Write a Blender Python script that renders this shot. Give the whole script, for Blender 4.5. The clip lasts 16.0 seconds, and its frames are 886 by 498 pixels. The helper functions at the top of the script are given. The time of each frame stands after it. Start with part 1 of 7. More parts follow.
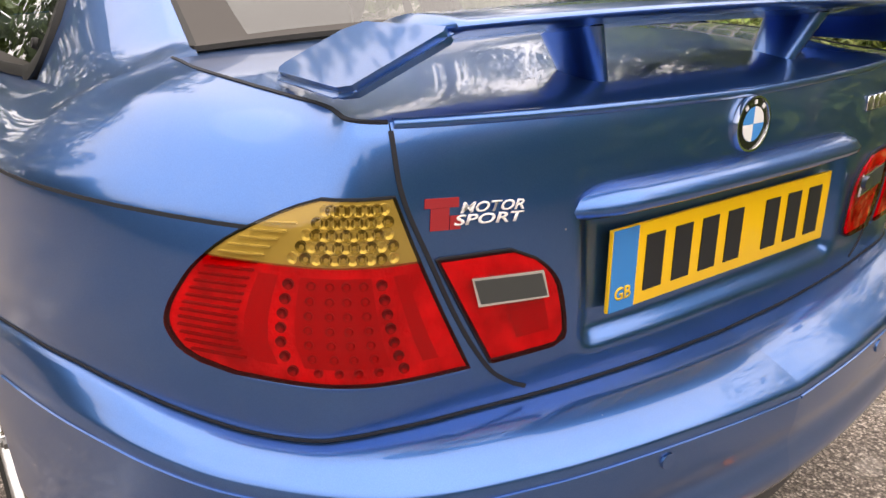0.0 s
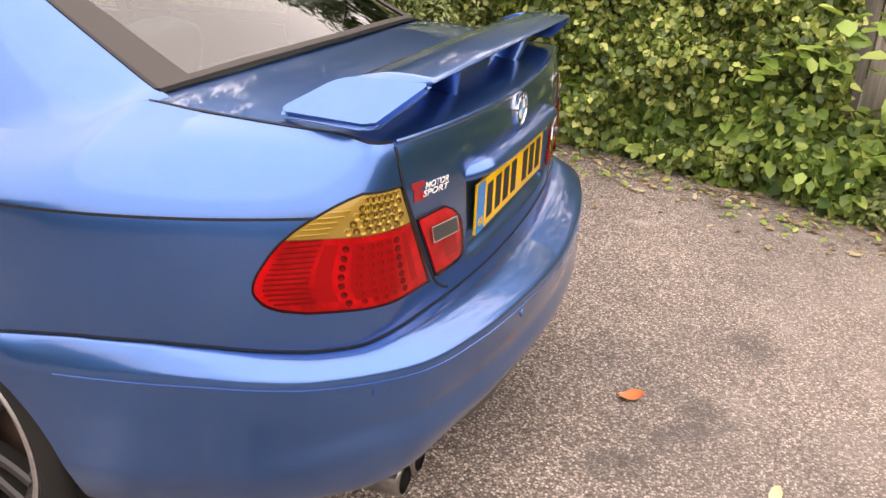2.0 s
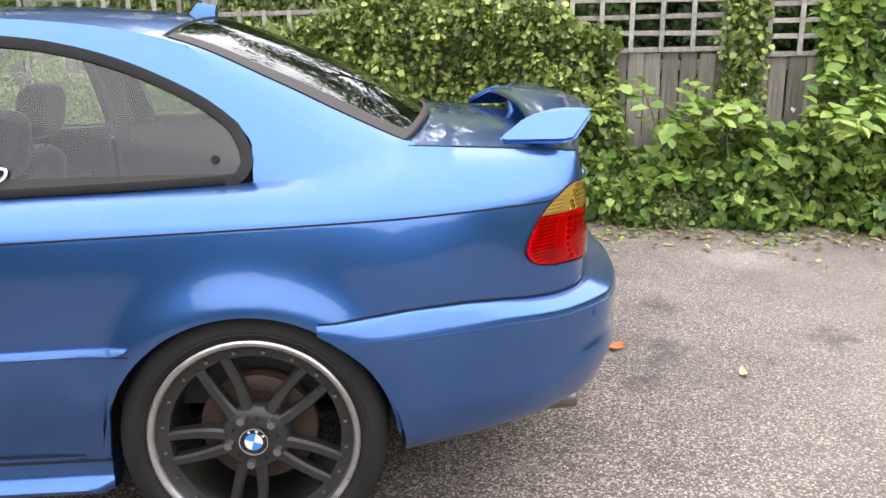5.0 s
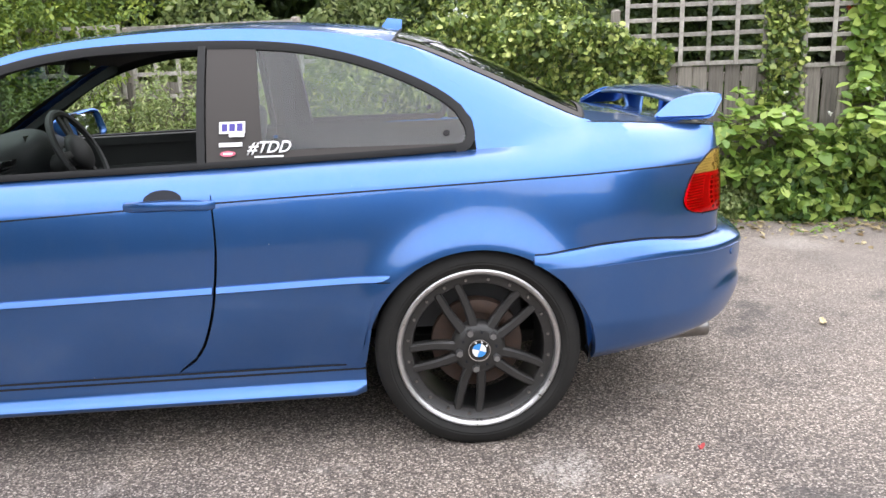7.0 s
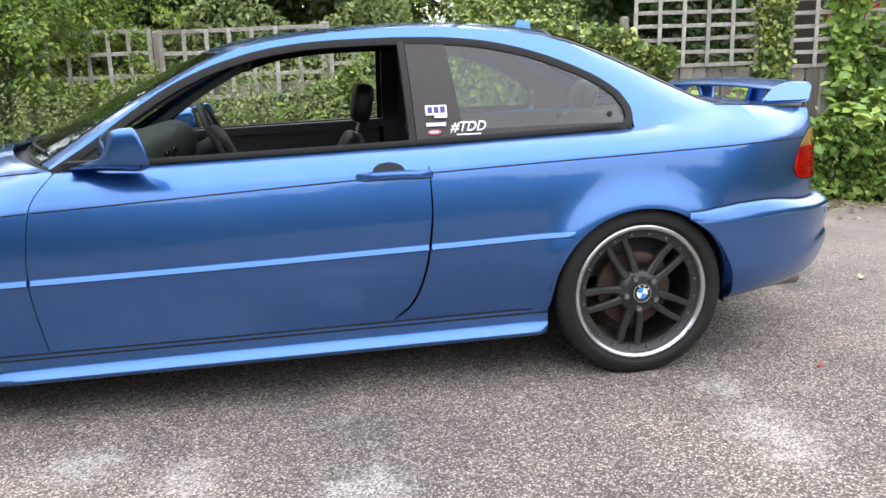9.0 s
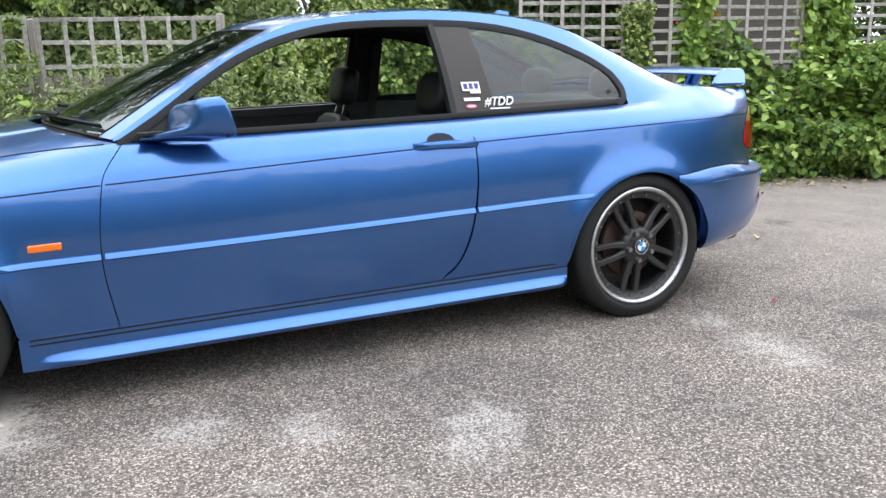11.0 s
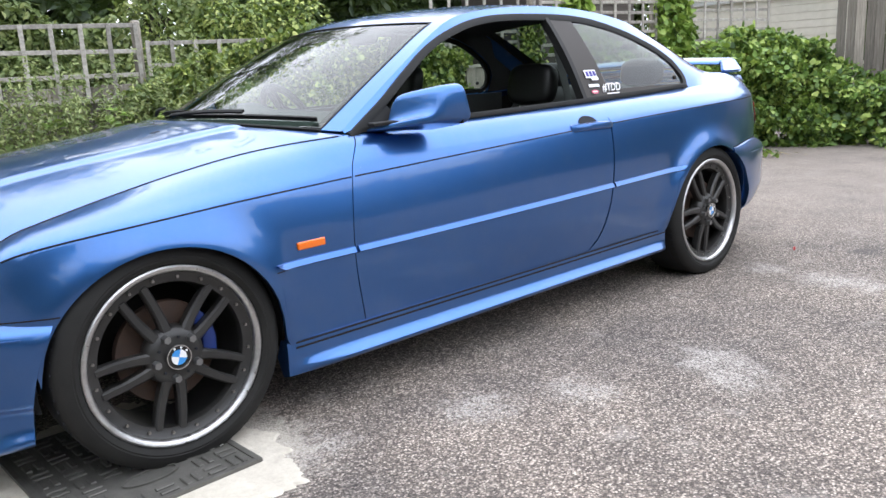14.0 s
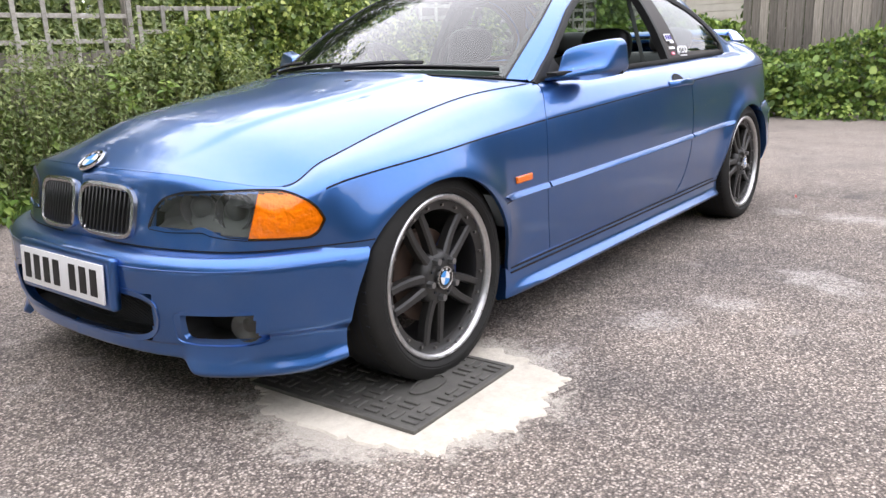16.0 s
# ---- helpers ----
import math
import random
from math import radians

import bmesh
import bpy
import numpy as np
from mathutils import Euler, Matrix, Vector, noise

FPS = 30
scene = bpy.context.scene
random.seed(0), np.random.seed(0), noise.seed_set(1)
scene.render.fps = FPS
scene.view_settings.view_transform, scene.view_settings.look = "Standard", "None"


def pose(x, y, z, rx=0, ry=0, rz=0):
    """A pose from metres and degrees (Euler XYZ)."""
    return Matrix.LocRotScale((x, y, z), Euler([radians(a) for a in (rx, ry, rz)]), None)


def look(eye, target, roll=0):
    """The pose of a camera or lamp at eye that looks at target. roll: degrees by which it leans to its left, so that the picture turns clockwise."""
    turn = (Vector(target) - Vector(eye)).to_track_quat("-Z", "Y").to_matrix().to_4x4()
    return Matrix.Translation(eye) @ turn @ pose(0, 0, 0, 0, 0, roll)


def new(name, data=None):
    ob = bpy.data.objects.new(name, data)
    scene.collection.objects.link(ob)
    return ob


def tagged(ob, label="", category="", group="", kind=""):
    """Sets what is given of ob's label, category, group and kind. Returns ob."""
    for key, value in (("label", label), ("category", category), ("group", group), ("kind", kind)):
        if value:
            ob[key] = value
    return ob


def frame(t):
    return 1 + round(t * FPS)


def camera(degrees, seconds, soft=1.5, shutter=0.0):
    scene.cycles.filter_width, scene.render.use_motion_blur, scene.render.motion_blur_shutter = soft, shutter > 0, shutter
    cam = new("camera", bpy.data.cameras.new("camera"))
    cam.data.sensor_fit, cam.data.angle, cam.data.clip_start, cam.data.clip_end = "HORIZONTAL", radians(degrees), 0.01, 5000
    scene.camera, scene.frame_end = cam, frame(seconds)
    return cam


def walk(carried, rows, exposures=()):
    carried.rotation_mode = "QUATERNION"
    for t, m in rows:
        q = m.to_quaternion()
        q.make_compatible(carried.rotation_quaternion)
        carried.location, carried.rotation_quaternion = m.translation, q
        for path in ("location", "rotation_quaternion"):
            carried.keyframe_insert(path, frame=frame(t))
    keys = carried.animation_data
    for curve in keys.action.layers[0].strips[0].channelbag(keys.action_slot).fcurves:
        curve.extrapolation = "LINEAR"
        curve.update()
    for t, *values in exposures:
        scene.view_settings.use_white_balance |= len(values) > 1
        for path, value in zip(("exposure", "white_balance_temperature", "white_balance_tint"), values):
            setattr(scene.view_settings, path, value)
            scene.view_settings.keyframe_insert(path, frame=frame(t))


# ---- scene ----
cam = camera(58.9, 16.0)
PATH = [
    (0, (-1.487, 0.954, 1.093), (0.024, -0.167, 0.414), 0.1),
    (0.5, (-1.535, 1.14, 1.119), (-0.16, -0.168, 0.487), 0.4),
    (1, (-1.564, 1.348, 1.131), (-0.317, -0.093, 0.525), 0.5),
    (1.5, (-1.522, 1.525, 1.189), (-0.452, 0.001, 0.459), 0.4),
    (2, (-1.358, 1.675, 1.316), (-0.709, -0.032, 0.501), 2.4),
    (2.5, (-1.22, 1.805, 1.334), (-0.801, 0.021, 0.534), -0.1),
    (3, (-1.062, 1.935, 1.359), (-0.844, 0.1, 0.594), -0.2),
    (3.2, (-0.978, 1.984, 1.374), (-0.876, 0.131, 0.627), 0.1),
    (5.3, (-0.291, 2.65, 1.236), (-0.386, 0.721, 0.717), -1.1),
    (5.5, (-0.223, 2.706, 1.222), (-0.327, 0.774, 0.715), -1.2),
    (6, (-0.068, 2.863, 1.204), (-0.175, 0.931, 0.701), -1.3),
    (6.5, (0.046, 2.995, 1.19), (-0.047, 1.059, 0.697), -1.5),
    (7, (0.212, 3.122, 1.192), (0.117, 1.181, 0.717), -1.9),
    (7.5, (0.433, 3.194, 1.189), (0.323, 1.251, 0.731), -2.3),
    (8, (0.718, 3.266, 1.186), (0.572, 1.324, 0.732), -2.3),
    (8.5, (0.939, 3.382, 1.163), (0.724, 1.446, 0.709), -2.1),
    (9, (1.151, 3.508, 1.166), (0.853, 1.584, 0.706), -1.9),
    (9.2, (1.238, 3.537, 1.165), (0.903, 1.621, 0.703), -1.9),
    (11.3, (2.255, 3.524, 1.076), (1.395, 1.774, 0.63), -1.5),
    (11.5, (2.358, 3.47, 1.073), (1.448, 1.744, 0.634), -1.9),
    (12, (2.593, 3.36, 1.081), (1.587, 1.684, 0.656), -2.0),
    (12.5, (2.808, 3.303, 1.044), (1.761, 1.648, 0.636), -2.2),
    (13, (3.051, 3.17, 1.04), (1.912, 1.584, 0.606), -2.8),
    (13.5, (3.293, 2.96, 1.04), (2.055, 1.454, 0.594), -3.5),
    (14, (3.518, 2.847, 1.042), (2.23, 1.381, 0.602), -2.7),
    (14.5, (3.78, 2.707, 1.051), (2.431, 1.303, 0.595), -2.0),
    (15, (4.048, 2.524, 1.041), (2.639, 1.18, 0.584), -2.1),
    (15.5, (4.297, 2.371, 1.046), (2.828, 1.097, 0.578), -2.0),
    (16, (4.52, 2.244, 0.985), (2.999, 1.042, 0.492), -2.0),
]
walk(cam, [(t, look(eye, target, roll)) for t, eye, target, roll in PATH], [(0, 1.75, 7500, 18), (1.0, 1.87, 7700, 25), (1.5, 1.97, 7700, 26), (2.0, 1.9, 7650, 25), (3.2, 1.83, 7000, 19), (5.3, 1.97, 6450, 15), (7.5, 1.99, 6330, 14), (9, 1.9, 6200, 12), (13, 1.76, 6000, 10), (14.5, 1.75, 6150, 14), (16, 1.8, 6350, 17)])

# ---------------------------------------------------------------- light
SUN_ROT, SUN_EL = 225.0, 76.0
world = bpy.data.worlds.new("world")
scene.world = world
world.use_nodes = True
wn, wl = world.node_tree.nodes, world.node_tree.links
wn.clear()
w_out = wn.new("ShaderNodeOutputWorld")
w_bg = wn.new("ShaderNodeBackground")
w_sky = wn.new("ShaderNodeTexSky")
w_sky.sky_type = "NISHITA"
w_sky.sun_disc = False
w_sky.sun_elevation = radians(SUN_EL)
w_sky.sun_rotation = radians(SUN_ROT)
w_sky.air_density, w_sky.dust_density, w_sky.ozone_density = 1.0, 0.35, 1.0
w_hs = wn.new("ShaderNodeHueSaturation")
w_hs.inputs["Saturation"].default_value = 0.14
w_bg.inputs["Strength"].default_value = 0.15
wl.new(w_sky.outputs[0], w_hs.inputs["Color"])
w_mix = wn.new("ShaderNodeMix")  # thin even cloud over the whole sky
w_mix.data_type = "RGBA"
w_mix.inputs[0].default_value = 0.78
w_mix.inputs[7].default_value = (5.4, 5.55, 5.75, 1)
wl.new(w_hs.outputs[0], w_mix.inputs[6])
wl.new(w_mix.outputs[2], w_bg.inputs[0])
wl.new(w_bg.outputs[0], w_out.inputs[0])
sun = new("sun", bpy.data.lights.new("sun", "SUN"))
sun.data.energy, sun.data.angle, sun.data.color = 0.5, radians(110), (1.0, 0.96, 0.9)
sun.matrix_world = look((0, 0, 10), (-10 * math.sin(radians(SUN_ROT)), -10 * math.cos(radians(SUN_ROT)), 10 - 10 * math.tan(radians(SUN_EL))))


# ---------------------------------------------------------------- materials
def mat(name, color, rough=0.5, metal=0.0, coat=0.0, **inputs):
    m = bpy.data.materials.new(name)
    m.use_nodes = True
    b = m.node_tree.nodes["Principled BSDF"]
    b.inputs["Base Color"].default_value = (*color, 1)
    b.inputs["Roughness"].default_value = rough
    b.inputs["Metallic"].default_value = metal
    b.inputs["Coat Weight"].default_value = coat
    for k, v in inputs.items():
        b.inputs[k.replace("_", " ")].default_value = v
    return m


def nd(m, kind, **settings):
    n = m.node_tree.nodes.new(kind)
    for k, v in settings.items():
        n.inputs[k.replace("_", " ")].default_value = v
    return n


def ln(m, a, b):
    m.node_tree.links.new(a, b)


def bsdf(m):
    return m.node_tree.nodes["Principled BSDF"]


def coords(m, scale=(1, 1, 1)):
    t = m.node_tree.nodes.new("ShaderNodeTexCoord")
    mp = nd(m, "ShaderNodeMapping", Scale=scale)
    ln(m, t.outputs["Object"], mp.inputs["Vector"])
    return mp.outputs["Vector"]


def noise_tex(m, vec, scale, detail=4, rough=0.6):
    n = nd(m, "ShaderNodeTexNoise", Scale=scale, Detail=detail, Roughness=rough)
    ln(m, vec, n.inputs["Vector"])
    return n.outputs["Fac"]


def ramp(m, fac, *stops):
    r = m.node_tree.nodes.new("ShaderNodeValToRGB")
    e = r.color_ramp.elements
    while len(e) < len(stops):
        e.new(0.5)
    for el, (p, c) in zip(e, stops):
        el.position, el.color = p, (*c, 1) if len(c) == 3 else c
    ln(m, fac, r.inputs[0])
    return r.outputs[0]


def mix(m, fac, a, b, kind="MIX"):
    x = m.node_tree.nodes.new("ShaderNodeMix")
    x.data_type, x.blend_type = "RGBA", kind
    for sock, v in ((x.inputs[0], fac), (x.inputs[6], a), (x.inputs[7], b)):
        if hasattr(v, "is_linked"):
            ln(m, v, sock)
        else:
            sock.default_value = v if not isinstance(v, tuple) else (*v, 1)
    return x.outputs[2]


def bump(m, height, strength=0.3, distance=0.01, target=None):
    b = nd(m, "ShaderNodeBump", Strength=strength, Distance=distance)
    ln(m, height, b.inputs["Height"])
    ln(m, b.outputs[0], (target or bsdf(m)).inputs["Normal"])


def g(v):
    return (v, v, v)


# car paint: metallic mid blue under clear lacquer, light dust and fine flake
M_PAINT = mat("blue_paint", (0.04, 0.16, 0.44), 0.31, 0.92, 1.0, Coat_Roughness=0.035, Specular_IOR_Level=0.5)
v = coords(M_PAINT)
fl = noise_tex(M_PAINT, v, 900, 1)
dust = noise_tex(M_PAINT, v, 7, 6, 0.7)
c1 = mix(M_PAINT, fl, (0.03, 0.108, 0.315), (0.054, 0.166, 0.45))
dr = ramp(M_PAINT, dust, (0.45, g(0.0)), (0.8, g(0.10)))
sp = nd(M_PAINT, "ShaderNodeTexVoronoi", Scale=16)
ln(M_PAINT, v, sp.inputs["Vector"])
spc = M_PAINT.node_tree.nodes.new("ShaderNodeSeparateColor")
ln(M_PAINT, sp.outputs["Color"], spc.inputs[0])
speck = mix(M_PAINT, 1.0, ramp(M_PAINT, sp.outputs["Distance"], (0.012, g(0.7)), (0.03, g(0.0))), ramp(M_PAINT, spc.outputs[0], (0.78, g(0.0)), (0.8, g(1.0))), "MULTIPLY")
c2 = mix(M_PAINT, dr, c1, (0.2, 0.24, 0.3))
ln(M_PAINT, mix(M_PAINT, speck, c2, (0.6, 0.62, 0.65)), bsdf(M_PAINT).inputs["Base Color"])
ln(M_PAINT, ramp(M_PAINT, dust, (0.3, g(0.02)), (0.8, g(0.09))), bsdf(M_PAINT).inputs["Coat Roughness"])

M_TRIM = mat("black_rubber_trim", g(0.014), 0.55, Specular_IOR_Level=0.25)
M_SEAM = mat("dark_seam", (0.004, 0.006, 0.012), 0.8)
M_GREYTRIM = mat("dark_grey_plastic", g(0.03), 0.6)
v = coords(M_GREYTRIM)
bump(M_GREYTRIM, noise_tex(M_GREYTRIM, v, 500, 2), 0.15, 0.001)
M_VALANCE = mat("grey_valance_plastic", (0.034, 0.035, 0.037), 0.45)
bump(M_VALANCE, noise_tex(M_VALANCE, coords(M_VALANCE), 500, 2), 0.15, 0.001)
# near-black for underbody and for sheets that paint deep shade in openings
M_INNER = mat("near_black_inner", g(0.01), 0.9)
M_BORDER = mat("printed_glass_border", (0.045, 0.04, 0.037), 0.55, Specular_IOR_Level=0.25)
M_CABIN = mat("cabin_plastic", g(0.022), 0.62)
v = coords(M_CABIN)
bump(M_CABIN, noise_tex(M_CABIN, v, 350, 2), 0.25, 0.001)
M_DASH = mat("dash_plastic", (0.016, 0.02, 0.02), 0.55)
v = coords(M_DASH)
bump(M_DASH, noise_tex(M_DASH, v, 300, 2), 0.3, 0.001)
M_SEAT = mat("black_leather", g(0.014), 0.45)
v = coords(M_SEAT)
bump(M_SEAT, noise_tex(M_SEAT, v, 120, 4), 0.25, 0.002)
M_LINER = mat("headliner_cloth", g(0.02), 0.9)

M_TYRE = mat("tyre_rubber", g(0.016), 0.72)
v = coords(M_TYRE)
ln(M_TYRE, mix(M_TYRE, noise_tex(M_TYRE, v, 9, 5), (0.01, 0.01, 0.01), (0.026, 0.025, 0.023)), bsdf(M_TYRE).inputs["Base Color"])
bsdf(M_TYRE).inputs["Specular IOR Level"].default_value = 0.22
bump(M_TYRE, noise_tex(M_TYRE, v, 160, 3), 0.25, 0.002)
M_SPOKE = mat("satin_black_alloy", g(0.048), 0.36, 0.25)
v = coords(M_SPOKE)
ln(M_SPOKE, mix(M_SPOKE, noise_tex(M_SPOKE, v, 14, 5), (0.018, 0.018, 0.019), (0.045, 0.043, 0.04)), bsdf(M_SPOKE).inputs["Base Color"])
M_LIP = mat("polished_rim_lip", g(0.4), 0.38, 1.0)
v = coords(M_LIP)
ln(M_LIP, mix(M_LIP, noise_tex(M_LIP, v, 60, 5, 0.7), (0.34, 0.33, 0.32), (0.75, 0.75, 0.76)), bsdf(M_LIP).inputs["Base Color"])
ln(M_LIP, ramp(M_LIP, noise_tex(M_LIP, v, 40, 5), (0.3, g(0.25)), (0.7, g(0.5))), bsdf(M_LIP).inputs["Roughness"])
M_RUST = mat("rusty_brake_iron", (0.06, 0.04, 0.03), 0.7, 0.4)
v = coords(M_RUST)
ln(M_RUST, mix(M_RUST, noise_tex(M_RUST, v, 25, 5), (0.03, 0.026, 0.024), (0.1, 0.055, 0.035)), bsdf(M_RUST).inputs["Base Color"])
M_CALIPER = mat("blue_caliper", (0.01, 0.03, 0.16), 0.45)
M_CHROME = mat("chrome", g(0.75), 0.1, 1.0)
M_OLDCHROME = mat("aged_chrome", g(0.42), 0.26, 1.0)
M_STEEL = mat("dull_steel", g(0.32), 0.35, 1.0)
v = coords(M_STEEL)
ln(M_STEEL, mix(M_STEEL, noise_tex(M_STEEL, v, 30, 5), (0.12, 0.11, 0.1), (0.42, 0.41, 0.4)), bsdf(M_STEEL).inputs["Base Color"])
M_WHITE = mat("white_enamel", g(0.75), 0.3, 0, 0.5)
M_SKYBLUE = mat("light_blue_enamel", (0.04, 0.25, 0.62), 0.3, 0, 0.5)
M_BLACK = mat("gloss_black", g(0.008), 0.2, 0, 0.5)
M_REDIN = mat("lamp_reflector", (0.92, 0.88, 0.88), 0.35, 0.1)
v = coords(M_REDIN)
ln(M_REDIN, mix(M_REDIN, ramp(M_REDIN, noise_tex(M_REDIN, v, 22, 3, 0.5), (0.3, g(0.0)), (0.7, g(1.0))), (0.5, 0.45, 0.45), (0.98, 0.94, 0.94)), bsdf(M_REDIN).inputs["Base Color"])
v = coords(M_REDIN)
bump(M_REDIN, noise_tex(M_REDIN, v, 140, 2), 0.5, 0.004)
M_REDDARK = mat("dark_bulb_cup", (0.24, 0.2, 0.2), 0.25, 0.5)
M_REDBAND = mat("dull_lamp_chamber", (0.3, 0.22, 0.22), 0.35, 0.3)
M_REDMID = mat("lamp_chamber", (0.5, 0.42, 0.42), 0.35, 0.2)
M_AMBCUP = mat("amber_cup", (0.9, 0.85, 0.7), 0.2, 0.5)
M_SLATGREY = mat("dark_grille_slat", g(0.06), 0.3, 0.7)
M_STEELDARK = mat("dark_bolt_steel", g(0.24), 0.35, 0.8)
M_AMBIN = mat("amber_reflector", (0.66, 0.6, 0.48), 0.3, 0.3)
M_AMBDARK = mat("dark_amber_cup", (0.26, 0.22, 0.13), 0.25, 0.5)
M_ORANGEIN = mat("orange_reflector", (0.85, 0.75, 0.6), 0.35, 0.2)
v = coords(M_ORANGEIN)
bump(M_ORANGEIN, noise_tex(M_ORANGEIN, v, 45, 2), 0.8, 0.01)
M_SMOKE = mat("smoked_reflector", (0.15, 0.16, 0.155), 0.45, 0.4)
M_LAMPCUP = mat("lamp_reflector_cup", (0.3, 0.31, 0.31), 0.25, 0.8)
M_FOG = mat("fog_reflector_grey", (0.07, 0.075, 0.075), 0.35, 0.5)
M_PLATEY = mat("yellow_plate", (0.86, 0.5, 0.005), 0.4, 0, 0.3)
M_PLATEW = mat("white_plate", g(0.76), 0.4, 0, 0.3)
M_PLATEB = mat("plate_blue_band", (0.01, 0.2, 0.55), 0.4, 0, 0.3)
M_INK = mat("plate_black", g(0.012), 0.5)
M_DECAL_W = mat("white_vinyl", g(0.78), 0.5)
M_DECAL_R = mat("red_vinyl", (0.28, 0.01, 0.015), 0.5)
M_DECAL_B = mat("violet_vinyl", (0.05, 0.035, 0.25), 0.5)
M_DECAL_P = mat("pink_vinyl", (0.6, 0.12, 0.18), 0.5)


def glass(name, tint, rough=0.0, weight=1.0, ior=1.72):
    """Thin clear pane: sees through straight, mirrors by Fresnel."""
    m = bpy.data.materials.new(name)
    m.use_nodes = True
    n, l = m.node_tree.nodes, m.node_tree.links
    n.clear()
    out = n.new("ShaderNodeOutputMaterial")
    tr = n.new("ShaderNodeBsdfTransparent")
    gl = n.new("ShaderNodeBsdfGlossy")
    lw = n.new("ShaderNodeLayerWeight")
    lw.inputs[0].default_value = 0.5
    pw = n.new("ShaderNodeMath")
    pw.operation = "POWER"
    pw.inputs[1].default_value = 5.0
    fr = n.new("ShaderNodeMapRange")
    f0 = 1.6 * ((ior - 1) / (ior + 1)) ** 2
    fr.inputs["To Min"].default_value = f0
    l.new(lw.outputs["Facing"], pw.inputs[0])
    l.new(pw.outputs[0], fr.inputs[0])
    mx = n.new("ShaderNodeMixShader")
    tr.inputs[0].default_value = (*tint, 1)
    gl.inputs["Roughness"].default_value = rough
    gl.inputs[0].default_value = (weight, weight, weight, 1)
    l.new(fr.outputs[0], mx.inputs[0])
    l.new(tr.outputs[0], mx.inputs[1])
    l.new(gl.outputs[0], mx.inputs[2])
    l.new(mx.outputs[0], out.inputs[0])
    return m


M_SCREEN = glass("windscreen_glass", (0.5, 0.61, 0.555), 0.03, 0.84, 1.68)
M_DARKGLASS = glass("tinted_glass", (0.64, 0.73, 0.68), 0.01, 1.0, 1.46)
M_REARGLASS = glass("rear_window_glass", (0.42, 0.49, 0.46), 0.01, 1.0, 1.66)
M_CLEAR = glass("lamp_cover", (0.58, 0.6, 0.58), 0.22, 0.9, 1.5)
M_REDLENS = glass("red_lens", (0.78, 0.0015, 0.014), 0.02, 1.0, 1.25)
M_AMBLENS = glass("smoked_amber_lens", (0.68, 0.565, 0.26), 0.03, 1.0, 1.3)
M_ORANGE = glass("orange_lens", (1.0, 0.46, 0.02), 0.05, 1.0, 1.4)
M_REPEATER = mat("orange_repeater", (0.8, 0.16, 0.006), 0.15, 0, 0.6)
M_MIRROR = mat("mirror_glass", g(0.8), 0.02, 1.0)


# ---------------------------------------------------------------- mesh helpers
def mesh(name, verts, faces, material, parent=None, label="", smooth=True, sharp=40):
    me = bpy.data.meshes.new(name)
    me.from_pydata([tuple(p) for p in verts], [], faces)
    me.update()
    if smooth:
        me.polygons.foreach_set("use_smooth", [True] * len(me.polygons))
        me.set_sharp_from_angle(angle=radians(sharp))
    ob = new(name, me)
    if material:
        me.materials.append(material)
    if parent:
        ob.parent = parent
    if label:
        ob["label"] = label
    return ob


def part(name, bm, material, parent=None, label="", smooth=True, sharp=40):
    me = bpy.data.meshes.new(name)
    bmesh.ops.recalc_face_normals(bm, faces=bm.faces)
    bm.to_mesh(me)
    bm.free()
    if smooth:
        me.polygons.foreach_set("use_smooth", [True] * len(me.polygons))
        me.set_sharp_from_angle(angle=radians(sharp))
    ob = new(name, me)
    me.materials.append(material)
    if parent:
        ob.parent = parent
    if label:
        ob["label"] = label
    return ob


def empty(name, label, category, group="", kind="", at=(0, 0, 0)):
    ob = new(name)
    ob.empty_display_size = 0.1
    ob.location = at
    return tagged(ob, label, category, group, kind)


def curve(pts):
    """Monotone cubic through (x, value) pairs."""
    xs = np.array([p[0] for p in pts], float)
    ys = np.array([p[1] for p in pts], float)
    o = np.argsort(xs)
    xs, ys = xs[o], ys[o]
    h = np.diff(xs)
    dl = np.diff(ys) / h
    ms = np.zeros(len(xs))
    ms[0], ms[-1] = dl[0], dl[-1]
    for k in range(1, len(xs) - 1):
        if dl[k - 1] * dl[k] > 0:
            w1, w2 = 2 * h[k] + h[k - 1], h[k] + 2 * h[k - 1]
            ms[k] = (w1 + w2) / (w1 / dl[k - 1] + w2 / dl[k])

    def f(x):
        x = min(max(x, xs[0]), xs[-1])
        k = min(max(int(np.searchsorted(xs, x)) - 1, 0), len(h) - 1)
        t = (x - xs[k]) / h[k]
        t2, t3 = t * t, t * t * t
        return float(ys[k] * (2 * t3 - 3 * t2 + 1) + h[k] * ms[k] * (t3 - 2 * t2 + t) + ys[k + 1] * (3 * t2 - 2 * t3) + h[k] * ms[k + 1] * (t3 - t2))

    return f


def spline(pts):
    """Smooth (Catmull-Rom) curve through points, parameter 0..len-1."""
    P = [np.array(p, float) for p in pts]
    P = [2 * P[0] - P[1]] + P + [2 * P[-1] - P[-2]]

    def f(u):
        u = min(max(u, 0), len(P) - 3)
        k = min(int(u), len(P) - 4)
        t = u - k
        a, b, c, d = P[k:k + 4]
        return 0.5 * (2 * b + (c - a) * t + (2 * a - 5 * b + 4 * c - d) * t * t + (3 * b - a - 3 * c + d) * t ** 3)

    return f


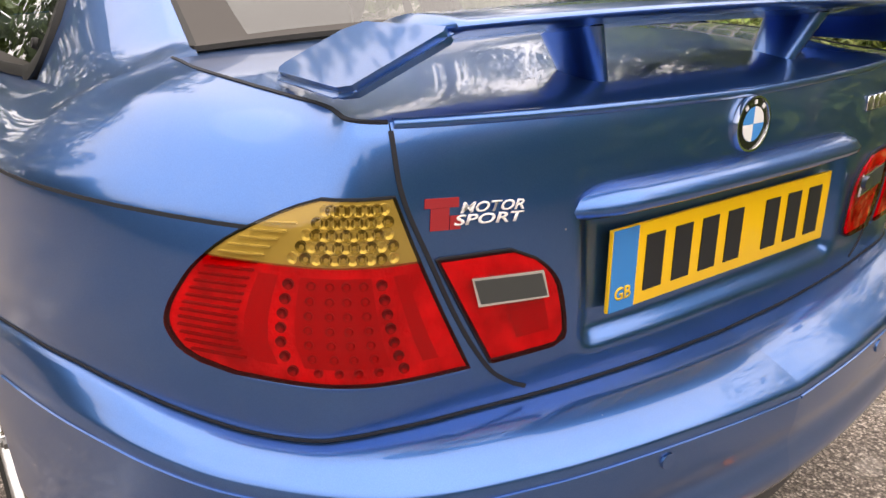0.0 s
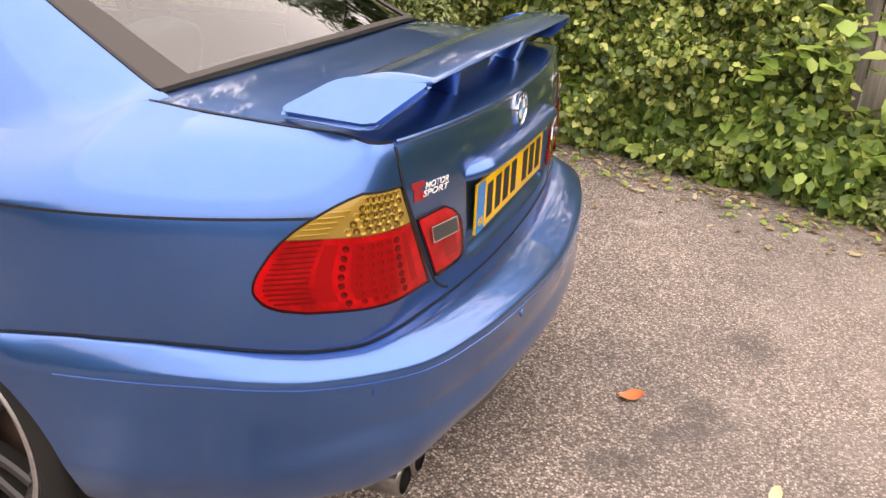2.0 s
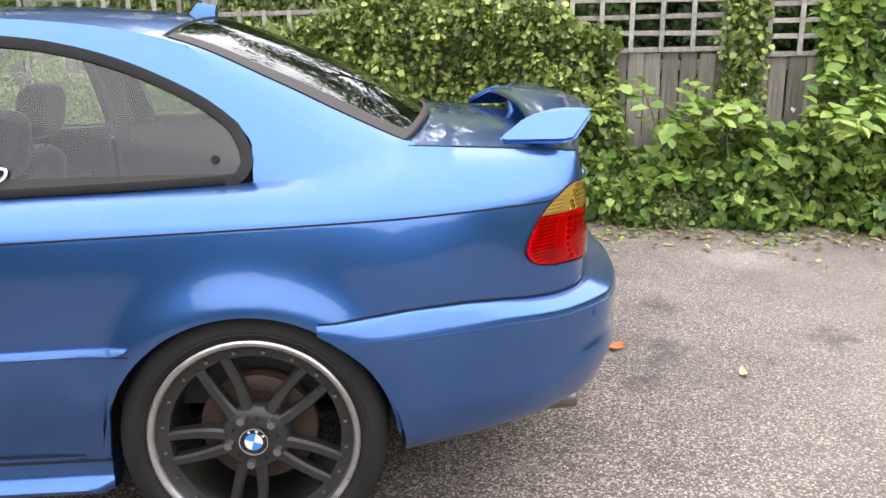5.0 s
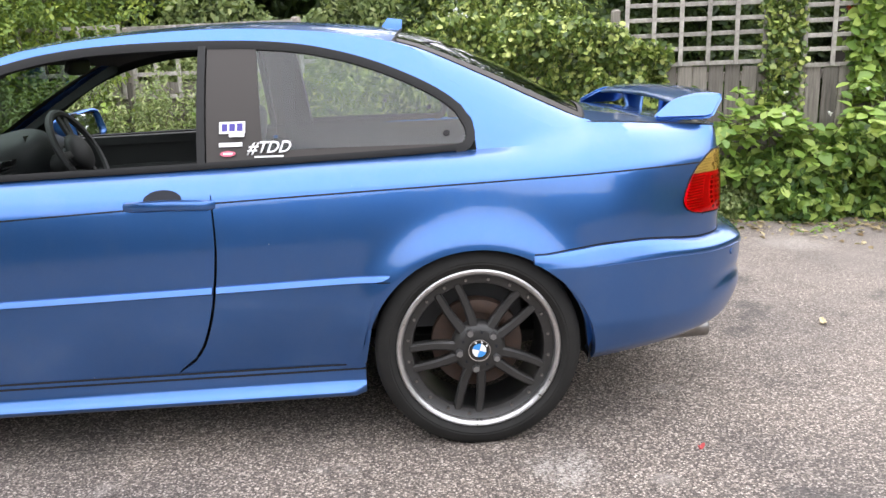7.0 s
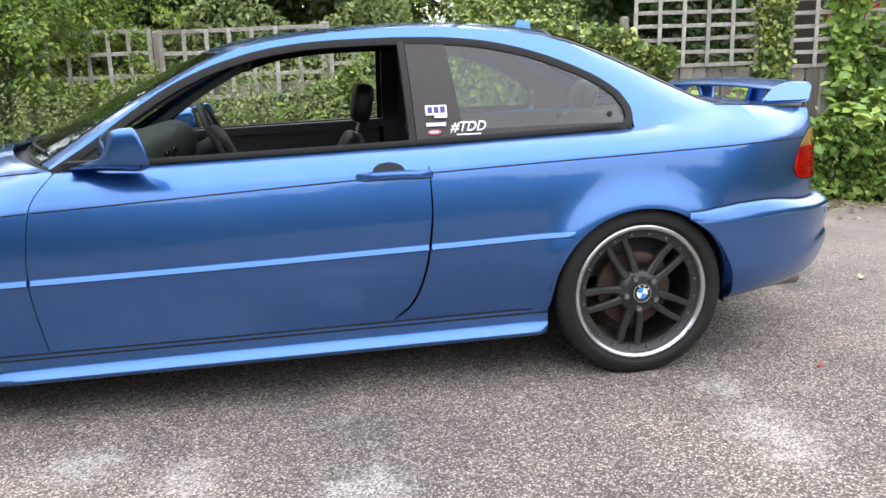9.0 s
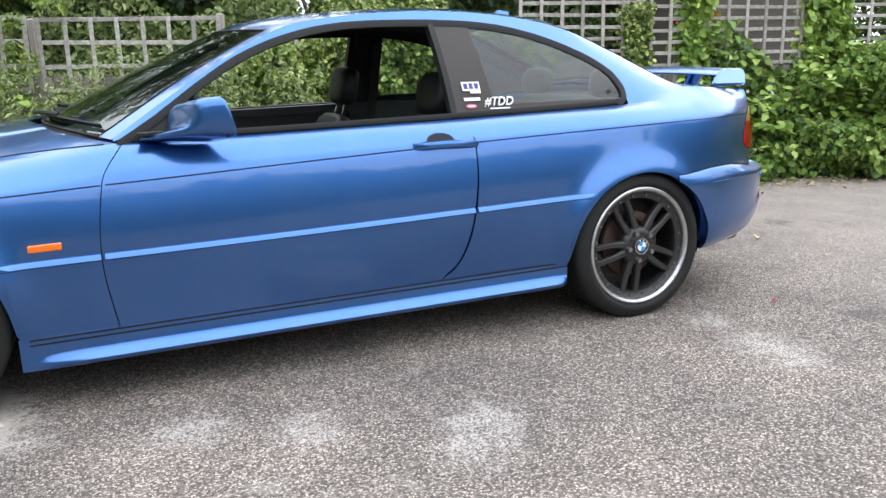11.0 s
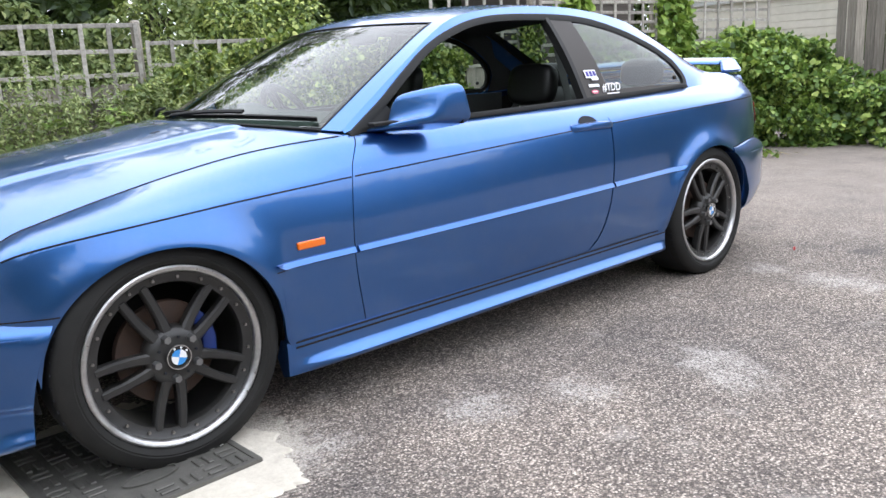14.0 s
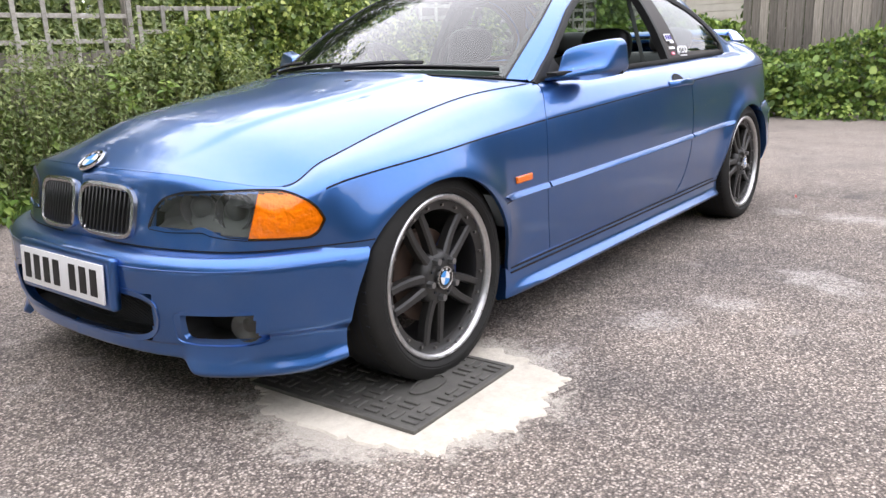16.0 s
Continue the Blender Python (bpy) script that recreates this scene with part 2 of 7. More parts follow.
def box(bm, size, m=Matrix(), bevel=0.0, seg=2):
    r = bmesh.ops.create_cube(bm, size=1, matrix=m @ Matrix.Diagonal((*size, 1)))
    if bevel:
        es = list({e for vv in r["verts"] for e in vv.link_edges})
        bmesh.ops.bevel(bm, geom=es, offset=bevel, segments=seg, affect="EDGES", profile=0.6)
    return bm


def cyl(bm, r1, r2, depth, m=Matrix(), seg=24, caps=True):
    bmesh.ops.create_cone(bm, cap_ends=caps, segments=seg, radius1=r1, radius2=r2, depth=depth, matrix=m)
    return bm


def lathe(name, prof, material, parent=None, label="", seg=48, closed=False, sharp=35):
    """Turned about the y axis: prof is a row of (radius, y)."""
    vs, fs, n = [], [], len(prof)
    for k in range(seg):
        a = 2 * math.pi * k / seg
        vs += [(r * math.cos(a), y, r * math.sin(a)) for r, y in prof]
    for k in range(seg):
        k2 = (k + 1) % seg
        for j in range(n if closed else n - 1):
            j2 = (j + 1) % n
            fs.append((k * n + j, k * n + j2, k2 * n + j2, k2 * n + j))
    return mesh(name, vs, fs, material, parent, label, sharp=sharp)


def sweep(name, path, prof, material, parent=None, label="", ups=None, caps=True, closed=False, sharp=40):
    """A closed profile (a, b) swept along a path; a lies along ups (outward), b across."""
    path = [Vector(p) for p in path]
    vs, fs, n, m_ = [], [], len(prof), len(path)
    for k, p in enumerate(path):
        t = (path[(k + 1) % m_] - path[k - 1]) if closed or 0 < k < m_ - 1 else (path[1] - path[0] if k == 0 else path[-1] - path[-2])
        t.normalize()
        up = Vector(ups[k]) if ups else Vector((0, 0, 1))
        side = t.cross(up).normalized()
        up = side.cross(t).normalized()
        vs += [p + up * a + side * b for a, b in prof]
    for k in range(m_ if closed else m_ - 1):
        k2 = (k + 1) % m_
        fs += [(k * n + j, k * n + (j + 1) % n, k2 * n + (j + 1) % n, k2 * n + j) for j in range(n)]
    if caps and not closed:
        fs += [tuple(range(n)), tuple((m_ - 1) * n + j for j in reversed(range(n)))]
    ob = mesh(name, vs, fs, material, parent, label, sharp=sharp)
    bm = bmesh.new()
    bm.from_mesh(ob.data)
    bmesh.ops.recalc_face_normals(bm, faces=bm.faces)
    bm.to_mesh(ob.data)
    bm.free()
    return ob


def surface(name, fn, nu, nv, material, parent=None, label="", skirt=0.0, flip=False, cut=None, sharp=30, cols=None):
    """A sheet fn(u, v), u and v in 0..1, with edges turned in by skirt."""
    us = cols if cols is not None else [k / nu for k in range(nu + 1)]
    nu = len(us) - 1
    vs = [Vector(fn(u, j / nv)) for u in us for j in range(nv + 1)]
    fs = []
    w = nv + 1
    for a in range(nu):
        for b in range(nv):
            f = (a * w + b, (a + 1) * w + b, (a + 1) * w + b + 1, a * w + b + 1)
            if cut and cut(sum((vs[q] for q in f), Vector()) / 4):
                continue
            fs.append(f[::-1] if flip else f)
    if skirt:
        rim = [a * w for a in range(nu + 1)] + [nu * w + b for b in range(1, w)] + [a * w + nv for a in range(nu - 1, -1, -1)] + [b for b in range(nv - 1, 0, -1)]
        nrm = {}
        for f in fs:
            nn = (vs[f[1]] - vs[f[0]]).cross(vs[f[3]] - vs[f[0]]) + (vs[f[3]] - vs[f[2]]).cross(vs[f[1]] - vs[f[2]])
            for q in f:
                nrm[q] = nrm.get(q, Vector()) + nn
        base = len(vs)
        ok = []
        for q in rim:
            nq = nrm.get(q, Vector((0, 0, 1))).normalized()
            vs += [vs[q].copy(), vs[q] - nq * skirt]
            ok.append(q in nrm)
        R = len(rim)
        for k in range(R):
            k2 = (k + 1) % R
            if ok[k] and ok[k2]:
                f = (base + 2 * k, base + 2 * k + 1, base + 2 * k2 + 1, base + 2 * k2)
                fs.append(f[::-1] if flip else f)
    return mesh(name, vs, fs, material, parent, label, sharp=sharp)

# ---------------------------------------------------------------- the car
# x forward from the rear axle, y to the car's left, z up
car = empty("car", "blue two-door coupe with rear wing parked on worn asphalt", "car")
OUT = spline([(3.475, 0), (3.465, .2), (3.43, .4), (3.35, .58), (3.22, .71), (3.05, .79), (2.725, .842), (2.3, .833), (2.0, .836), (1.4, .845),
              (.8, .85), (.3, .855), (0, .86), (-.3, .85), (-.55, .815), (-.787, .725), (-.916, .622), (-.966, .43), (-.99, .2), (-.996, 0)])
Z0 = curve([(0, .44), (5, .44), (5.4, .25), (7, .25), (12, .268), (13, .3), (14, .5), (15, .55), (19, .56)])
D0 = curve([(0, .075), (4, .05), (5, .025), (7, .01), (8, .013), (9, .021), (10, .026), (11, .03), (12, .034), (13, .03), (14, .035), (15, .06), (16, .085), (17, .095), (19, .1)])
Z1 = curve([(0, .54), (4, .52), (6, .5), (12, .52), (14, .62), (16, .68), (19, .7)])
D1 = curve([(0, .074), (1, .078), (2, .085), (4, .05), (5, .02), (6, 0), (13, 0), (14, .025), (15, .06), (16, .085), (17, .095), (19, .1)])
Z2 = curve([(0, .61), (3, .6), (4, .6), (5, .655), (6, .697), (7, .722), (8, .738), (9, .769), (10, .797), (11, .817), (12, .828), (13, .837), (14, .842), (15, .838), (16, .838), (19, .84)])
D2 = curve([(0, .087), (1, .092), (2, .1), (3.2, .085), (4, .07), (5, .035), (6, .015), (8, .022), (12, .022), (13, .025), (14, .045), (15, .08), (16, .095), (17, .1), (19, .103)])
Z4 = curve([(0, .687), (1, .686), (2, .68), (3, .661), (4, .642), (5, .695), (6, .765), (7, .835), (8, .858), (9, .872), (10, .886), (11, .901), (12, .912), (12.6, .919), (13, .933), (13.4, .974), (14, .971), (15, .955), (16, .947), (17, .944), (19, .938)])
D4 = curve([(0, .124), (1, .127), (2, .13), (3, .125), (4, .12), (5, .16), (6, .205), (7, .176), (8, .112), (9, .115), (10, .12), (11, .128), (12, .15), (12.6, .155), (13, .172), (13.4, .24), (14, .215), (15, .18), (16, .12), (17, .112), (19, .108)])
ARCH = ((2.73, .29, .333), (0.0, .29, .345))
WHEELS = ((2.725, .314), (0.0, .314))


def normal2(i):
    a, b = OUT(i - .02), OUT(i + .02)
    t = b - a
    if i < .02:
        return np.array((1.0, 0.0))
    if i > 18.98:
        return np.array((-1.0, 0.0))
    nn = np.array((-t[1], t[0]))
    nn /= np.linalg.norm(nn)
    return nn if nn @ (OUT(i) - np.array((1.2, 0))) > 0 else -nn


CACHE = {}


def station(i):
    k = round(i, 4)
    if k not in CACHE:
        z2, z4, d2, d4 = Z2(i), Z4(i), D2(i), D4(i)
        CACHE[k] = (OUT(i), normal2(i), curve([(Z0(i), D0(i)), (Z1(i), D1(i)), (z2, d2), (z2 + .5 * (z4 - z2), d2 + .28 * (d4 - d2)), (z2 + .82 * (z4 - z2), d2 + .62 * (d4 - d2)), (z4, d4)]))
    return CACHE[k]


def flare(x, z):
    s = 0
    for cx, cz, r in ARCH:
        q = math.hypot(x - cx, z - cz) - r
        if z > .2:
            s += .024 * math.exp(-(q / (.07 if q > 0 else .2)) ** 2) * min(1, max(0, (z - .2) / .2))
    return s


def wall(i, z, off=0.0, side=1):
    """The body's outer skin below the windows, at station i and height z."""
    p, nn, d = station(i)
    q = p - nn * (d(z) - off)
    q = q + nn * (flare(q[0], z) * abs(nn[1]) ** 2)
    return Vector((q[0], side * q[1], z))


TAB_I = np.arange(0, 19.0001, .01)
TAB_P = np.array([OUT(q) for q in TAB_I])
FLANK_I = TAB_I[(TAB_I >= 4) & (TAB_I <= 15.5)]
FLANK_X = TAB_P[(TAB_I >= 4) & (TAB_I <= 15.5), 0]


def at_x(x):
    """Station on the flank whose outline lies at x."""
    return float(np.interp(-x, -FLANK_X, FLANK_I))


def low(i):
    """Lower edge of the flank, with the wheel openings."""
    x = OUT(i)[0]
    for cx, cz, r in ARCH:
        if abs(x - cx) < r:
            return cz + math.sqrt(r * r - (x - cx) ** 2)
        e = abs(x - cx) - r
        if e < .02:
            return cz + (Z0(i) - cz) * e / .02
    return Z0(i)


def stations(a, b, n, arch=None):
    s = [a + (b - a) * k / n for k in range(n + 1)]
    if arch:
        cx, cz, r = arch
        s += [at_x(cx + r * math.cos(math.pi * k / 36)) for k in range(37)] + [at_x(cx + d * (r + q)) for d in (-1, 1) for q in (.01, .02)]
    s = sorted(q for q in set(s) if a <= q <= b)
    return [q for k, q in enumerate(s) if k == 0 or q - s[k - 1] > 4e-3]


def panel(name, a, b, zlo, zhi, n, nv, side, label="", arch=None, cut=None, skirt=.012, material=None, dense=1.6):
    """A body panel between stations a(v) and b(v), heights zlo(i) and zhi(i)."""
    am, bm_ = a(.5), b(.5)
    cols = [(q - am) / (bm_ - am) for q in stations(am, bm_, n, arch)]

    def fn(u, v):
        vv = 1 - (1 - v) ** dense
        i = a(vv) + (b(vv) - a(vv)) * u
        lo, hi = zlo(i), zhi(i)
        return wall(i, lo + (hi - lo) * vv, 0, side)

    return surface(name, fn, 0, nv, material or M_PAINT, car, label, skirt, flip=side < 0, cut=cut, cols=cols)


DOOR_F = curve([(.24, 2.088), (.5, 2.12), (.74, 2.094), (.864, 2.01)])
DOOR_R = curve([(.24, .945), (.27, .935), (.31, .876), (.385, .827), (.535, .786), (.695, .77), (.836, .775), (.9, .81)])
GAP = .0028


HL_LO = curve([(1.62, .538), (2.04, .532), (2.6, .535), (2.75, .527), (3.39, .516), (4.3, .514), (4.5, .526), (4.63, .558)])
HL_HI = curve([(1.62, .545), (1.72, .59), (1.91, .619), (2.33, .637), (3.2, .641), (3.92, .636), (4.35, .616), (4.56, .588), (4.63, .562)])
TL_X = curve([(.678, -.745), (.684, -.712), (.7, -.682), (.725, -.669), (.78, -.69), (.82, -.722), (.85, -.763), (.866, -.79), (.873, -.806)])
TL_MEMO = {}


def TL_L(z):
    k = round(z, 4)
    if k not in TL_MEMO:
        ii = np.arange(14.0, 16.31, .02)
        TL_MEMO[k] = float(np.interp(-TL_X(z), [-wall(q, z).x for q in ii], ii))
    return TL_MEMO[k]


TL_R = curve([(.667, 16.82), (.801, 16.5), (.873, 16.33)])
LID = curve([(.615, 17.2), (.627, 17.08), (.645, 16.96), (.667, 16.88), (.801, 16.55), (.893, 16.36), (.95, 16.33)])


def hl_shape(i):
    """Headlamp: lower and upper edge by station."""
    return HL_LO(i), HL_HI(i)


def tail(u, v, off, side):
    """The tail lamp's face, u from the flank inwards, v upwards."""
    z = .678 + .195 * v
    a, b = TL_L(z), TL_R(z)
    return wall(a + (b - a) * u, z - .012 * u * (1 - v), off, side)


def station_of(p):
    """Nearest station to a point near the corners."""
    return float(TAB_I[np.argmin((TAB_P[:, 0] - p.x) ** 2 + (TAB_P[:, 1] - abs(p.y)) ** 2)])


def front_cut(p):
    i = station_of(p)
    if 1.75 < i < 4.6:
        lo, hi = hl_shape(i)
        return lo + .008 < p.z < hi - .008
    if abs(p.y) < .243 and abs(p.y) > .026 and .518 < p.z < .634:
        return True
    return False


def rear_cut(p):
    if p.x > -.6:
        return False
    i = station_of(p)
    return .69 < p.z < .862 and TL_L(p.z) + .06 < i < TL_R(p.z) - .04


for side in (1, -1):
    whose = "left" if side > 0 else "right"
    # front wing with the nose as far as the middle
    panel("front_fender", lambda v: .0, lambda v: at_x(DOOR_F(.25 + .6 * v)) - GAP * 2, low, Z4, 110, 34, side, arch=ARCH[0], cut=front_cut)
    panel("door_skin", lambda v: at_x(DOOR_F(.25 + .6 * v)) + GAP * 2, lambda v: at_x(DOOR_R(.258 + .632 * v)) - GAP * 2, lambda i: Z0(i) + .003, Z4, 40, 30, side, "blue painted door with lowered window")
    panel("rear_quarter", lambda v: at_x(DOOR_R(.258 + .66 * v)) + GAP * 2, lambda v: LID(.56 + .385 * v), low, Z4, 100, 36, side, arch=ARCH[1], cut=rear_cut)
    # dark ribbon painting the shade in the shoulder crease; rubbing strip, skirt
    for a, b in ((3.11, 2.1), (2.086, .776), (.764, -.785)):
        xs = [a + (b - a) * k / 40 for k in range(41)]
        pth = [wall(at_x(x), Z2(at_x(x)), .0004, side) for x in xs]
        sweep("shoulder_crease_shade", pth, [(.0008, -.0024), (.0008, .0024), (-.004, .0024), (-.004, -.0024)], M_SEAM, car, ups=[(0, side, 0.12)] * 41)
    STRIP = [(0, .013), (.011, .0125), (.0138, .009), (.0125, .005), (.005, -.0105), (0, -.0125), (-.006, -.012), (-.006, .012)]
    strip_z = curve([(2.42, .502), (2.1, .507), (.79, .541), (.24, .559)])
    for a, b in ((2.415, 2.122), (2.11, .79), (.778, .262)):
        xs = [a + (b - a) * k / 24 for k in range(25)]
        strip = sweep("rubbing_strip", [wall(at_x(x), strip_z(x), 0, side) for x in xs], [(p_, q_ * .84 * side) for p_, q_ in STRIP], M_PAINT, car, ups=[(0, side, 0)] * 25)
        # ends drawn to a point
        for q in strip.data.vertices:
            e = max(0, (.292 - q.co.x) / .03, (q.co.x - 2.385) / .03)
            if e:
                q.co.z += (strip_z(q.co.x) + .009 - q.co.z) * min(.85, e * .85)
        sweep("strip_gap", [wall(at_x(x), strip_z(x) - .0125, .0004, side) for x in xs], [(.0006, -.0014), (.0006, .0014), (-.003, .0014), (-.003, -.0014)], M_SEAM, car, ups=[(0, side, 0)] * 25)
    SK = [(.79, .262), (.826, .26), (.8285, .235), (.8305, .208), (.834, .194), (.851, .181), (.856, .173), (.854, .164), (.842, .154), (.79, .142), (.76, .2)]
    xs = [2.39 - (2.39 - .352) * k / 60 for k in range(61)]
    vs = [(x, side * (y - max(0, y - .829) * (max(0, (x - 2.13) / .245) ** 2 + .95 * max(0, (.385 - x) / .033) ** 2)), z + (2.375 - x) * .011 + (.008 * max(0, (.385 - x) / .033) ** 2 if z < .19 else 0)) for x in xs for y, z in SK]
    nS = len(SK)
    fs = [(k * nS + j, k * nS + (j + 1) % nS, (k + 1) * nS + (j + 1) % nS, (k + 1) * nS + j) for k in range(60) for j in range(nS)] + [tuple(range(nS)), tuple(60 * nS + j for j in reversed(range(nS)))]
    bm = bmesh.new()
    bv = [bm.verts.new(p) for p in vs]
    for f in fs:
        bm.faces.new([bv[q] for q in f])
    part("side_skirt", bm, M_PAINT, car)
    xs = [2.36 - (2.36 - .35) * k / 20 for k in range(21)]
    for dz in (.0, .016):
        sweep("sill_seam", [(x, side * (.8312 if dz < .01 else .83), .239 + dz + (2.375 - x) * .011) for x in xs], [(.001, -.0026), (.001, .0026), (-.004, .0026), (-.004, -.0026)], M_SEAM, car, ups=[(0, side, 0)] * 21)
    # wheel housings, and a near-black sheet added behind the gaps as shade
    def near_arch(p):
        return any(math.hypot(p.x - cx, p.z - cz) < r + .05 for cx, cz, r in ARCH)

    surface("inner_body", lambda u, v: wall(.4 + 18.2 * u, max(low(.4 + 18.2 * u) + .05, .3) + (Z4(.4 + 18.2 * u) - .05 - max(low(.4 + 18.2 * u) + .05, .3)) * v, -.055, side), 150, 6, M_INNER, car, cut=lambda p: near_arch(p) or min(abs(p.x), abs(p.x - 2.725)) < .43 and p.z < .72 or front_cut(p) or rear_cut(p) or (abs(p.y) > .5 and .8 < p.x < 2.0 and p.z > .8))
    for cx, cz, r in ARCH:
        vs, fs = [], []
        for k in range(33):
            a = math.pi * (k / 32 * 1.1 - .05)
            yo = min(.826, OUT(at_x(cx + r * 1.02 * math.cos(a)))[1] - .03)
            vs += [(cx + r * 1.02 * math.cos(a), side * yo, cz + r * 1.02 * math.sin(a)), (cx + r * 1.06 * math.cos(a), side * (yo - .015), cz + r * 1.06 * math.sin(a)), (cx + r * 1.05 * math.cos(a), side * .5, cz + r * 1.05 * math.sin(a))]
            if k:
                fs += [(3 * k - 3, 3 * k - 2, 3 * k + 1, 3 * k), (3 * k - 2, 3 * k - 1, 3 * k + 2, 3 * k + 1)]
        mesh("wheel_housing", vs, fs, M_INNER, car)
        mesh("wheel_housing_back", [(cx + r * 1.05 * math.cos(2 * math.pi * k / 32), side * .5, max(.2, cz + r * 1.05 * math.sin(2 * math.pi * k / 32))) for k in range(32)], [tuple(range(32))], M_INNER, car, smooth=False)


# bumpers
def bumper(i, v, levels, side=1, off=0.0):
    zs, ds = levels(i)
    f = len(zs) - 1
    k = min(int(v * f), f - 1)
    ds = list(ds)
    ds[-1] = station(i)[2](zs[-1]) + .004
    zc = curve([(q, zz) for q, zz in enumerate(zs)])
    dc = curve([(q, dd) for q, dd in enumerate(ds)])
    p, nn = OUT(i), normal2(i)
    z, d = zc(v * f), dc(v * f) - off
    q = p - nn * d
    fl_ = flare(q[0], z)
    if i > 10:
        # behind the rear wheel the flare runs on into the bumper's face
        wide = .024 * math.exp(-max(0, math.hypot(q[0], z - .29) - .345) ** 2 / .034)
        fl_ += (max(fl_, wide) - fl_) * min(1, max(0, (1 - v) / .4))
    q = q + nn * (fl_ * abs(nn[1]) ** 2)
    return Vector((q[0], side * q[1], z))


def f_levels(i):
    y = OUT(i)[1]
    corner = 1 / (1 + math.exp(-(y - .467) / .007))
    zb = .184 - .036 * corner + .024 * max(0, i - 4.2)
    top = curve([(0, .488), (3, .482), (5.4, .49)])(i)
    c = corner
    return ((zb, zb + .016, zb + .05, .238 + .012 * c, .268 + .014 * c, .35, .43, top - .028, top - .006, top), (.05 - .035 * c, .02 - .02 * c, .018 - .006 * c, .014 + .004 * c, .008 - .008 * c, .0, 0, .006, .03, .085 - .055 * max(0, min(1, (i - 3.6) / 1.6))))


R_TOP = curve([(12.7, .61), (13, .618), (13.4, .627), (13.8, .628), (14.2, .621), (14.6, .608), (15, .601), (15.4, .602), (15.8, .606), (16.2, .608), (16.6, .606), (17, .603), (18, .595), (19, .591)])
R_LINE = curve([(13, .56), (13.4, .564), (14.2, .567), (14.6, .562), (15, .558), (15.8, .56), (16.6, .555), (18, .548), (19, .538)])
R_LOW = curve([(13, .25), (14, .266), (15, .276), (15.7, .288), (16.2, .305), (16.8, .328), (17.5, .335), (19, .335)])


def r_levels(i):
    """Rear bumper: tucked-in foot, step, flat face, raised line and rounded shelf."""
    t_, e, b = R_TOP(i), R_LINE(i), R_LOW(i)
    k = max(0, min(1, (i - 14.2) / 1.6))
    k = k * k * (3 - 2 * k)
    c = max(0, min(1, (i - 15.8) / 3.2))
    cr = .408 + .038 * k
    skin = station(i)[2](t_)
    side_d, back_d = (.05, .02, -.008, -.008, -.0095, -.01), (.075, .03, -.002, .007, .002, .0)
    tuck = .017 * math.exp(-((i - 15.6) / .9) ** 2) - .026 * c * c * (3 - 2 * c)
    d = tuple(p_ + (q_ - p_) * k + tuck for p_, q_ in zip(side_d, back_d))
    h, w = t_ - e - .016, skin - d[-1] - .002
    shelf = [(t_ - h * (1 - f) ** 2, d[-1] + .002 + w * f) for f in (0, .25, .5, .75, 1)]
    return ((b, b + .03, cr - .024, cr + .022, .5, e) + tuple(q[0] for q in shelf), d + tuple(q[1] for q in shelf))


def bump_end(cx, cz, r, z):
    """Where the bumper's end meets the wheel opening."""
    h = max(0, r * r - (z - cz) ** 2)
    k = min(1, max(0, (.52 - z) / .25))
    return math.sqrt(h) + .004 + .014 * k * k * (3 - 2 * k)


F_END = curve([(.15, 3.098), (.22, 3.094), (.36, 3.066), (.44, 3.034), (.485, 3.012)])


def intake_cut(p):
    y, z = abs(p.y), p.z
    return (y < .385 - .5 * max(0, .3 - z) and .238 < z < .378) or (.467 < y < .643 and .256 < z < .321)


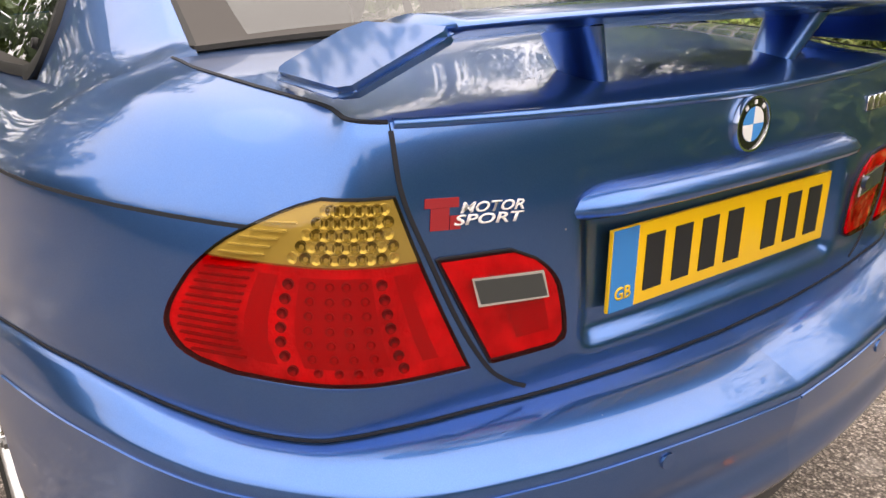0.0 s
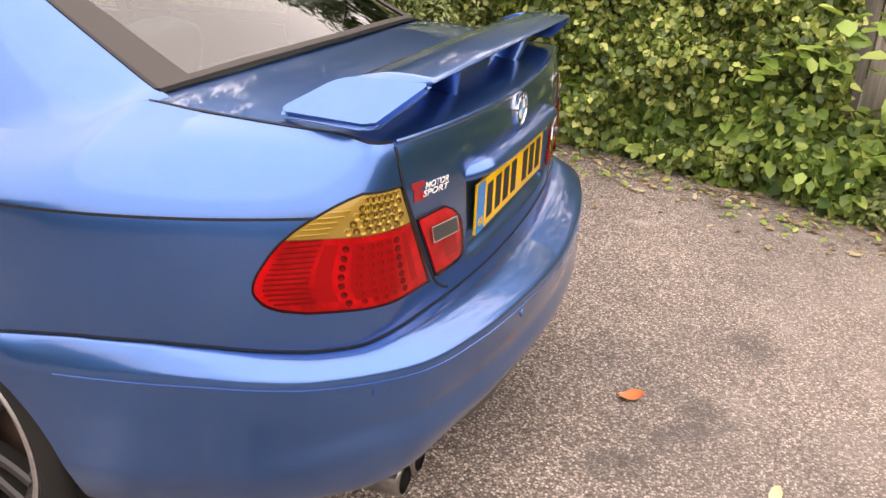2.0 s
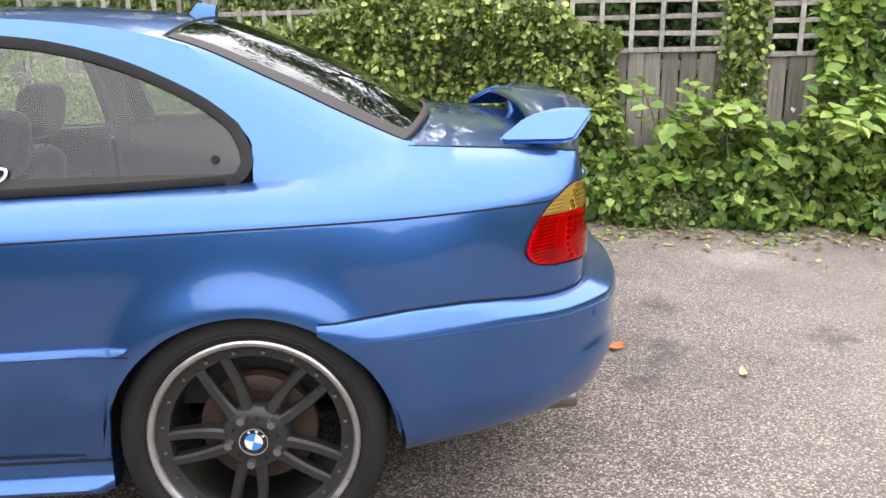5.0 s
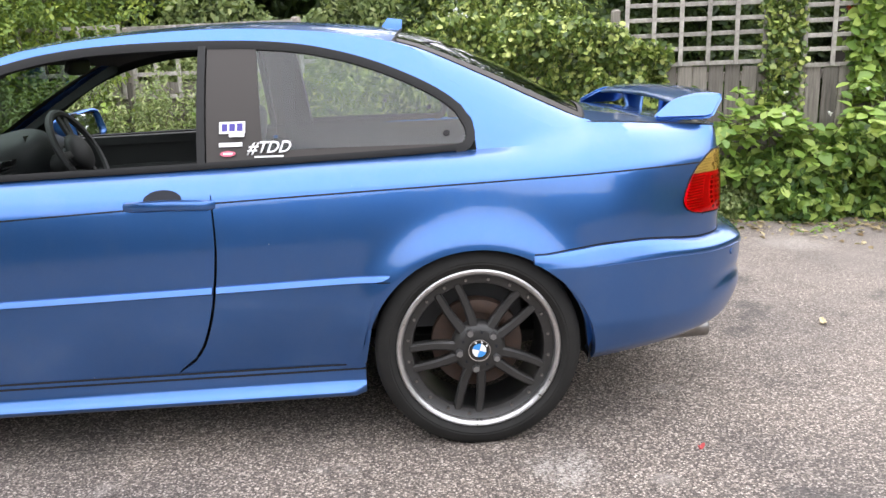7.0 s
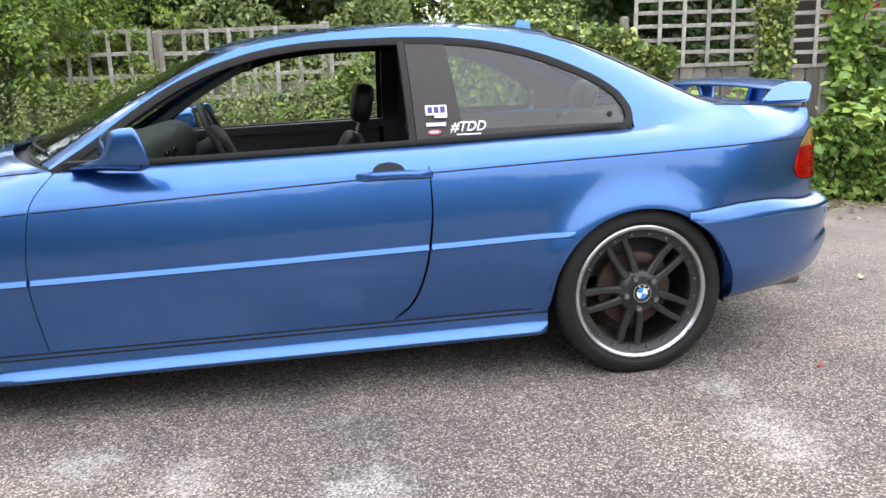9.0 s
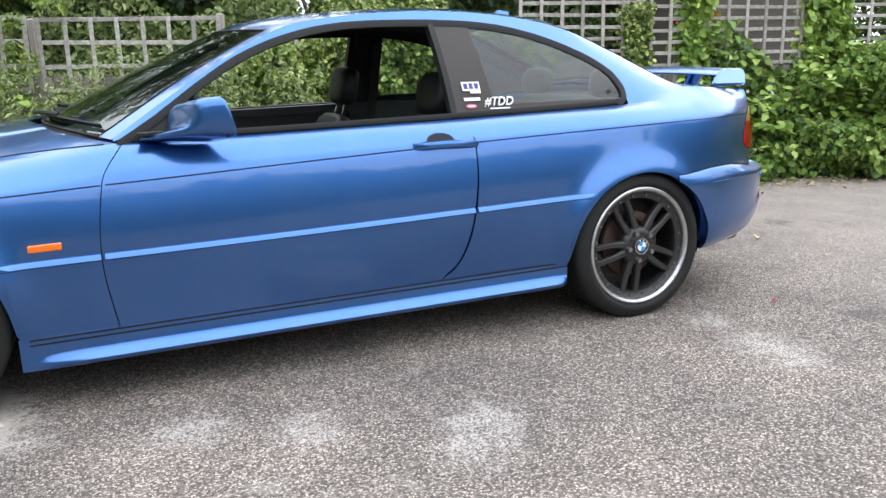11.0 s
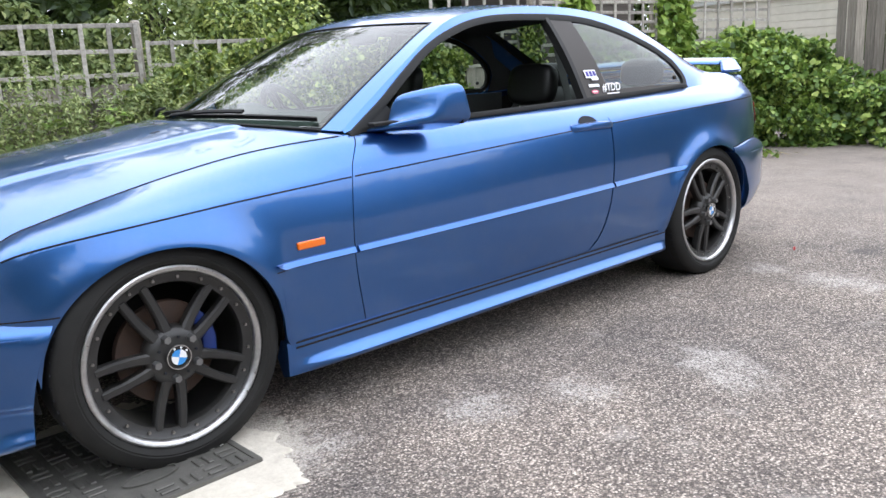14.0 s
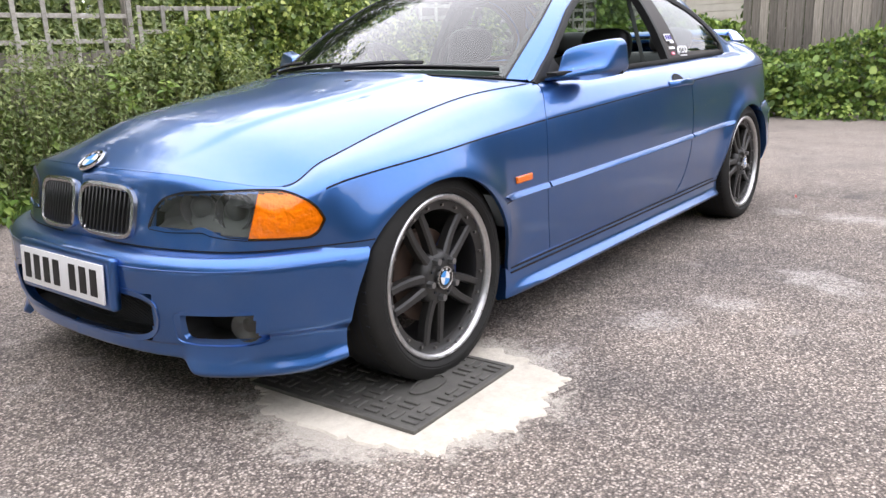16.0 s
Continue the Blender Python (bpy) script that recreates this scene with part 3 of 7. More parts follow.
for side in (1, -1):
    def ff(u, v):
        z = bumper(5, v, f_levels)[2]
        e = at_x(F_END(z))
        return bumper(u * e, v, f_levels, side)

    surface("front_bumper", ff, 120, 44, M_PAINT, car, skirt=.015, flip=side < 0, cut=intake_cut)

    def rf(u, v):
        z = bumper(14, v, r_levels)[2]
        s = at_x(-max(bump_end(*ARCH[1], z), .168))
        return bumper(s + (19 - s) * u, v, r_levels, side)

    surface("rear_bumper", rf, 110, 64, M_PAINT, car, skirt=.015, flip=side < 0)
    for fn_, nm in ((rf, "rear"), (ff, "front")):
        u_ = 0 if nm == "rear" else 1
        # the front return is near-black, shade put into its colour
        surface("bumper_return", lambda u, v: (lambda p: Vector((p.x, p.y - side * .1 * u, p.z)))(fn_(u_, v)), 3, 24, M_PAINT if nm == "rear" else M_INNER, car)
    # raised line that runs round the bumpers
    for lv, a, b, f in ((r_levels, at_x(-.36), 18.99, .5), (f_levels, 1.3, at_x(3.09), .73)):
        pts = [bumper(a + (b - a) * k / 60, f, lv, side, .0005) for k in range(61)]
        nr = [(*(normal2(a + (b - a) * k / 60) * np.array((1, side))), 0) for k in range(61)]
        sweep("bumper_line", pts, [(.002, -.002), (.002, .002), (-.004, .003), (-.004, -.003)], M_PAINT, car, ups=nr)
    for lv, a, b in ((r_levels, at_x(-.17), 18.99), (f_levels, .6, at_x(3.0))):
        st_ = [a + (b - a) * k / 90 for k in range(91)]
        pts = [wall(q, lv(q)[0][-1] + .002, .0006, side) for q in st_]
        nr = [(*(normal2(q) * np.array((1, side))), 0) for q in st_]
        sweep("bumper_seam", pts, [(.001, -.0018), (.001, .0018), (-.005, .0018), (-.005, -.0018)], M_SEAM, car, ups=nr)
    # parking sensors
    for i in (15.6, 17.75):
        p = bumper(i, .46, r_levels, side, .001)
        nn = normal2(i)
        bm = bmesh.new()
        cyl(bm, .0115, .0105, .004, Matrix.Translation(p) @ Vector((nn[0], side * nn[1], 0)).to_track_quat("Z", "Y").to_matrix().to_4x4(), 20)
        part("parking_sensor", bm, M_PAINT, car)
# black lower valance, exhaust tips
def valance(u, v):
    y = .37 - .74 * u
    e = abs(y) / .37
    return (-.952 + .055 * e ** 2 - .012 * math.sin(math.pi * v) + .012 * v, y, .345 - .092 * v * (1 - .6 * max(0, (e - .75) / .25) ** 2))


surface("rear_valance", valance, 60, 12, M_VALANCE, car, "grey plastic lower rear valance", skirt=.02, flip=True)
for y in (.43, .508):
    ob = lathe("exhaust_tip", [(.029, .0), (.034, .002), (.037, .006), (.037, .14), (.031, .14), (.031, .006)], M_STEEL, car, "dull steel exhaust tip", 28)
    ob.matrix_basis = pose(-.853, y, .23, 0, 0, -90) @ pose(0, 0, 0, -3, 0, 0)
lathe("exhaust_box", [(.0, 0), (.09, .005), (.1, .02), (.1, .4), (.0, .42)], M_INNER, car).matrix_basis = pose(-.45, .5, .24, 0, 0, 0) @ pose(0, -.4, 0)
surface("underbody", lambda u, v: (-.55 + 3.5 * u, (-.5 + v), .22), 4, 4, M_INNER, car)

# front openings: mesh, fog lamps, grilles
open_rim = []
for k in range(80):
    a = 2 * math.pi * k / 80
    c_, s_ = math.cos(a), math.sin(a)
    z = .308 + math.copysign(abs(s_) ** .45, s_) * .077
    y = math.copysign(abs(c_) ** .45, c_) * (.398 - .5 * max(0, .3 - z))
    i = float(np.interp(abs(y), TAB_P[TAB_I < 5.6, 1], TAB_I[TAB_I < 5.6]))
    zs, ds = f_levels(i)
    q = OUT(i) - normal2(i) * (curve(list(zip(zs, ds)))(z) - .001)
    open_rim.append((q[0], y, z))
sweep("intake_rim", open_rim, [(.0, -.010), (.0015, .006), (-.03, .006), (-.03, -.004)], M_PAINT, car, ups=[(1, 0, 0)] * 80, closed=True)
# black sheet added behind the bars, so the intake reads as deep shade
surface("intake_backing", lambda u, v: (3.4 - .1 * (abs(2 * u - 1)) ** 2, -.43 + .86 * u, .19 + .23 * v), 20, 4, M_INNER, car)
for k in range(44):
    y = -.385 + .77 * k / 43
    bm = bmesh.new()
    box(bm, (.004, .003, .16), pose(3.435 - .07 * (y / .38) ** 2, y, .305, 0, 35, 0) @ pose(0, 0, 0, 35, 0, 0))
    part("grille_bar", bm, M_GREYTRIM, car, smooth=False)
for side in (1, -1):
    def bump_pt(y, z, back=0.0):
        i = float(np.interp(abs(y), TAB_P[TAB_I < 5.6, 1], TAB_I[TAB_I < 5.6]))
        zs, ds = f_levels(i)
        q = OUT(i) - normal2(i) * (curve(list(zip(zs, ds)))(z) - .002)
        return Vector((q[0] - back, side * abs(y), z))

    def rim_loop(cy, cz, hy, hz, pw, back, n=48, skew=0.0):
        pts = []
        for k in range(n):
            a = 2 * math.pi * k / n
            c_, s_ = math.cos(a), math.sin(a)
            yy = cy + math.copysign(abs(c_) ** pw, c_) * hy
            zz = cz + math.copysign(abs(s_) ** pw, s_) * hz + skew * (yy - cy)
            pts.append(bump_pt(yy, zz, back))
        return pts

    lo_ = [rim_loop(.555, .289, .11, .05, .42, 0), rim_loop(.555, .288, .106, .046, .45, .012), rim_loop(.556, .287, .102, .043, .45, .03), rim_loop(.557, .287, .094, .038, .5, .1)]
    nL = 48
    for nm, a_, mt in (("fog_recess", 0, M_PAINT), ("fog_tunnel", 2, M_INNER)):
        bm = bmesh.new()
        la, lb, lc = ([bm.verts.new(q) for q in l_] for l_ in (lo_ if a_ == 0 else [lo_[2], lo_[2], lo_[3]])[:3])
        for p_, q_ in ((la, lb), (lb, lc)) if a_ == 0 else ((lb, lc),):
            for k in range(nL):
                bm.faces.new((p_[k], p_[(k + 1) % nL], q_[(k + 1) % nL], q_[k]))
        part(nm, bm, mt, car)
    mesh("fog_recess_back", lo_[3], [tuple(range(nL))], M_INNER, car, smooth=False)
    ob = lathe("fog_lamp", [(0, .0), (.03, .002), (.041, .008), (.044, .02), (.03, .05)], M_CLEAR, car, "round smoked fog lamp", 28)
    ob.matrix_basis = pose(3.313, side * .62, .291, 0, 0, -58 if side > 0 else -122) @ pose(0, 0, 0, 0, 0, 180)
    ob2 = lathe("fog_reflector", [(0, .03), (.02, .028), (.037, .012), (.043, .01)], M_FOG, car, "", 28)
    ob2.matrix_basis = ob.matrix_basis.copy()
    # black closing sheets added so no light shows through the intake
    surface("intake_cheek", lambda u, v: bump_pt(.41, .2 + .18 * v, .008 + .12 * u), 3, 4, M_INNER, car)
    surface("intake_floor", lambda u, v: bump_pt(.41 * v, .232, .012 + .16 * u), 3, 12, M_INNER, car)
    # kidney grille
    yc, zc = side * .135, .577

    def nose_x(y, z):
        return wall(station_of(Vector((3.42, abs(y), z))), z).x

    ring = []
    for k in range(56):
        a = 2 * math.pi * k / 56
        cx, sx = math.cos(a), math.sin(a)
        yy = yc + math.copysign(abs(cx) ** .45, cx) * .119
        zz = zc + math.copysign(abs(sx) ** .5, sx) * .069 - .004 * (yy - yc) * side / .119
        ring.append((nose_x(yy, zz) + .006, yy, zz))
    sweep("kidney_frame", ring, [(.002, -.009), (.007, -.002), (.004, .007), (-.016, .008), (-.016, -.008)], M_OLDCHROME, car, "chrome kidney grille surround", ups=[(1, 0, .25)] * 56, closed=True)
    surface("kidney_back", lambda u, v: (nose_x(yc, zc) - .05, yc - .125 + .25 * u, zc - .08 + .16 * v), 2, 2, M_INNER, car)
    for k in range(12):
        y = yc - .099 + .018 * k
        bm = bmesh.new()
        box(bm, (.03, .006, .128), pose(nose_x(y, zc) - .008, y, zc, 0, -14, 0), .0015, 1)
        part("kidney_slat", bm, M_SLATGREY, car)


# bonnet and boot lid
def lid_edge(i, inset):
    p = wall(i, Z4(i))
    return Vector((p.x, max(p.y - inset, 0), p.z))


BON_C = curve([(2.05, .905), (2.28, .897), (2.5, .873), (2.8, .838), (3.05, .793), (3.2, .748), (3.29, .712), (3.352, .688)])


def bonnet(u, v):
    i = 7.9 * (1 - u) ** 1.25
    e = lid_edge(i, .0035)
    q = 2 * v - 1
    a = abs(q)
    x = e.x + (.235 * (1 - a * a) + .055 * (1 - a ** 6)) * max(0, (i - 5.8) / 2.1) ** 2
    zc = BON_C(e.x)
    z = e.z + (zc - e.z) * (1 - a ** 2.4)
    y = q * e.y
    ridge = .009 / (1 + math.exp((abs(y) - (.3 + .1 * (3.3 - x))) / .006)) * min(1, max(0, (3.27 - e.x) / .2)) * min(1, max(0, (x - 2.1) / .2))
    return (x, y, z + ridge + .001)


surface("bonnet", bonnet, 80, 150, M_PAINT, car, "blue painted bonnet", skirt=.012, flip=False)
for s in (1, -1):
    st_ = [4.05 + 3.75 * k / 70 for k in range(71)]
    sweep("bonnet_seam", [wall(q, Z4(q), .0, s) + Vector((0, 0, .0006)) for q in st_], [(.0012, -.0022), (.0012, .0022), (-.004, .0022), (-.004, -.0022)], M_SEAM, car, ups=[(0, s * .5, .9)] * 71)
surface("engine_bay", lambda u, v: (2.15 + 1.1 * u, -.6 + 1.2 * v, .6), 2, 2, M_INNER, car)
BOOT_C = curve([(-.38, 1.0), (-.55, .99), (-.7, .976), (-.84, .956), (-.9, .938)])


def boot_top(u, v):
    i = 13.4 + 5.6 * u ** .9
    e = lid_edge(i, .0035)
    q = 2 * v - 1
    zc = BOOT_C(e.x)
    return (e.x - (.07 * (1 - q * q) * max(0, (14.9 - i) / 1.5) ** 2), q * e.y, e.z + (zc - e.z) * (1 - abs(q) ** 2.2) + .001)


surface("boot_lid", boot_top, 60, 40, M_PAINT, car, "blue painted boot lid", skirt=.012, flip=True)


def boot_face(u, v):
    s = 1 if u < .5 else -1
    f = abs(2 * u - 1)
    e = LID(.614 + .33 * v) + GAP * 4
    i = 19 - (19 - e) * f
    lo = R_TOP(i) + .004
    z = lo + (Z4(i) - .0 - lo) * v
    p = wall(i, z, 0, s)
    y = abs(p.y)
    dent = .017 / (1 + math.exp((y - .288 - .05 * (z - .7)) / .005)) / (1 + math.exp((.652 - z) / .004)) / (1 + math.exp((z - .835) / .004))
    return p + Vector((dent, 0, 0))


surface("boot_face", boot_face, 150, 70, M_PAINT, car, "blue painted boot lid face", skirt=.012, flip=False)
lip = [16.37 + (18.99 - 16.37) * k / 40 for k in range(41)]
path = [wall(q, Z4(q), -.002, 1) + Vector((0, 0, -.002)) for q in lip] + [wall(q, Z4(q), -.002, -1) + Vector((0, 0, -.002)) for q in lip[::-1]]
sweep("boot_lip", path, [(.0065 * math.cos(q), .0065 * math.sin(q)) for q in [2 * math.pi * k / 10 for k in range(10)]], M_PAINT, car, sharp=60)
for s in (1, -1):
    zs_ = [.618 + .32 * k / 40 for k in range(41)]
    run = [LID(q) + GAP * 2 for q in zs_]
    sweep("boot_seam", [wall(q, z_, .0005, s) for q, z_ in zip(run, zs_)], [(.001, -.0026), (.001, .0026), (-.006, .0026), (-.006, -.0026)], M_SEAM, car, ups=[(*(normal2(q) * np.array((1, s))), 0) for q in run])
    run = [13.45 + (16.33 - 13.45) * k / 40 for k in range(41)]
    sweep("boot_seam", [wall(q, Z4(q), -.001, s) + Vector((0, 0, .001)) for q in run], [(.001, -.0022), (.001, .0022), (-.006, .0022), (-.006, -.0022)], M_SEAM, car, ups=[(0, s * .35, .94)] * 41)
HB = [(-.01, -.02), (.01, -.02), (.028, -.014), (.037, -.003), (.035, .005), (.024, .013), (.01, .017), (-.01, .019)]
pth, up = [], []
for k in range(61):
    y = .298 - .596 * k / 60
    e = max(0, (abs(y) - .235) / .063)
    p = wall(station_of(Vector((-.98, abs(y), .8))), .832)
    pth.append((p.x + .045 * e ** 2.5, y, .832 - .008 * e ** 2))
    up.append((-1, 0, 0))
sweep("plate_handle", pth, HB, M_PAINT, car, "blue boot handle bar over the number plate", ups=up, sharp=60)


def plate(name, cx, cz, face, ground_mat, rx, band, label):
    """A number plate whose characters are plain bars."""
    bm = bmesh.new()
    box(bm, (.006, .505 if band else .47, .111), Matrix(), .002)
    ob = part(name, bm, ground_mat, car, label)
    ob.matrix_basis = pose(cx, 0 if band else .02, cz, 0, rx, face)
    if band:
        bm = bmesh.new()
        box(bm, (.001, .046, .109), pose(.0036, -.2275, 0))
        part("plate_band", bm, M_PLATEB, ob, "blue band at the plate's end")
    start = -.2 if band else -.222
    adv = 0
    for k in range(7):
        w = .036
        y = start + .012 + adv + w / 2
        adv += .0575 + (.034 if k == 3 else 0)
        bm = bmesh.new()
        box(bm, (.0012, w, .076), pose(.0038, y, 0), .0)
        part("plate_bar", bm, M_INK, ob, smooth=False)
    return ob


rear_plate = plate("rear_number_plate", -.884, .736, 180, M_PLATEY, 0, True, "yellow rear number plate with dark bars")
plate("front_number_plate", 3.489, .396, 0, M_PLATEW, -4, False, "white front number plate with dark bars")
bm = bmesh.new()
box(bm, (.03, .52, .15), pose(3.467, .02, .395, 0, -4, 0), .012, 3)
part("plate_holder", bm, M_PAINT, car)


def roundel(name, m, r, parent, flat=False):
    """Round badge: dark ring, chrome edge, quarters of white and light blue."""
    base = lathe(name, [(0, -.002), (r, -.002), (r * 1.02, .001), (r * .96, .0035), (r * .93, .002), (r * .66, .0026)], M_BLACK, parent, "round badge with blue and white quarters", 40)
    pieces = [lathe("badge_ring", [(r * .93, .0015), (r * .95, .0045), (r * 1.02, .0045), (r * 1.04, .0), (r * 1.04, -.003)], M_CHROME, base, "", 40)]
    for k in range(4):
        vs = [(0, .003, 0)] + [(r * .64 * math.cos(math.pi / 2 * (k + j / 8)), .003, r * .64 * math.sin(math.pi / 2 * (k + j / 8))) for j in range(9)]
        pieces.append(mesh("badge_quarter", vs, [(0, j + 1, j) for j in range(1, 9)], M_WHITE if k % 2 else M_SKYBLUE, base, smooth=False))
    for k in range(3):
        bm = bmesh.new()
        a = math.radians(50 + 40 * k)
        box(bm, (r * .16, .0008, r * .16), Matrix.Translation((r * .8 * math.cos(a), .0032, r * .8 * math.sin(a))) @ pose(0, 0, 0, 0, 90 - math.degrees(a), 0))
        pieces.append(part("badge_mark", bm, M_WHITE, base, smooth=False))
    base.matrix_basis = m
    if flat:
        for ob in pieces:
            ob.parent = parent
            ob.matrix_basis = m.copy()
    return base


roundel("rear_badge", pose(wall(19, .895).x - .002, 0, .895, 0, 0, 90) @ pose(0, 0, 0, 0, 0, 0), .037, car)
roundel("front_badge", pose(3.34, 0, .703, 0, 0, -90) @ pose(0, 0, 0, 58, 0, 0), .041, car)
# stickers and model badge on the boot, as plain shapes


def decal(name, boxes, m, base, material_for, label):
    """A flat sticker: a clear backing with bars of colour."""
    holder = None
    for w, h, x, z, k in boxes:
        bm = bmesh.new()
        box(bm, (w, .0012, h), pose(x, 0, z))
        ob = part(name if holder is None else "sticker_bar", bm, material_for[k], holder or base, label if holder is None else "", smooth=False)
        if holder is None:
            holder = ob
            ob.matrix_basis = m
    return holder


p = wall(16.98, .856, .001)
nn = normal2(17.0)
def lettering(name, text, width, height, x, z, material, parent, shear=0.0, tilt=0.0):
    """Raised vinyl letters, centred at x, z of a sticker, read towards minus x."""
    cu = bpy.data.curves.new(name, "FONT")
    cu.body, cu.size, cu.extrude, cu.offset, cu.resolution_u = text, 1.0, 0.0, 0.018, 3
    tmp = new("letters", cu)
    bpy.context.view_layer.update()
    me = bpy.data.meshes.new_from_object(tmp.evaluated_get(bpy.context.evaluated_depsgraph_get()))
    bpy.data.objects.remove(tmp)
    co = np.array([tuple(q.co) for q in me.vertices])
    lo_, hi_ = co.min(0), co.max(0)
    bm = bmesh.new()
    bm.from_mesh(me)
    for q in bm.verts:
        u = (q.co.x - lo_[0]) / (hi_[0] - lo_[0]) - .5
        w = (q.co.y - lo_[1]) / (hi_[1] - lo_[1]) - .5
        q.co = Vector((x - u * width - shear * w * height, .0010, z + w * height + tilt * u * width))
    r_ = bmesh.ops.extrude_face_region(bm, geom=bm.faces[:])
    for q in r_["geom"]:
        if isinstance(q, bmesh.types.BMVert):
            q.co.y = .0002
    bpy.data.meshes.remove(me)
    return part(name, bm, material, parent, smooth=False)


sticker = decal("boot_sticker", [(.022, .024, .066, -.0185, 0), (.04, .0105, .064, -.001, 0), (.013, .015, .0475, -.0228, 0)],
                Matrix.Translation(wall(16.95, .857, .0016)) @ pose(0, 0, 0, 4, -4, 180 + math.degrees(math.atan2(nn[1], nn[0])) + 90 - 0), car, (M_DECAL_R, M_DECAL_W), "red and white sticker on the boot")
country = lettering("plate_letters", "GB", .03, .018, 0, 0, M_PLATEY, rear_plate)
country.matrix_basis = pose(.0042, -.2275, -.031, 0, 0, -90)
lettering("sticker_word", "MOTOR", .08, .0118, .000, -.0075, M_DECAL_W, sticker, .35)
lettering("sticker_word", "SPORT", .084, .0118, .0055, -.0208, M_DECAL_W, sticker, .35)
for k in range(4):
    y = -.36 - .024 * k
    bm = bmesh.new()
    box(bm, (.003, .018, .024), pose(wall(station_of(Vector((-.98, -y, .85))), .885).x - .001, y, .885), .001, 1)
    part("model_badge_bar", bm, M_CHROME, car)
bm = bmesh.new()
cyl(bm, .011, .011, .008, pose(-.9, -.345, .76, 0, 90, 0), 20)
part("boot_lock", bm, M_STEEL, car)


# lamps
def outline(name, a, b, lo, hi, off, side, prof, material, parent, n=40):
    pts, ups = [], []
    seq = [(a + (b - a) * k / n, lo) for k in range(n + 1)] + [(b, lambda i, t=t: lo(i) + (hi(i) - lo(i)) * t) for t in (.25, .5, .75)] + [(b - (b - a) * k / n, hi) for k in range(n + 1)] + [(a, lambda i, t=t: hi(i) + (lo(i) - hi(i)) * t) for t in (.25, .5, .75)]
    for i, f in seq:
        pts.append(wall(i, f(i), off, side))
        nn = normal2(i)
        ups.append((nn[0], side * nn[1], 0))
    return sweep(name, pts, prof, material, parent, ups=ups, closed=True)


MIR_Z = curve([(0, .978), (.45, .975), (.58, .966), (.66, .945), (.73, .918), (.8, .9), (1.0, .894), (1.5, .888)])
MIR_Y = curve([(0, 1.03), (.6, 1.02), (.85, .985), (1.0, .935), (1.12, .89), (1.3, .835), (1.5, .80)])
for side in (1, -1):
    # headlamp: smoked unit with two round reflectors and an orange corner
    lo, hi = lambda i: HL_LO(i), lambda i: HL_HI(i)

    def head_at(u, v, off, a0=1.63, a1=1.63, b0=4.62, b1=4.62):
        a, b = a0 + (a1 - a0) * v, b0 + (b1 - b0) * v
        i = a + (b - a) * u
        return wall(i, lo(i) + (hi(i) - lo(i)) * v, off, side)

    head = surface("headlamp", lambda u, v: head_at(.01 + .98 * u, v, -.045), 34, 8, M_SMOKE, car, "headlamp with smoked lens and orange corner", flip=side < 0)
    cover = surface("lens_cover", lambda u, v: head_at(u, v, .004, 1.63, 1.63, 3.4, 3.62), 40, 14, M_CLEAR, head, "clear headlamp cover", .0, flip=side < 0)
    cover.visible_shadow = False
    l3 = surface("turn_signal", lambda u, v: head_at(u, v, .008, 3.4, 3.62, 4.63, 4.63), 26, 12, M_ORANGE, head, "orange turn signal lens", .02, flip=side < 0)
    surface("turn_reflector", lambda u, v: head_at(u, v, .0014, 3.4, 3.62, 4.63, 4.63), 16, 6, M_ORANGEIN, head, flip=side < 0)
    outline("lamp_seal", 1.62, 4.63, lo, hi, .001, side, [(.003, -.0035), (.003, .0035), (-.012, .0035), (-.012, -.0035)], M_SEAM, head, 60)
    lip_edge = curve([(0, .2), (.12, .13), (.3, .05), (.42, .06), (.52, .13), (.62, .13), (.72, .05), (.85, .02), (1, .02)])
    surface("lamp_lip", lambda u, v: head_at(u, lip_edge(u) * v, .0065, 1.64, 1.64, 3.4, 3.4), 60, 3, M_PAINT, head, "blue wavy lower lamp edge", .006, flip=side < 0)
    surface("lamp_bezel", lambda u, v: head_at(u, .5 * v ** 2, -.012 - .04 * v, 1.66, 1.66, 3.4, 3.5), 24, 6, M_SMOKE, head, flip=side < 0)
    surface("lamp_bezel", lambda u, v: head_at(u, .72 + .28 * v, -.05 + .04 * v, 1.7, 1.7, 3.5, 3.6), 24, 4, M_SMOKE, head, flip=side < 0)
    for i in (2.42, 3.12):
        z = (lo(i) + hi(i)) / 2 + .004
        p = wall(i, z, -.032, side)
        turn = Matrix.Translation(p) @ pose(0, 0, 0, 0, 0, -62 if side > 0 else -118)
        ob = lathe("reflector", [(0, -.026), (.03, -.022), (.046, -.006), (.05, .006), (.053, .006), (.053, -.02)], M_LAMPCUP, head, "round headlamp reflector", 32)
        ob.matrix_basis = turn
        ob = lathe("projector", [(0, .004), (.018, .002), (.03, -.008), (.034, -.02)], M_SMOKE, head, "", 24)
        ob.matrix_basis = turn.copy()
    # tail lamp on the corner
    VS = .66
    tl = surface("tail_lamp", lambda u, v: tail(u, v, .0015, side), 40, 18, M_REDIN, car, "red and amber tail lamp wrapped round the corner", .0, flip=side < 0)
    l1 = surface("red_lens", lambda u, v: tail(u, VS * v, .008, side), 44, 20, M_REDLENS, tl, "red lens", .008, flip=side < 0)
    l2 = surface("amber_lens", lambda u, v: tail(u, VS + (1 - VS) * v, .008, side), 44, 12, M_AMBLENS, tl, "amber lens", .008, flip=side < 0)
    surface("amber_reflector", lambda u, v: tail(u, VS + (1 - VS) * v, .0022, side), 30, 8, M_AMBIN, tl, flip=side < 0)
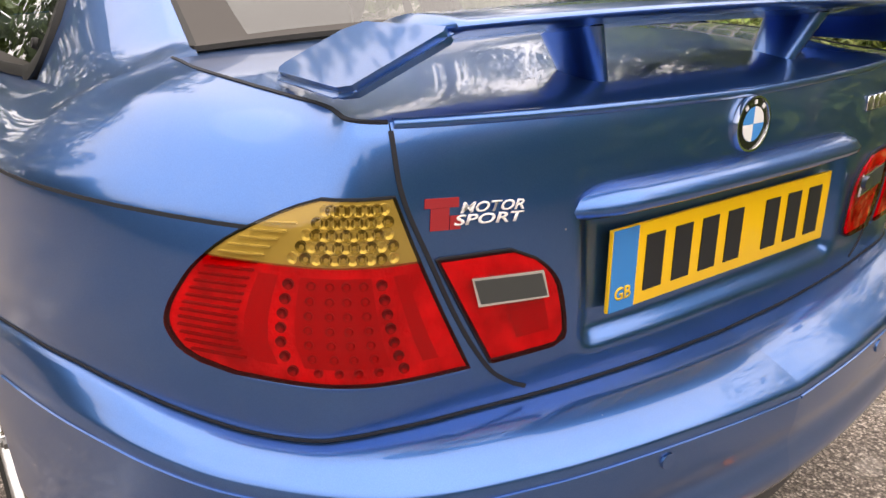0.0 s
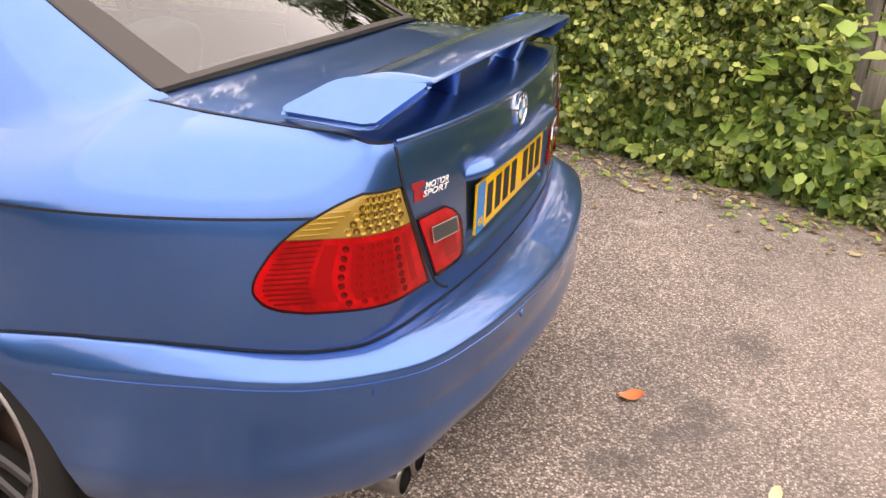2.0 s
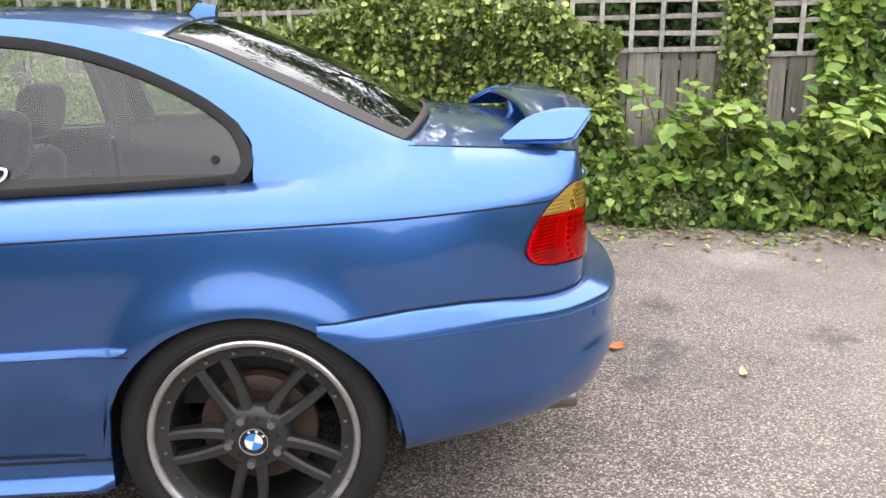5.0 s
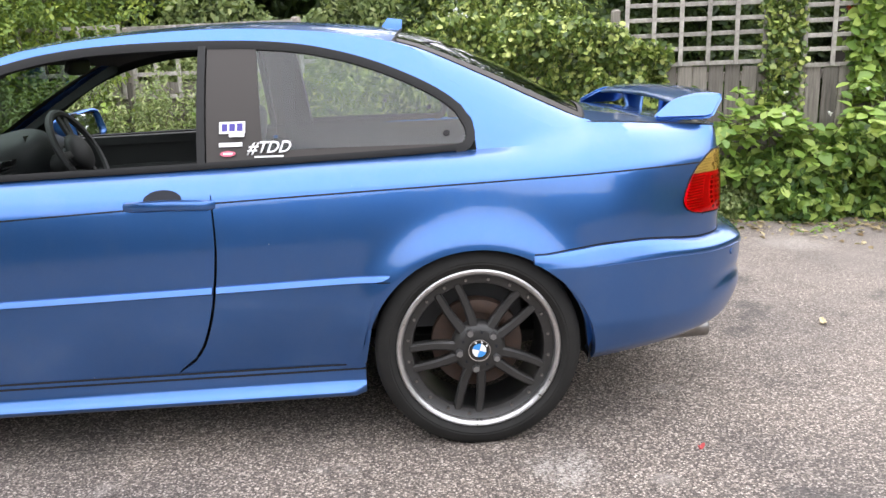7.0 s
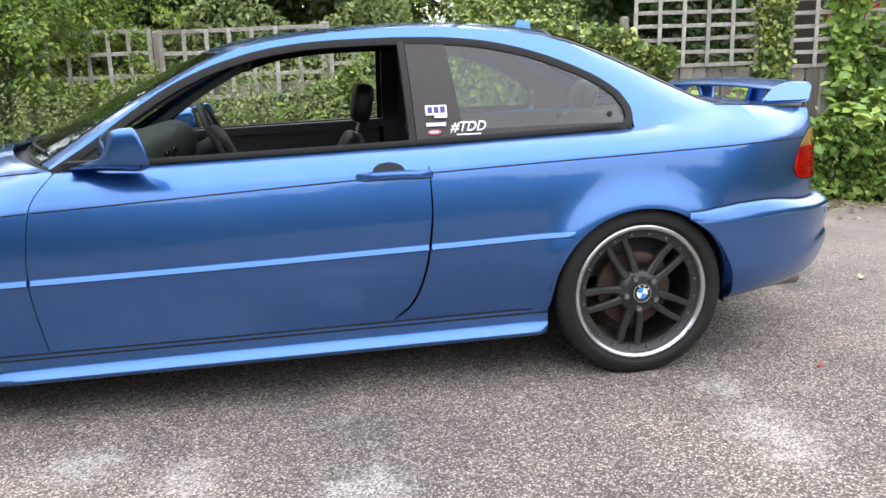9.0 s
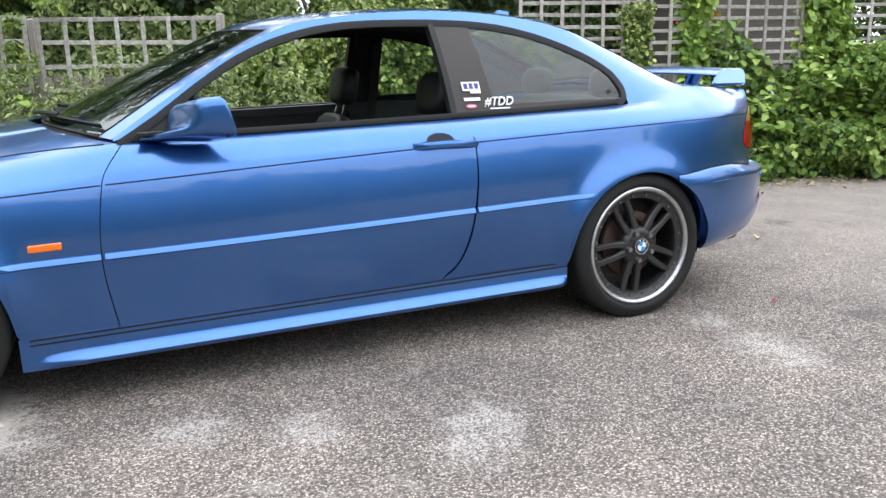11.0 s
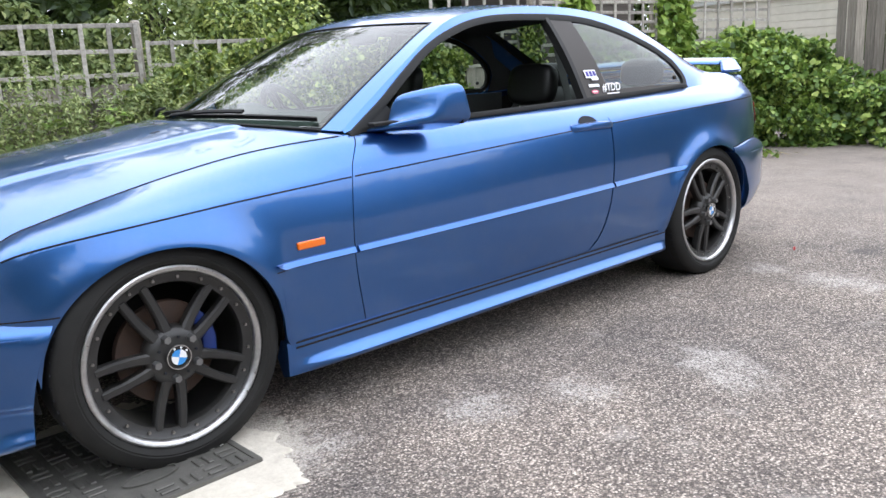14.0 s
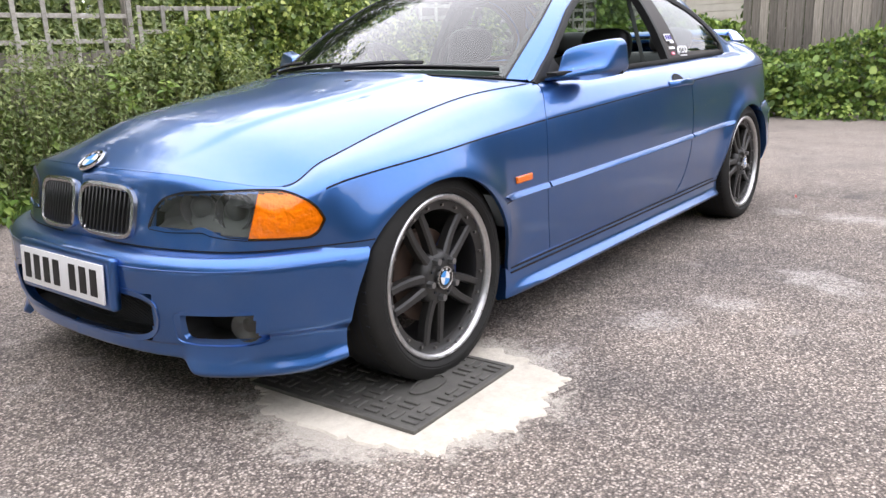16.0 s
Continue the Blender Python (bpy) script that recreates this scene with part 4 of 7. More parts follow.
    loop = [tail(k / 40, 0, .003, side) for k in range(40)] + [tail(1, k / 16, .001, side) for k in range(16)] + [tail(1 - k / 40, 1, .001, side) for k in range(40)] + [tail(0, 1 - k / 24, .001, side) for k in range(24)]
    sweep("lamp_seal", loop, [(.0022, -.0017), (.0022, .0017), (-.003, .0017), (-.003, -.0017)], M_SEAM, tl, ups=[(-.7, side * .7, .1)] * len(loop), closed=True)

    edge_ = [tail(.02 + .97 * k / 40, -.025, .0, side) for k in range(41)]
    sweep("lamp_edge", edge_, [(.0022 * math.cos(a), .0022 * math.sin(a)) for a in [2 * math.pi * k / 8 for k in range(8)]], M_PAINT, tl, ups=[(-.7, side * .7, .1)] * 41, sharp=80)

    def cup(u, v, off, material, rad=.0062):
        a, b, c = tail(u, v, off, side), tail(u + .01, v, off, side), tail(u, v + .02, off, side)
        nn_ = (b - a).cross(c - a) * side
        ob = lathe("bulb_cup", [(0, -.003), (.55 * rad, -.002), (.85 * rad, .0), (rad, .0005), (rad, -.003)], material, tl, "", 12)
        ob.matrix_basis = Matrix.Translation(a) @ nn_.to_track_quat("Y", "Z").to_matrix().to_4x4()

    for r_ in range(5):
        for c_ in range(11):
            cup(.3 + .06 * c_ + .012 * (r_ % 2), VS + .04 + .062 * r_, .0045, M_AMBDARK if (r_ + c_) % 2 else M_AMBCUP)
    for r_ in range(7):
        for c_ in range(6):
            cup(.31 + .1 * c_ + .01 * r_ / 7, .08 + .08 * r_, .0045, M_REDDARK if c_ in (0, 5) else M_REDBAND, .006 if c_ in (0, 5) else .005)
    for u0, u1, mt in ((.2, .27, M_REDMID), (.36, .77, M_REDMID), (.88, .93, M_REDMID)):
        surface("lamp_chamber", lambda u, v: tail(u0 + (u1 - u0) * u, .1 + (VS - .16) * v, .0028, side), 10, 4, mt, tl, flip=side < 0)
    for k in range(18):
        v_ = .1 + .045 * k
        pts = [tail(.03 + .15 * q / 8, v_ + .012 * q / 8, .0025, side) for q in range(9)]
        sweep("lens_rib", pts, [(.003, -.0011), (.003, .0011), (-.003, .0011), (-.003, -.0011)], M_AMBCUP if v_ > VS else M_REDBAND, tl, ups=[(-.5, side * .85, 0)] * 9)
    # inner lamp on the boot lid
    IL = curve([(.664, 16.93), (.8, 16.6)])
    IR = curve([(.664, 17.33), (.674, 17.42), (.744, 17.37), (.78, 17.24), (.8, 17.05)])

    def inner_at(u, v, off):
        z = .664 + .136 * v
        a, b = IL(z), IR(z)
        return wall(a + (b - a) * u, z - .004 * u * v, off, side)

    inner = surface("boot_lamp", lambda u, v: inner_at(u, v, .007), 26, 18, M_REDLENS, car, "red inner tail lamp with clear reversing window", .012, flip=side < 0)
    surface("lamp_back", lambda u, v: inner_at(.03 + .94 * u, .03 + .94 * v, .002), 14, 10, M_REDIN, inner, flip=side < 0)
    surface("fog_reflector", lambda u, v: inner_at(.4 + .4 * u, .18 + .32 * v, .004), 6, 6, M_REDMID, inner, flip=side < 0)
    surface("window_rim", lambda u, v: wall(16.795 + .04 * (1 - v) + .45 * u, .739 + .035 * v - .007 * u, .0088, side), 8, 4, M_CHROME, inner, "", .003, flip=side < 0)
    surface("reversing_window", lambda u, v: wall(16.81 + .04 * (1 - v) + .42 * u, .742 + .029 * v - .007 * u, .0095, side), 8, 4, M_FOG, inner, "grey reversing lamp window", .004, flip=side < 0)
    loop = [inner_at(k / 24, 0, .002) for k in range(24)] + [inner_at(1, k / 16, .002) for k in range(16)] + [inner_at(1 - k / 24, 1, .002) for k in range(24)] + [inner_at(0, 1 - k / 16, .002) for k in range(16)]
    sweep("lamp_seal", loop, [(.001, -.0018), (.001, .0018), (-.004, .0018), (-.004, -.0018)], M_SEAM, inner, ups=[(-1, side * .2, 0)] * len(loop), closed=True)
    for ob in (l1, l2, l3, inner):
        ob.visible_shadow = False
    # side repeater, mirror, handle
    p = wall(at_x(2.28), .553, 0, side)
    bm = bmesh.new()
    box(bm, (.098, .014, .024), Matrix.Translation(p) @ pose(0, side * .002, 0, 0, 1.5, 0), .005, 3)
    part("side_repeater", bm, M_REPEATER, car, "orange side repeater lamp")

# ------------------------------------------------ roof, pillars, glass
RAIL = spline([(2.05, .70, .868), (1.75, .652, 1.066), (1.48, .575, 1.213), (1.3, .535, 1.263), (1.0, .492, 1.295), (.7, .476, 1.301), (.4, .472, 1.278), (.17, .495, 1.228), (-.05, .535, 1.132), (-.2, .559, 1.06), (-.35, .585, .992), (-.405, .597, .974)])
MIDL = spline([(2.28, 0, .905), (1.93, 0, 1.085), (1.62, 0, 1.228), (1.42, 0, 1.289), (1.05, 0, 1.325), (.7, 0, 1.338), (.38, 0, 1.322), (.13, 0, 1.284), (-.12, 0, 1.187), (-.28, 0, 1.108), (-.43, 0, 1.024), (-.48, 0, .996)])
DLO = curve([(2.03, .862), (1.9, .943), (1.75, 1.048), (1.6, 1.138), (1.45, 1.198), (1.3, 1.236), (1.15, 1.255), (1.0, 1.262), (.85, 1.264), (.7, 1.261), (.55, 1.249), (.4, 1.22), (.3, 1.19), (.2, 1.15), (.1, 1.1), (.04, 1.057), (.0, 1.018), (-.015, .992), (-.019, .92)])
# ends of the roof, and how far across the glass reaches
P_FRONT, P_REAR, P_BASE = 2.12, 6.74, 10.3
Q_FRONT, Q_REAR = .905, .955


def top(p, q, off=0.0):
    """Upper skin: windscreen, roof and rear window, p along and q across."""
    r, c = RAIL(p), MIDL(p)
    a = abs(q)
    return Vector((r[0] + (c[0] - r[0]) * (1 - a * a), q * r[1], r[2] + (c[2] - r[2]) * (1 - a ** 2.3) + off))


BELT_X = np.linspace(-.55, 2.1, 160)
BELT_P = np.array([tuple(wall(at_x(q), Z4(at_x(q)))) for q in BELT_X])
RAIL_P = np.array([RAIL(q) for q in np.linspace(11, 0, 300)])


def belt(x):
    return Vector((x, float(np.interp(x, BELT_X, BELT_P[:, 1])), float(np.interp(x, BELT_X, BELT_P[:, 2]))))


def rail_at(x):
    return (x, float(np.interp(x, RAIL_P[:, 0], RAIL_P[:, 1])), float(np.interp(x, RAIL_P[:, 0], RAIL_P[:, 2])))


def flank(x, z, side=1, off=0.0):
    """Side of the cabin between belt and roof rail."""
    b, r = belt(x), rail_at(x)
    t = min(1, max(0, (z - b.z) / max(.01, r[2] - b.z)))
    y = b.y + (r[1] - b.y) * t + .022 * math.sin(math.pi * t) * min(1, (r[2] - b.z) / .3)
    return Vector((x, side * (y + off), z))


surface("roof", lambda u, v: top(P_FRONT + (P_REAR - P_FRONT) * u, 2 * v - 1), 60, 40, M_PAINT, car, "blue painted roof", .01, flip=True)
surface("headliner", lambda u, v: top(P_FRONT + .1 + (P_REAR - P_FRONT - .2) * u, 1.9 * v - .95, -.035), 20, 12, M_LINER, car, flip=False)
glass_f = surface("windscreen", lambda u, v: top(.03 + (P_FRONT - .04) * u, Q_FRONT * (2 * v - 1), -.002), 30, 30, M_SCREEN, car, "large curved windscreen reflecting sky", 0, flip=True)
glass_r = surface("rear_window", lambda u, v: top(P_REAR + .02 + (P_BASE - P_REAR) * u, Q_REAR * (2 * v - 1), -.002), 30, 30, M_REARGLASS, car, "sloping rear window", 0, flip=True)
for ob in (glass_f, glass_r):
    ob.visible_shadow = False
band = [(.0015, -.0045), (.0015, .0045), (-.006, .0045), (-.006, -.0045)]
for p0, p1, qq in ((.0, P_FRONT, Q_FRONT + .004), (P_REAR, P_BASE + .03, Q_REAR + .003)):
    path = [top(p0 + (p1 - p0) * k / 40, qq) for k in range(41)] + [top(p1, qq - 2 * qq * k / 30) for k in range(1, 30)] + [top(p1 - (p1 - p0) * k / 40, -qq) for k in range(41)] + [top(p0, -qq + 2 * qq * k / 30) for k in range(1, 30)]
    sweep("glass_seal", path, band, M_TRIM, car, ups=[(.3, 0, 1)] * len(path), closed=True)
for s in (1, -1):
    # wide dark border printed inside the rear window
    surface("rear_window_border", lambda u, v: top(P_REAR + .05 + (P_BASE - P_REAR - .05) * u, s * (Q_REAR - (.08 + .05 * u) * v), .0012), 30, 3, M_BORDER, car, flip=s < 0)
    surface("rear_window_border", lambda u, v: top(P_BASE - .2 * u, s * (Q_REAR - .12) * v, .0014), 3, 24, M_BORDER, car, flip=s < 0)
    surface("windscreen_border", lambda u, v: top(.06 + (P_FRONT - .1) * u, s * (Q_FRONT - .035 * v), -.006), 30, 2, M_TRIM, car, flip=s < 0)
    surface("front_pillar", lambda u, v: top((P_FRONT + .02) * u, s * (Q_FRONT + .01 + (.99 - Q_FRONT) * v)), 30, 5, M_PAINT, car, "", .01, flip=s > 0)

    def drop(x):
        k = min(1, max(0, (.17 - x) / .14))
        return min(.06, .6 * max(0, rail_at(x)[2] - belt(x).z)) * k * k * (3 - 2 * k)

    def pillar(u, v):
        p = P_REAR - .02 + (10.96 - P_REAR) * u
        a_, r_ = top(p, s * Q_REAR), top(p, s * 1.0)
        b_ = flank(r_.x, r_.z - drop(r_.x), s)
        return a_ * (1 - v) ** 2 + r_ * (2 * v * (1 - v)) + b_ * v ** 2

    surface("rear_pillar", pillar, 40, 10, M_PAINT, car, "", .0, flip=s > 0)

    xs_side = [2.045 - 2.0 * k / 60 for k in range(61)] + [.045 - .065 * k / 12 for k in range(1, 13)] + [-.02 - .385 * k / 24 for k in range(1, 25)]

    def side_frame(u, v):
        k = u * (len(xs_side) - 1)
        a = int(k)
        x = xs_side[a] if a == k else xs_side[a] + (xs_side[a + 1] - xs_side[a]) * (k - a)
        b, r = belt(x), rail_at(x)
        z0 = max(b.z, min(DLO(x), r[2] - .004)) if x > -.019 else b.z
        return flank(x, z0 + (r[2] - drop(x) - z0) * v, s)

    surface("side_frame", side_frame, 96, 14, M_PAINT, car, "blue roof rail and rear pillar", .0, flip=s < 0)
    def lining(u, v):
        p_ = side_frame(u, v)
        return Vector((p_.x, s * (abs(p_.y) - .02), p_.z - .004))

    surface("roof_rail_lining", lining, 96, 6, M_LINER, car, "", .0, flip=s > 0, cut=lambda p: p.x > 1.98)
    # rubber round the side windows, in one loop
    loop = [2.03 - 2.0 * k / 60 for k in range(61)]
    pts = [flank(x, DLO(x) - .012, s, .004) for x in loop] + [flank(x, z, s, .004) for x, z in ((.012, 1.008), (.0, .985), (-.004, .965), (-.003, .948), (.006, .932), (.02, .921), (.045, .918))]
    sweep("window_rubber", pts, [(.004, -.014), (.006, 0), (.004, .014), (-.012, .014), (-.012, -.014)], M_TRIM, car, ups=[(0, s, .3)] * len(pts))
    pts = [flank(x, belt(x).z + .010, s, .003) for x in [2.0 - 1.985 * k / 50 for k in range(51)]]
    sweep("belt_rubber", pts, [(.005, -.010), (.007, 0), (.004, .010), (-.012, .010), (-.012, -.010)], M_TRIM, car, ups=[(0, s, .25)] * 51)
    # middle post with the dark band of the quarter window
    def post(u, v):
        z = .895 + .36 * v
        x0 = .80 + .01 * v
        return flank(x0 - .15 * u - .022 * u * (1 - v), z, s, .002)

    surface("middle_post", post, 6, 14, M_BORDER, car, "", .03, flip=s < 0)
    pts = [flank(.815 + .01 * k / 12, .89 + .366 * k / 12, s, .003) for k in range(13)]
    sweep("post_rubber", pts, [(.005, -.012), (.005, .012), (-.03, .012), (-.03, -.012)], M_TRIM, car, ups=[(0, s, .3)] * 13)

    def quarter(u, v):
        x = .72 - .71 * u
        z0, z1 = belt(x).z + .012, DLO(x) - .018
        return flank(x, z0 + (max(z1, z0 + .002) - z0) * v, s, -.002)

    surface("window_border", lambda u, v: (lambda p: Vector((p.x, p.y + s * .0015, p.z)))(quarter(.12 + .86 * u, .085 * v)), 24, 2, M_BORDER, car, flip=s < 0)
    qg = surface("quarter_window", quarter, 30, 12, M_DARKGLASS, car, "fixed rear side window with stickers", 0, flip=s < 0)
    qg.visible_shadow = False
    bm = bmesh.new()
    cyl(bm, .011, .009, .008, Matrix.Translation(flank(.07, .965, s, .002)) @ Vector((0, s, .3)).to_track_quat("Z", "Y").to_matrix().to_4x4(), 16)
    part("window_catch", bm, M_TRIM, car)
    # door mirror: boxy shell standing on a blade that runs forward to the door
    bm = bmesh.new()
    rows_ = []
    for f in (-.06, -.045, -.02, 0, .08, .2, .35, .5, .58, .63, .68, .72, .76, .8, .86, .94, 1.02, 1.12, 1.25, 1.38, 1.5):
        g_ = max(f, 0)
        k_ = {-.06: .9, -.045: .96, -.02: .99}.get(f, 1)
        z1, z0 = MIR_Z(g_), .862 + .013 * g_
        y0, y1 = .805 - .032 * g_, MIR_Y(g_)
        row = []
        for q in range(40):
            a = 2 * math.pi * q / 40
            c_, s_ = math.cos(a), math.sin(a)
            y = (y0 + y1) / 2 + k_ * math.copysign(abs(c_) ** .42, c_) * (y1 - y0) / 2
            z = (z0 + z1) / 2 + k_ * math.copysign(abs(s_) ** .42, s_) * (z1 - z0) / 2
            z += .012 * (y - .9) / .1
            px_, py_, pz_ = (1.796 + .122 * f + (z - .89) / .11 * (.03 - .05 * min(g_, 1)) - .035 * (y - .92) / .11 * (1 if f < .5 else max(0, 1.5 - f)), y, z)
            row.append(bm.verts.new((1.724 + (px_ - 1.796) * 1.3, s * (.752 + (py_ - .8) * .77), .856 + (pz_ - .862) * 1.18)))
        rows_.append(row)
    for ra, rb_ in zip(rows_, rows_[1:]):
        for q in range(40):
            bm.faces.new((ra[q], ra[(q + 1) % 40], rb_[(q + 1) % 40], rb_[q]))
    bm.faces.new(rows_[-1])
    mir = part("door_mirror", bm, M_PAINT, car, "blue door mirror", sharp=50)
    bm = bmesh.new()
    box(bm, (.09, .05, .012), pose(1.93, s * .77, .886, 0, 2, -10 * s), .004, 2)
    part("mirror_base", bm, M_TRIM, mir, "black mirror base")
    bm = bmesh.new()
    box(bm, (.006, .165, .118), pose(1.741, s * .842, .929, 0, 0, 17.5 * s) @ pose(0, 0, 0, 0, 15, 0), .002)
    part("mirror_bezel", bm, M_TRIM, mir)
    bm = bmesh.new()
    box(bm, (.004, .148, .102), pose(1.735, s * .842, .929, 0, 0, 17.5 * s) @ pose(0, 0, 0, 0, 15, 0), .0)
    part("mirror_glass", bm, M_MIRROR, mir, "mirror glass", smooth=False)
    mesh("mirror_triangle", [flank(2.02, .87, s, .004), flank(1.83, .885, s, .004), flank(1.87, .965, s, .004), flank(2.02, .87, s, -.02), flank(1.83, .885, s, -.02), flank(1.87, .965, s, -.02)], [(0, 1, 2), (5, 4, 3), (0, 3, 4, 1), (1, 4, 5, 2), (2, 5, 3, 0)], M_TRIM, car, smooth=False)
    # door handle, and a flat dark patch painting the shade of its scoop
    hp = [wall(at_x(x), .801 - .004 * ((x - .9) / .1) ** 2, .022 - .03 * abs((x - .895) / .125) ** 4, s) for x in [1.02 - .25 * k / 24 for k in range(25)]]
    sweep("door_handle", hp, [(.011, -.011), (.014, 0), (.011, .012), (0, .016), (-.008, .01), (-.008, -.01), (0, -.015)], M_PAINT, car, "blue pull handle", ups=[(0, s, .1)] * 25)
    sc = []
    for k in range(24):
        a = 2 * math.pi * k / 24
        sc.append(wall(at_x(.915 + .056 * math.cos(a)), .812 + .028 * max(math.sin(a), -.1), .0035, s))
    mesh("scoop_shade", sc, [tuple(range(24)) if s > 0 else tuple(reversed(range(24)))], M_SEAM, car, smooth=False)

# the shoulder runs into the rear pillar without an edge
def soft_seam(ob):
    side = 1 if sum(q.co.y for q in ob.data.vertices) > 0 else -1
    out = []
    for q in ob.data.vertices:
        n, x = q.normal.copy(), q.co.x
        wx = min(1, max(0, (-.04 - x) / .2))
        b = belt(min(max(x, -.52), 2))
        w = wx * wx * (3 - 2 * wx) * max(0, 1 - abs(q.co.z - b.z) / (.075 if q.co.z < b.z else .06))
        if w > 0 and x > -.5:
            i = at_x(x)
            up = flank(x, b.z + .035, side) - wall(i, Z4(i) - .03, 0, side)
            along = belt(x + .02) - belt(x - .02)
            along.y *= side
            t = along.cross(up).normalized()
            if t.y * side < 0:
                t = -t
            w = w * w * (3 - 2 * w)
            n = (n * (1 - w) + t * w).normalized() if n.dot(t) > -.2 else n
        out.append(n)
    ob.data.normals_split_custom_set_from_vertices(out)


for ob in list(car.children):
    if ob.name.split(".")[0] in ("rear_quarter", "side_frame", "rear_pillar"):
        soft_seam(ob)

# stickers on the quarter window
STICKERS = ((.722, .999, ((.078, .038, 0, .006, 0), (.017, .024, -.023, .006, 1), (.017, .024, 0, .006, 1), (.017, .024, .023, .006, 1), (.046, .014, .014, -.019, 0))),
            (.727, .955, ((.07, .013, 0, 0, 0),)),
            (.735, .929, ((.042, .016, 0, 0, 2), (.028, .005, 0, 0, 0))),
            (.612, .921, ((.088, .005, 0, -.004, 0),)))
for xc, zc_, bars in STICKERS:
    q0, q1, q2 = flank(xc, zc_, 1, .0075), flank(xc - .05, zc_, 1, .0075), flank(xc, zc_ + .03, 1, .0075)
    ex, ez = (q1 - q0).normalized(), (q2 - q0).normalized()
    ey = ez.cross(ex).normalized()
    holder = None
    for n_, (bw, bh, bx, bz, kk) in enumerate(bars):
        bm = bmesh.new()
        if kk == 2:
            cyl(bm, .5, .5, .001, Matrix.Diagonal((bw * 1.1, 1, bh * 1.1, 1)) @ pose(0, 0, 0, 90, 0, 0), 24)
        else:
            box(bm, (bw, .001, bh), pose(bx, -.0008 * n_, bz))
        ob = part("window_sticker" if holder is None else "sticker_bar", bm, (M_DECAL_W, M_DECAL_B, M_DECAL_P)[kk], holder or car, "small vinyl sticker on the glass" if holder is None else "", smooth=False)
        if holder is None:
            holder = ob
            ob.matrix_basis = Matrix.Translation(q0) @ Matrix((ex, ey, ez)).transposed().to_4x4()
lettering("sticker_word", "#TDD", -.128, .042, .002, .024, M_DECAL_W, holder, -.35)

# roof aerial
bm = bmesh.new()
bmesh.ops.create_cube(bm, size=1)
bmesh.ops.subdivide_edges(bm, edges=bm.edges, cuts=3, use_grid_fill=True)
for q in bm.verts:
    h = q.co.z + .5
    q.co = Vector((q.co.x * (.085 - .03 * h) - .014 * h, q.co.y * (.05 - .03 * h ** 2), h * .05))
part("roof_aerial", bm, M_PAINT, car, "blue fin aerial on the roof", sharp=60).matrix_basis = pose(.235, 0, 1.292, 0, -8, 0)

# rear wing: blade, end plates, two feet
WY = .5


def blade(u, v):
    y = -WY + 2 * WY * u
    a = 2 * math.pi * v
    x, z = .5 * math.cos(a), .5 * math.sin(a)
    f = 1 - (abs(y) / WY) ** 2
    if u < .001 or u > .999:
        x, z = x * .02, z * .02
    return (-.79 - .02 * f + .17 * x, y, 1.026 + .012 * f + (.02 if z > 0 else .014) * 2 * z * (1 - .8 * max(0, -x)) - .012 * x * 2)


wing = surface("rear_wing", blade, 60, 28, M_PAINT, car, "blue rear wing on the boot lid", 0, flip=True, sharp=60)
for s in (1, -1):
    P2 = [(-.622, .556, .981), (-.636, .567, .976), (-.79, .575, .974), (-.816, .57, .98), (-.876, .497, 1.036), (-.872, .484, 1.042), (-.73, .494, 1.042), (-.695, .506, 1.032), (-.63, .545, .99)]
    bm = bmesh.new()
    a_, b_, c_ = [Vector(P2[k]) for k in (0, 3, 5)]
    nn_ = (b_ - a_).cross(c_ - a_).normalized() * .016
    if nn_.z > 0:
        nn_ = -nn_
    top_ = [bm.verts.new((x, s * y, z)) for x, y, z in P2]
    bot_ = [bm.verts.new((x + nn_.x, s * (y + nn_.y), z + nn_.z)) for x, y, z in P2]
    bm.faces.new(top_)
    bm.faces.new(bot_[::-1])
    for k in range(len(P2)):
        bm.faces.new((top_[k], top_[(k + 1) % len(P2)], bot_[(k + 1) % len(P2)], bot_[k]))
    bmesh.ops.recalc_face_normals(bm, faces=bm.faces)
    bmesh.ops.bevel(bm, geom=list(bm.edges), offset=.0072, segments=4, affect="EDGES")
    part("wing_end", bm, M_PAINT, wing, "blue sloping wing end plate", sharp=60)
    bm = bmesh.new()
    lo_, hi_ = [], []
    for k in range(20):
        a = 2 * math.pi * k / 20
        c_, s_ = math.cos(a), math.sin(a)
        px_, py_ = math.copysign(abs(c_) ** .7, c_), math.copysign(abs(s_) ** .8, s_)
        lo_.append(bm.verts.new((-.782 + .034 * px_, s * (.205 + .017 * py_), .95)))
        hi_.append(bm.verts.new((-.79 + .05 * px_, s * (.25 + .024 * py_), 1.028)))
    for k in range(20):
        bm.faces.new((lo_[k], lo_[(k + 1) % 20], hi_[(k + 1) % 20], hi_[k]))
    bm.faces.new(lo_[::-1])
    bm.faces.new(hi_)
    part("wing_foot", bm, M_PAINT, wing, "blue wing foot")

